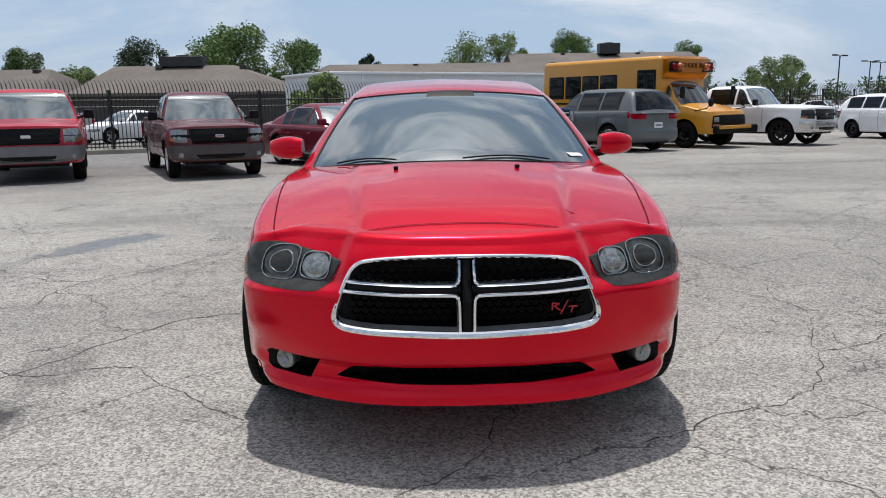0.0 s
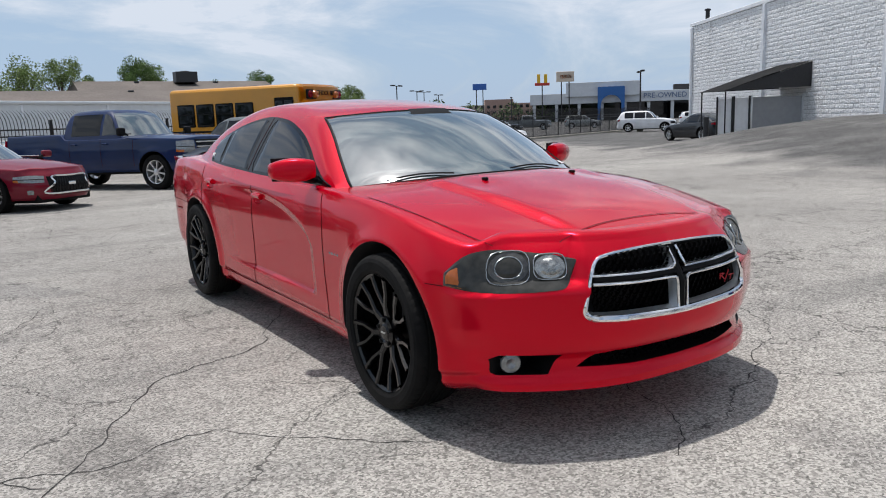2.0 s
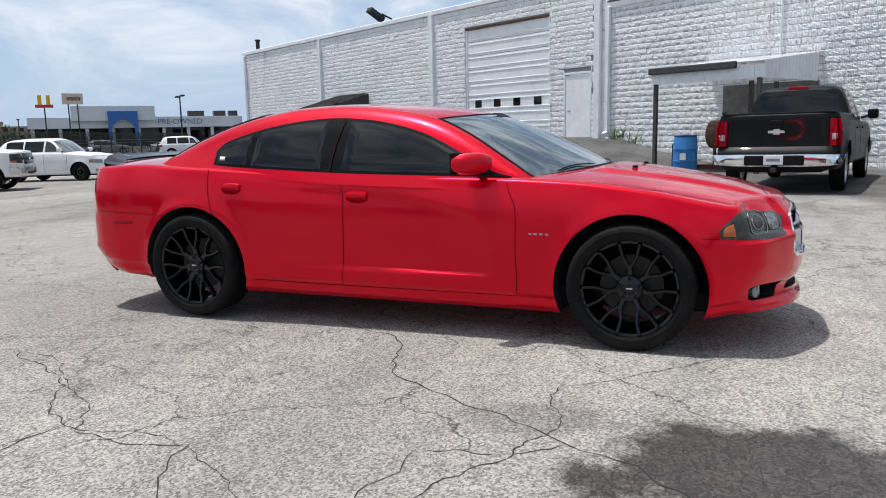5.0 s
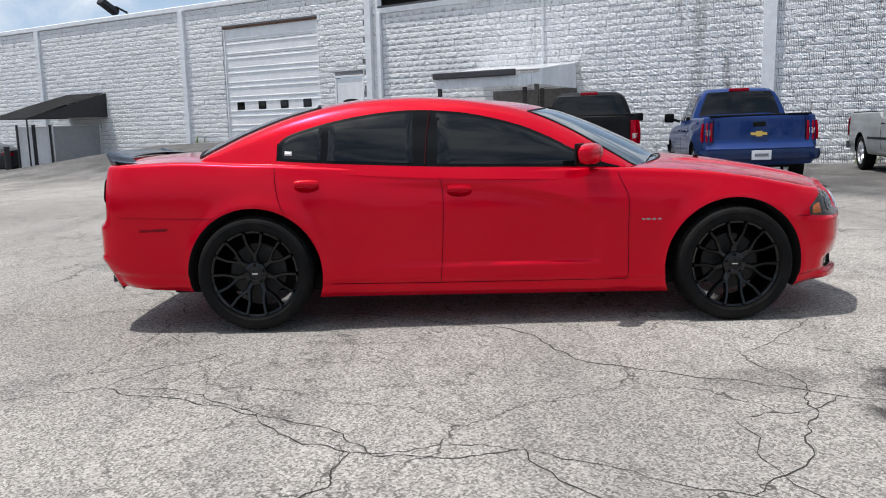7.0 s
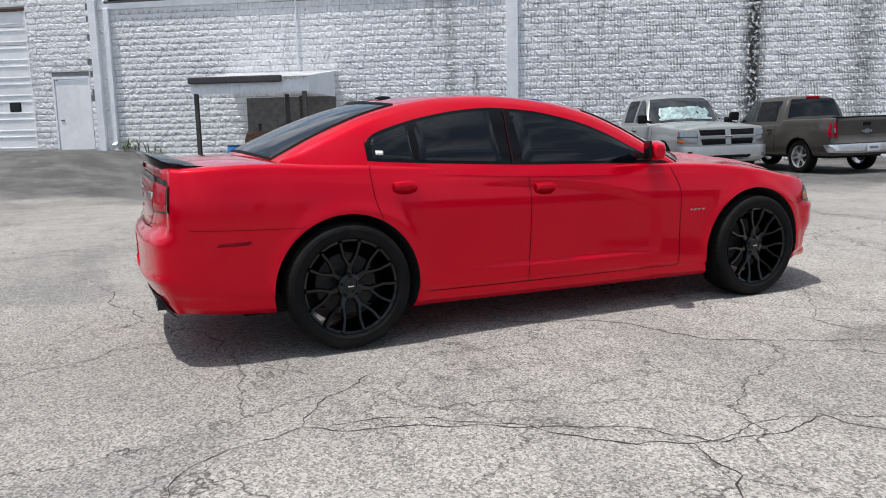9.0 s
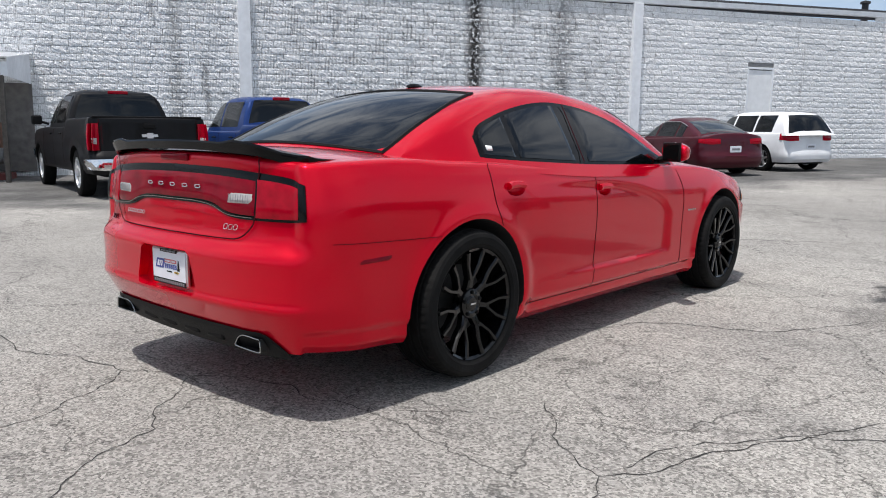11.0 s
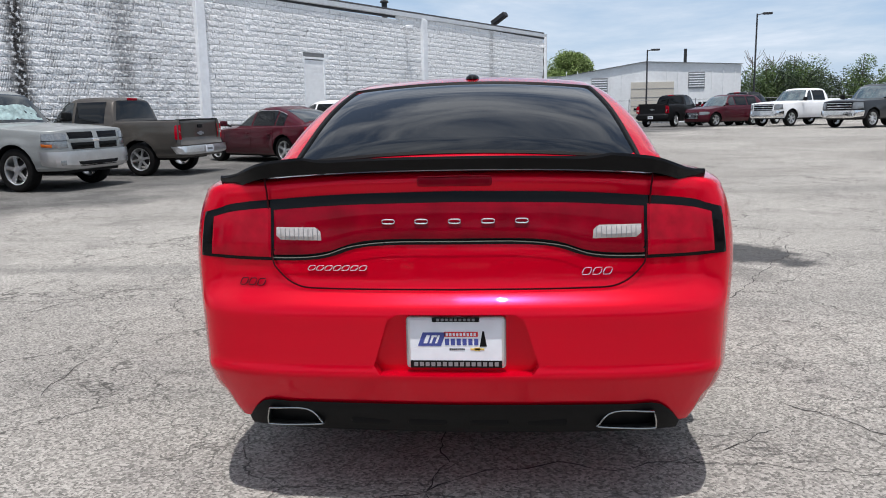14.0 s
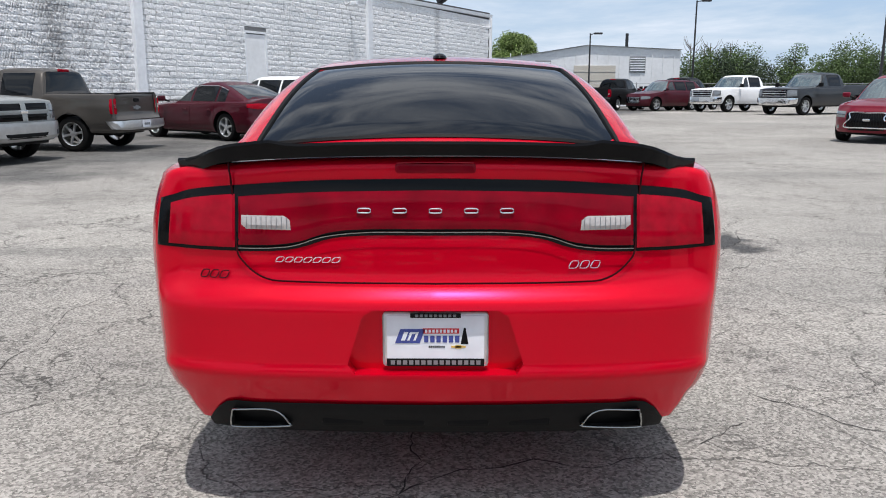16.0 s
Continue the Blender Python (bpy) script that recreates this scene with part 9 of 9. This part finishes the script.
for i, (x, y, h, r, m_, a, lo) in enumerate((
        (-17.5, 66, 8.2, 4.6, LEAF_MID, 1.2, 0.25), (-13.0, 69, 7.4, 3.6, LEAF_MID, 1.1, 0.25), (-38.5, 70, 7.0, 2.4, LEAF_DARK, 1.0, 0.35), (-28.5, 72, 8.0, 2.7, LEAF_PINE, 0.7, 0.5),
        (-29.2, 60, 4.6, 2.6, LEAF_LIGHT, 1.2, 0.1), (-5.4, 30.5, 2.75, 1.45, LEAF_LIGHT, 1.2, 0.05), (4.0, 88, 9.6, 3.6, LEAF_LIGHT, 0.5, 0.3), (8.6, 90, 9.8, 3.0, LEAF_LIGHT, 0.5, 0.3),
        (11.5, 92, 7.8, 2.6, LEAF_MID, 0.9, 0.3), (20.0, 105, 11.0, 3.8, LEAF_MID, 1.2, 0.3), (36.3, 105, 9.3, 3.0, LEAF_MID, 1.1, 0.3), (29.5, 106, 8.2, 2.4, LEAF_MID, 1.0, 0.3),
        (-6.8, 84, 7.2, 1.6, LEAF_PINE, 0.8, 0.4), (50, 108, 7.0, 3.4, LEAF_LIGHT, 0.7, 0.2), (54, 112, 7.4, 3.2, LEAF_LIGHT, 0.7, 0.2),
        (-9.5, -100, 8.8, 3.8, LEAF_LIGHT, 1.6, 0.2), (20, -112, 9, 3.4, LEAF_MID, 1.0, 0.3))):
    tree(x, y, h, r, m_, 100 + i, 0.16 + h * 0.018, a, n_clumps=26 if y > 0 else 60, low=lo)


def wood():
    """The belt of scrub and trees behind the far row of vehicles."""
    rr = random.Random(5)
    clumps = []
    bark = bmesh.new()
    for i in range(210):
        x = -30 - 75 * rr.random()
        y = -96 + 0.62 * (-30 - x) + rr.uniform(-6, 6)
        h = rr.uniform(3.0, 6.2) * (1.0 + 0.25 * (x < -55))
        for k in range(5):
            clumps.append((x + rr.uniform(-1.3, 1.3), y + rr.uniform(-1, 1), 0.5 + h * (0.08 + 0.23 * k), rr.uniform(1.0, 1.8)))
        if i % 6 == 0:
            merge(bark, tube([(x, y, 0.3), (x + rr.uniform(-0.3, 0.3), y, h * 1.25)], 0.09, False, 5, [1, 0.3]))
    t = tagged(new("woodland"), "dense belt of green trees and scrub behind the lot", "trees", kind="stuff")
    part("trunks", bark, BARK, t)
    for m_, lo, hi in ((LEAF_PINE, 0, 0.35), (LEAF_DARK, 0.35, 1.0)):
        v, f = crown_bm(rr, clumps[int(lo * len(clumps)):int(hi * len(clumps))], 380, 0.13)
        me = bpy.data.meshes.new("foliage")
        me.from_pydata(v, [], f)
        me.materials.append(m_)
        o = new("foliage", me)
        o.parent = t
    # bare tops of a few taller trees
    for k in range(3):
        x, y = -31 - k * 2.5, -94
        d = thing("tree", "half-bare tree with thin branches in the green belt", "tree", "trees beyond the lot")
        bm = tube([(0, 0, 0), (0.2, 0, 7.6)], 0.14, False, 6, [1, 0.3])
        for j in range(14):
            a, z = rr.uniform(0, 6.3), rr.uniform(3.5, 7)
            merge(bm, tube([(0.1, 0, z), (0.1 + math.cos(a) * 0.9, math.sin(a) * 0.9, z + 0.9), (0.1 + math.cos(a) * 1.3, math.sin(a) * 1.3, z + 1.7)], 0.04, False, 4, [1, 0.7, 0.3]))
        part("trunk", bm, BARK, d)
        v, f = crown_bm(rr, [(0, 0, 3.8, 1.5), (0.3, 0, 5.6, 1.1)], 90, 0.2)
        me = bpy.data.meshes.new("crown")
        me.from_pydata(v, [], f)
        me.materials.append(LEAF_MID)
        o = new("crown", me)
        o.parent = d
        d.location = (x, y, ground_z(x, y))


wood()


def far_line(name, pts, h, m_, seed, label):
    """A low line of distant trees that closes the view."""
    rr = random.Random(seed)
    clumps = []
    for a, b in zip(pts, pts[1:]):
        n = int(math.hypot(b[0] - a[0], b[1] - a[1]) / 4.5)
        for i in range(n):
            t = (i + rr.random()) / n
            hh = h * rr.uniform(0.4, 1.0)
            for k in range(3):
                clumps.append((a[0] + (b[0] - a[0]) * t + rr.uniform(-2, 2), a[1] + (b[1] - a[1]) * t + rr.uniform(-2, 2), hh * (0.2 + 0.35 * k), rr.uniform(1.4, 2.6)))
    v, f = crown_bm(rr, clumps, 60, 0.45)
    me = bpy.data.meshes.new(name)
    me.from_pydata(v, [], f)
    me.materials.append(m_)
    tagged(new(name, me), label, "trees", kind="stuff")


far_line("far_trees", [(-120, 90), (-60, 118), (0, 130), (60, 150), (105, 165), (160, 150)], 5.0, LEAF_DARK, 11, "distant low line of dark trees")
# its unseen west stretch is added close by, for a dark reflection in the red flank
far_line("far_trees", [(60, -110), (20, -125), (-20, -128), (-120, -100), (-72, -60), (-60, 0), (-74, 50), (-120, 90)], 8.0, LEAF_DARK, 12, "distant low line of dark trees")

# ---- vehicles on the neighbouring lots ----
for x, y, fx, fy, kd, c, lb in ((-11.2, 27.5, -0.5, -0.86, "suv", P_SILVER, "silver SUV behind the iron fence"), (-14.8, 29.0, -0.5, -0.86, "sedan", P_WHITE, "white sedan behind the iron fence"), (-4.0, 34.0, 0.4, -0.9, "suv", P_WHITE, "white SUV behind the iron fence"),
                                (-18.0, 25.0, -0.5, -0.86, "crew", P_SILVER, "silver pickup behind the iron fence"), (0.5, 35.5, 0.4, -0.9, "sedan", P_SILVER, "silver sedan behind the iron fence"), (-22.0, 25.5, -0.4, -0.9, "suv", P_NAVY, "dark blue SUV behind the iron fence"),
                                (41, 62, 0.7, -0.7, "crew", P_SILVER, "silver pickup on the dealer lot"), (47.5, 66, 0.7, -0.7, "crew", P_WHITE, "white pickup on the dealer lot"), (55, 69, 0.7, -0.7, "sedan", P_DARK, "dark sedan on the dealer lot"),
                                (62, 72, 0.7, -0.7, "crew", P_GREY, "grey pickup on the dealer lot"), (69, 70, 0.7, -0.7, "suv", P_SILVER, "silver SUV on the dealer lot"), (34, 58, 0.7, -0.7, "sedan", P_WHITE, "white sedan on the dealer lot"),
                                (75, 66, 0.7, -0.7, "sedan", P_WHITE, "white sedan on the dealer lot"), (27, 55, 0.7, -0.7, "sedan", P_DARK, "dark sedan on the dealer lot"), (82, 62, 0.7, -0.7, "suv", P_WHITE, "white SUV on the dealer lot")):
    put(kd, x, y, fx, fy, "front", "suv_car" if kd == "suv" else "sedan_car" if kd == "sedan" else "pickup_truck", lb, "SUV" if kd == "suv" else "car" if kd == "sedan" else "pickup truck", c, wheels="five", fine=False, group="vehicles on the next lot")
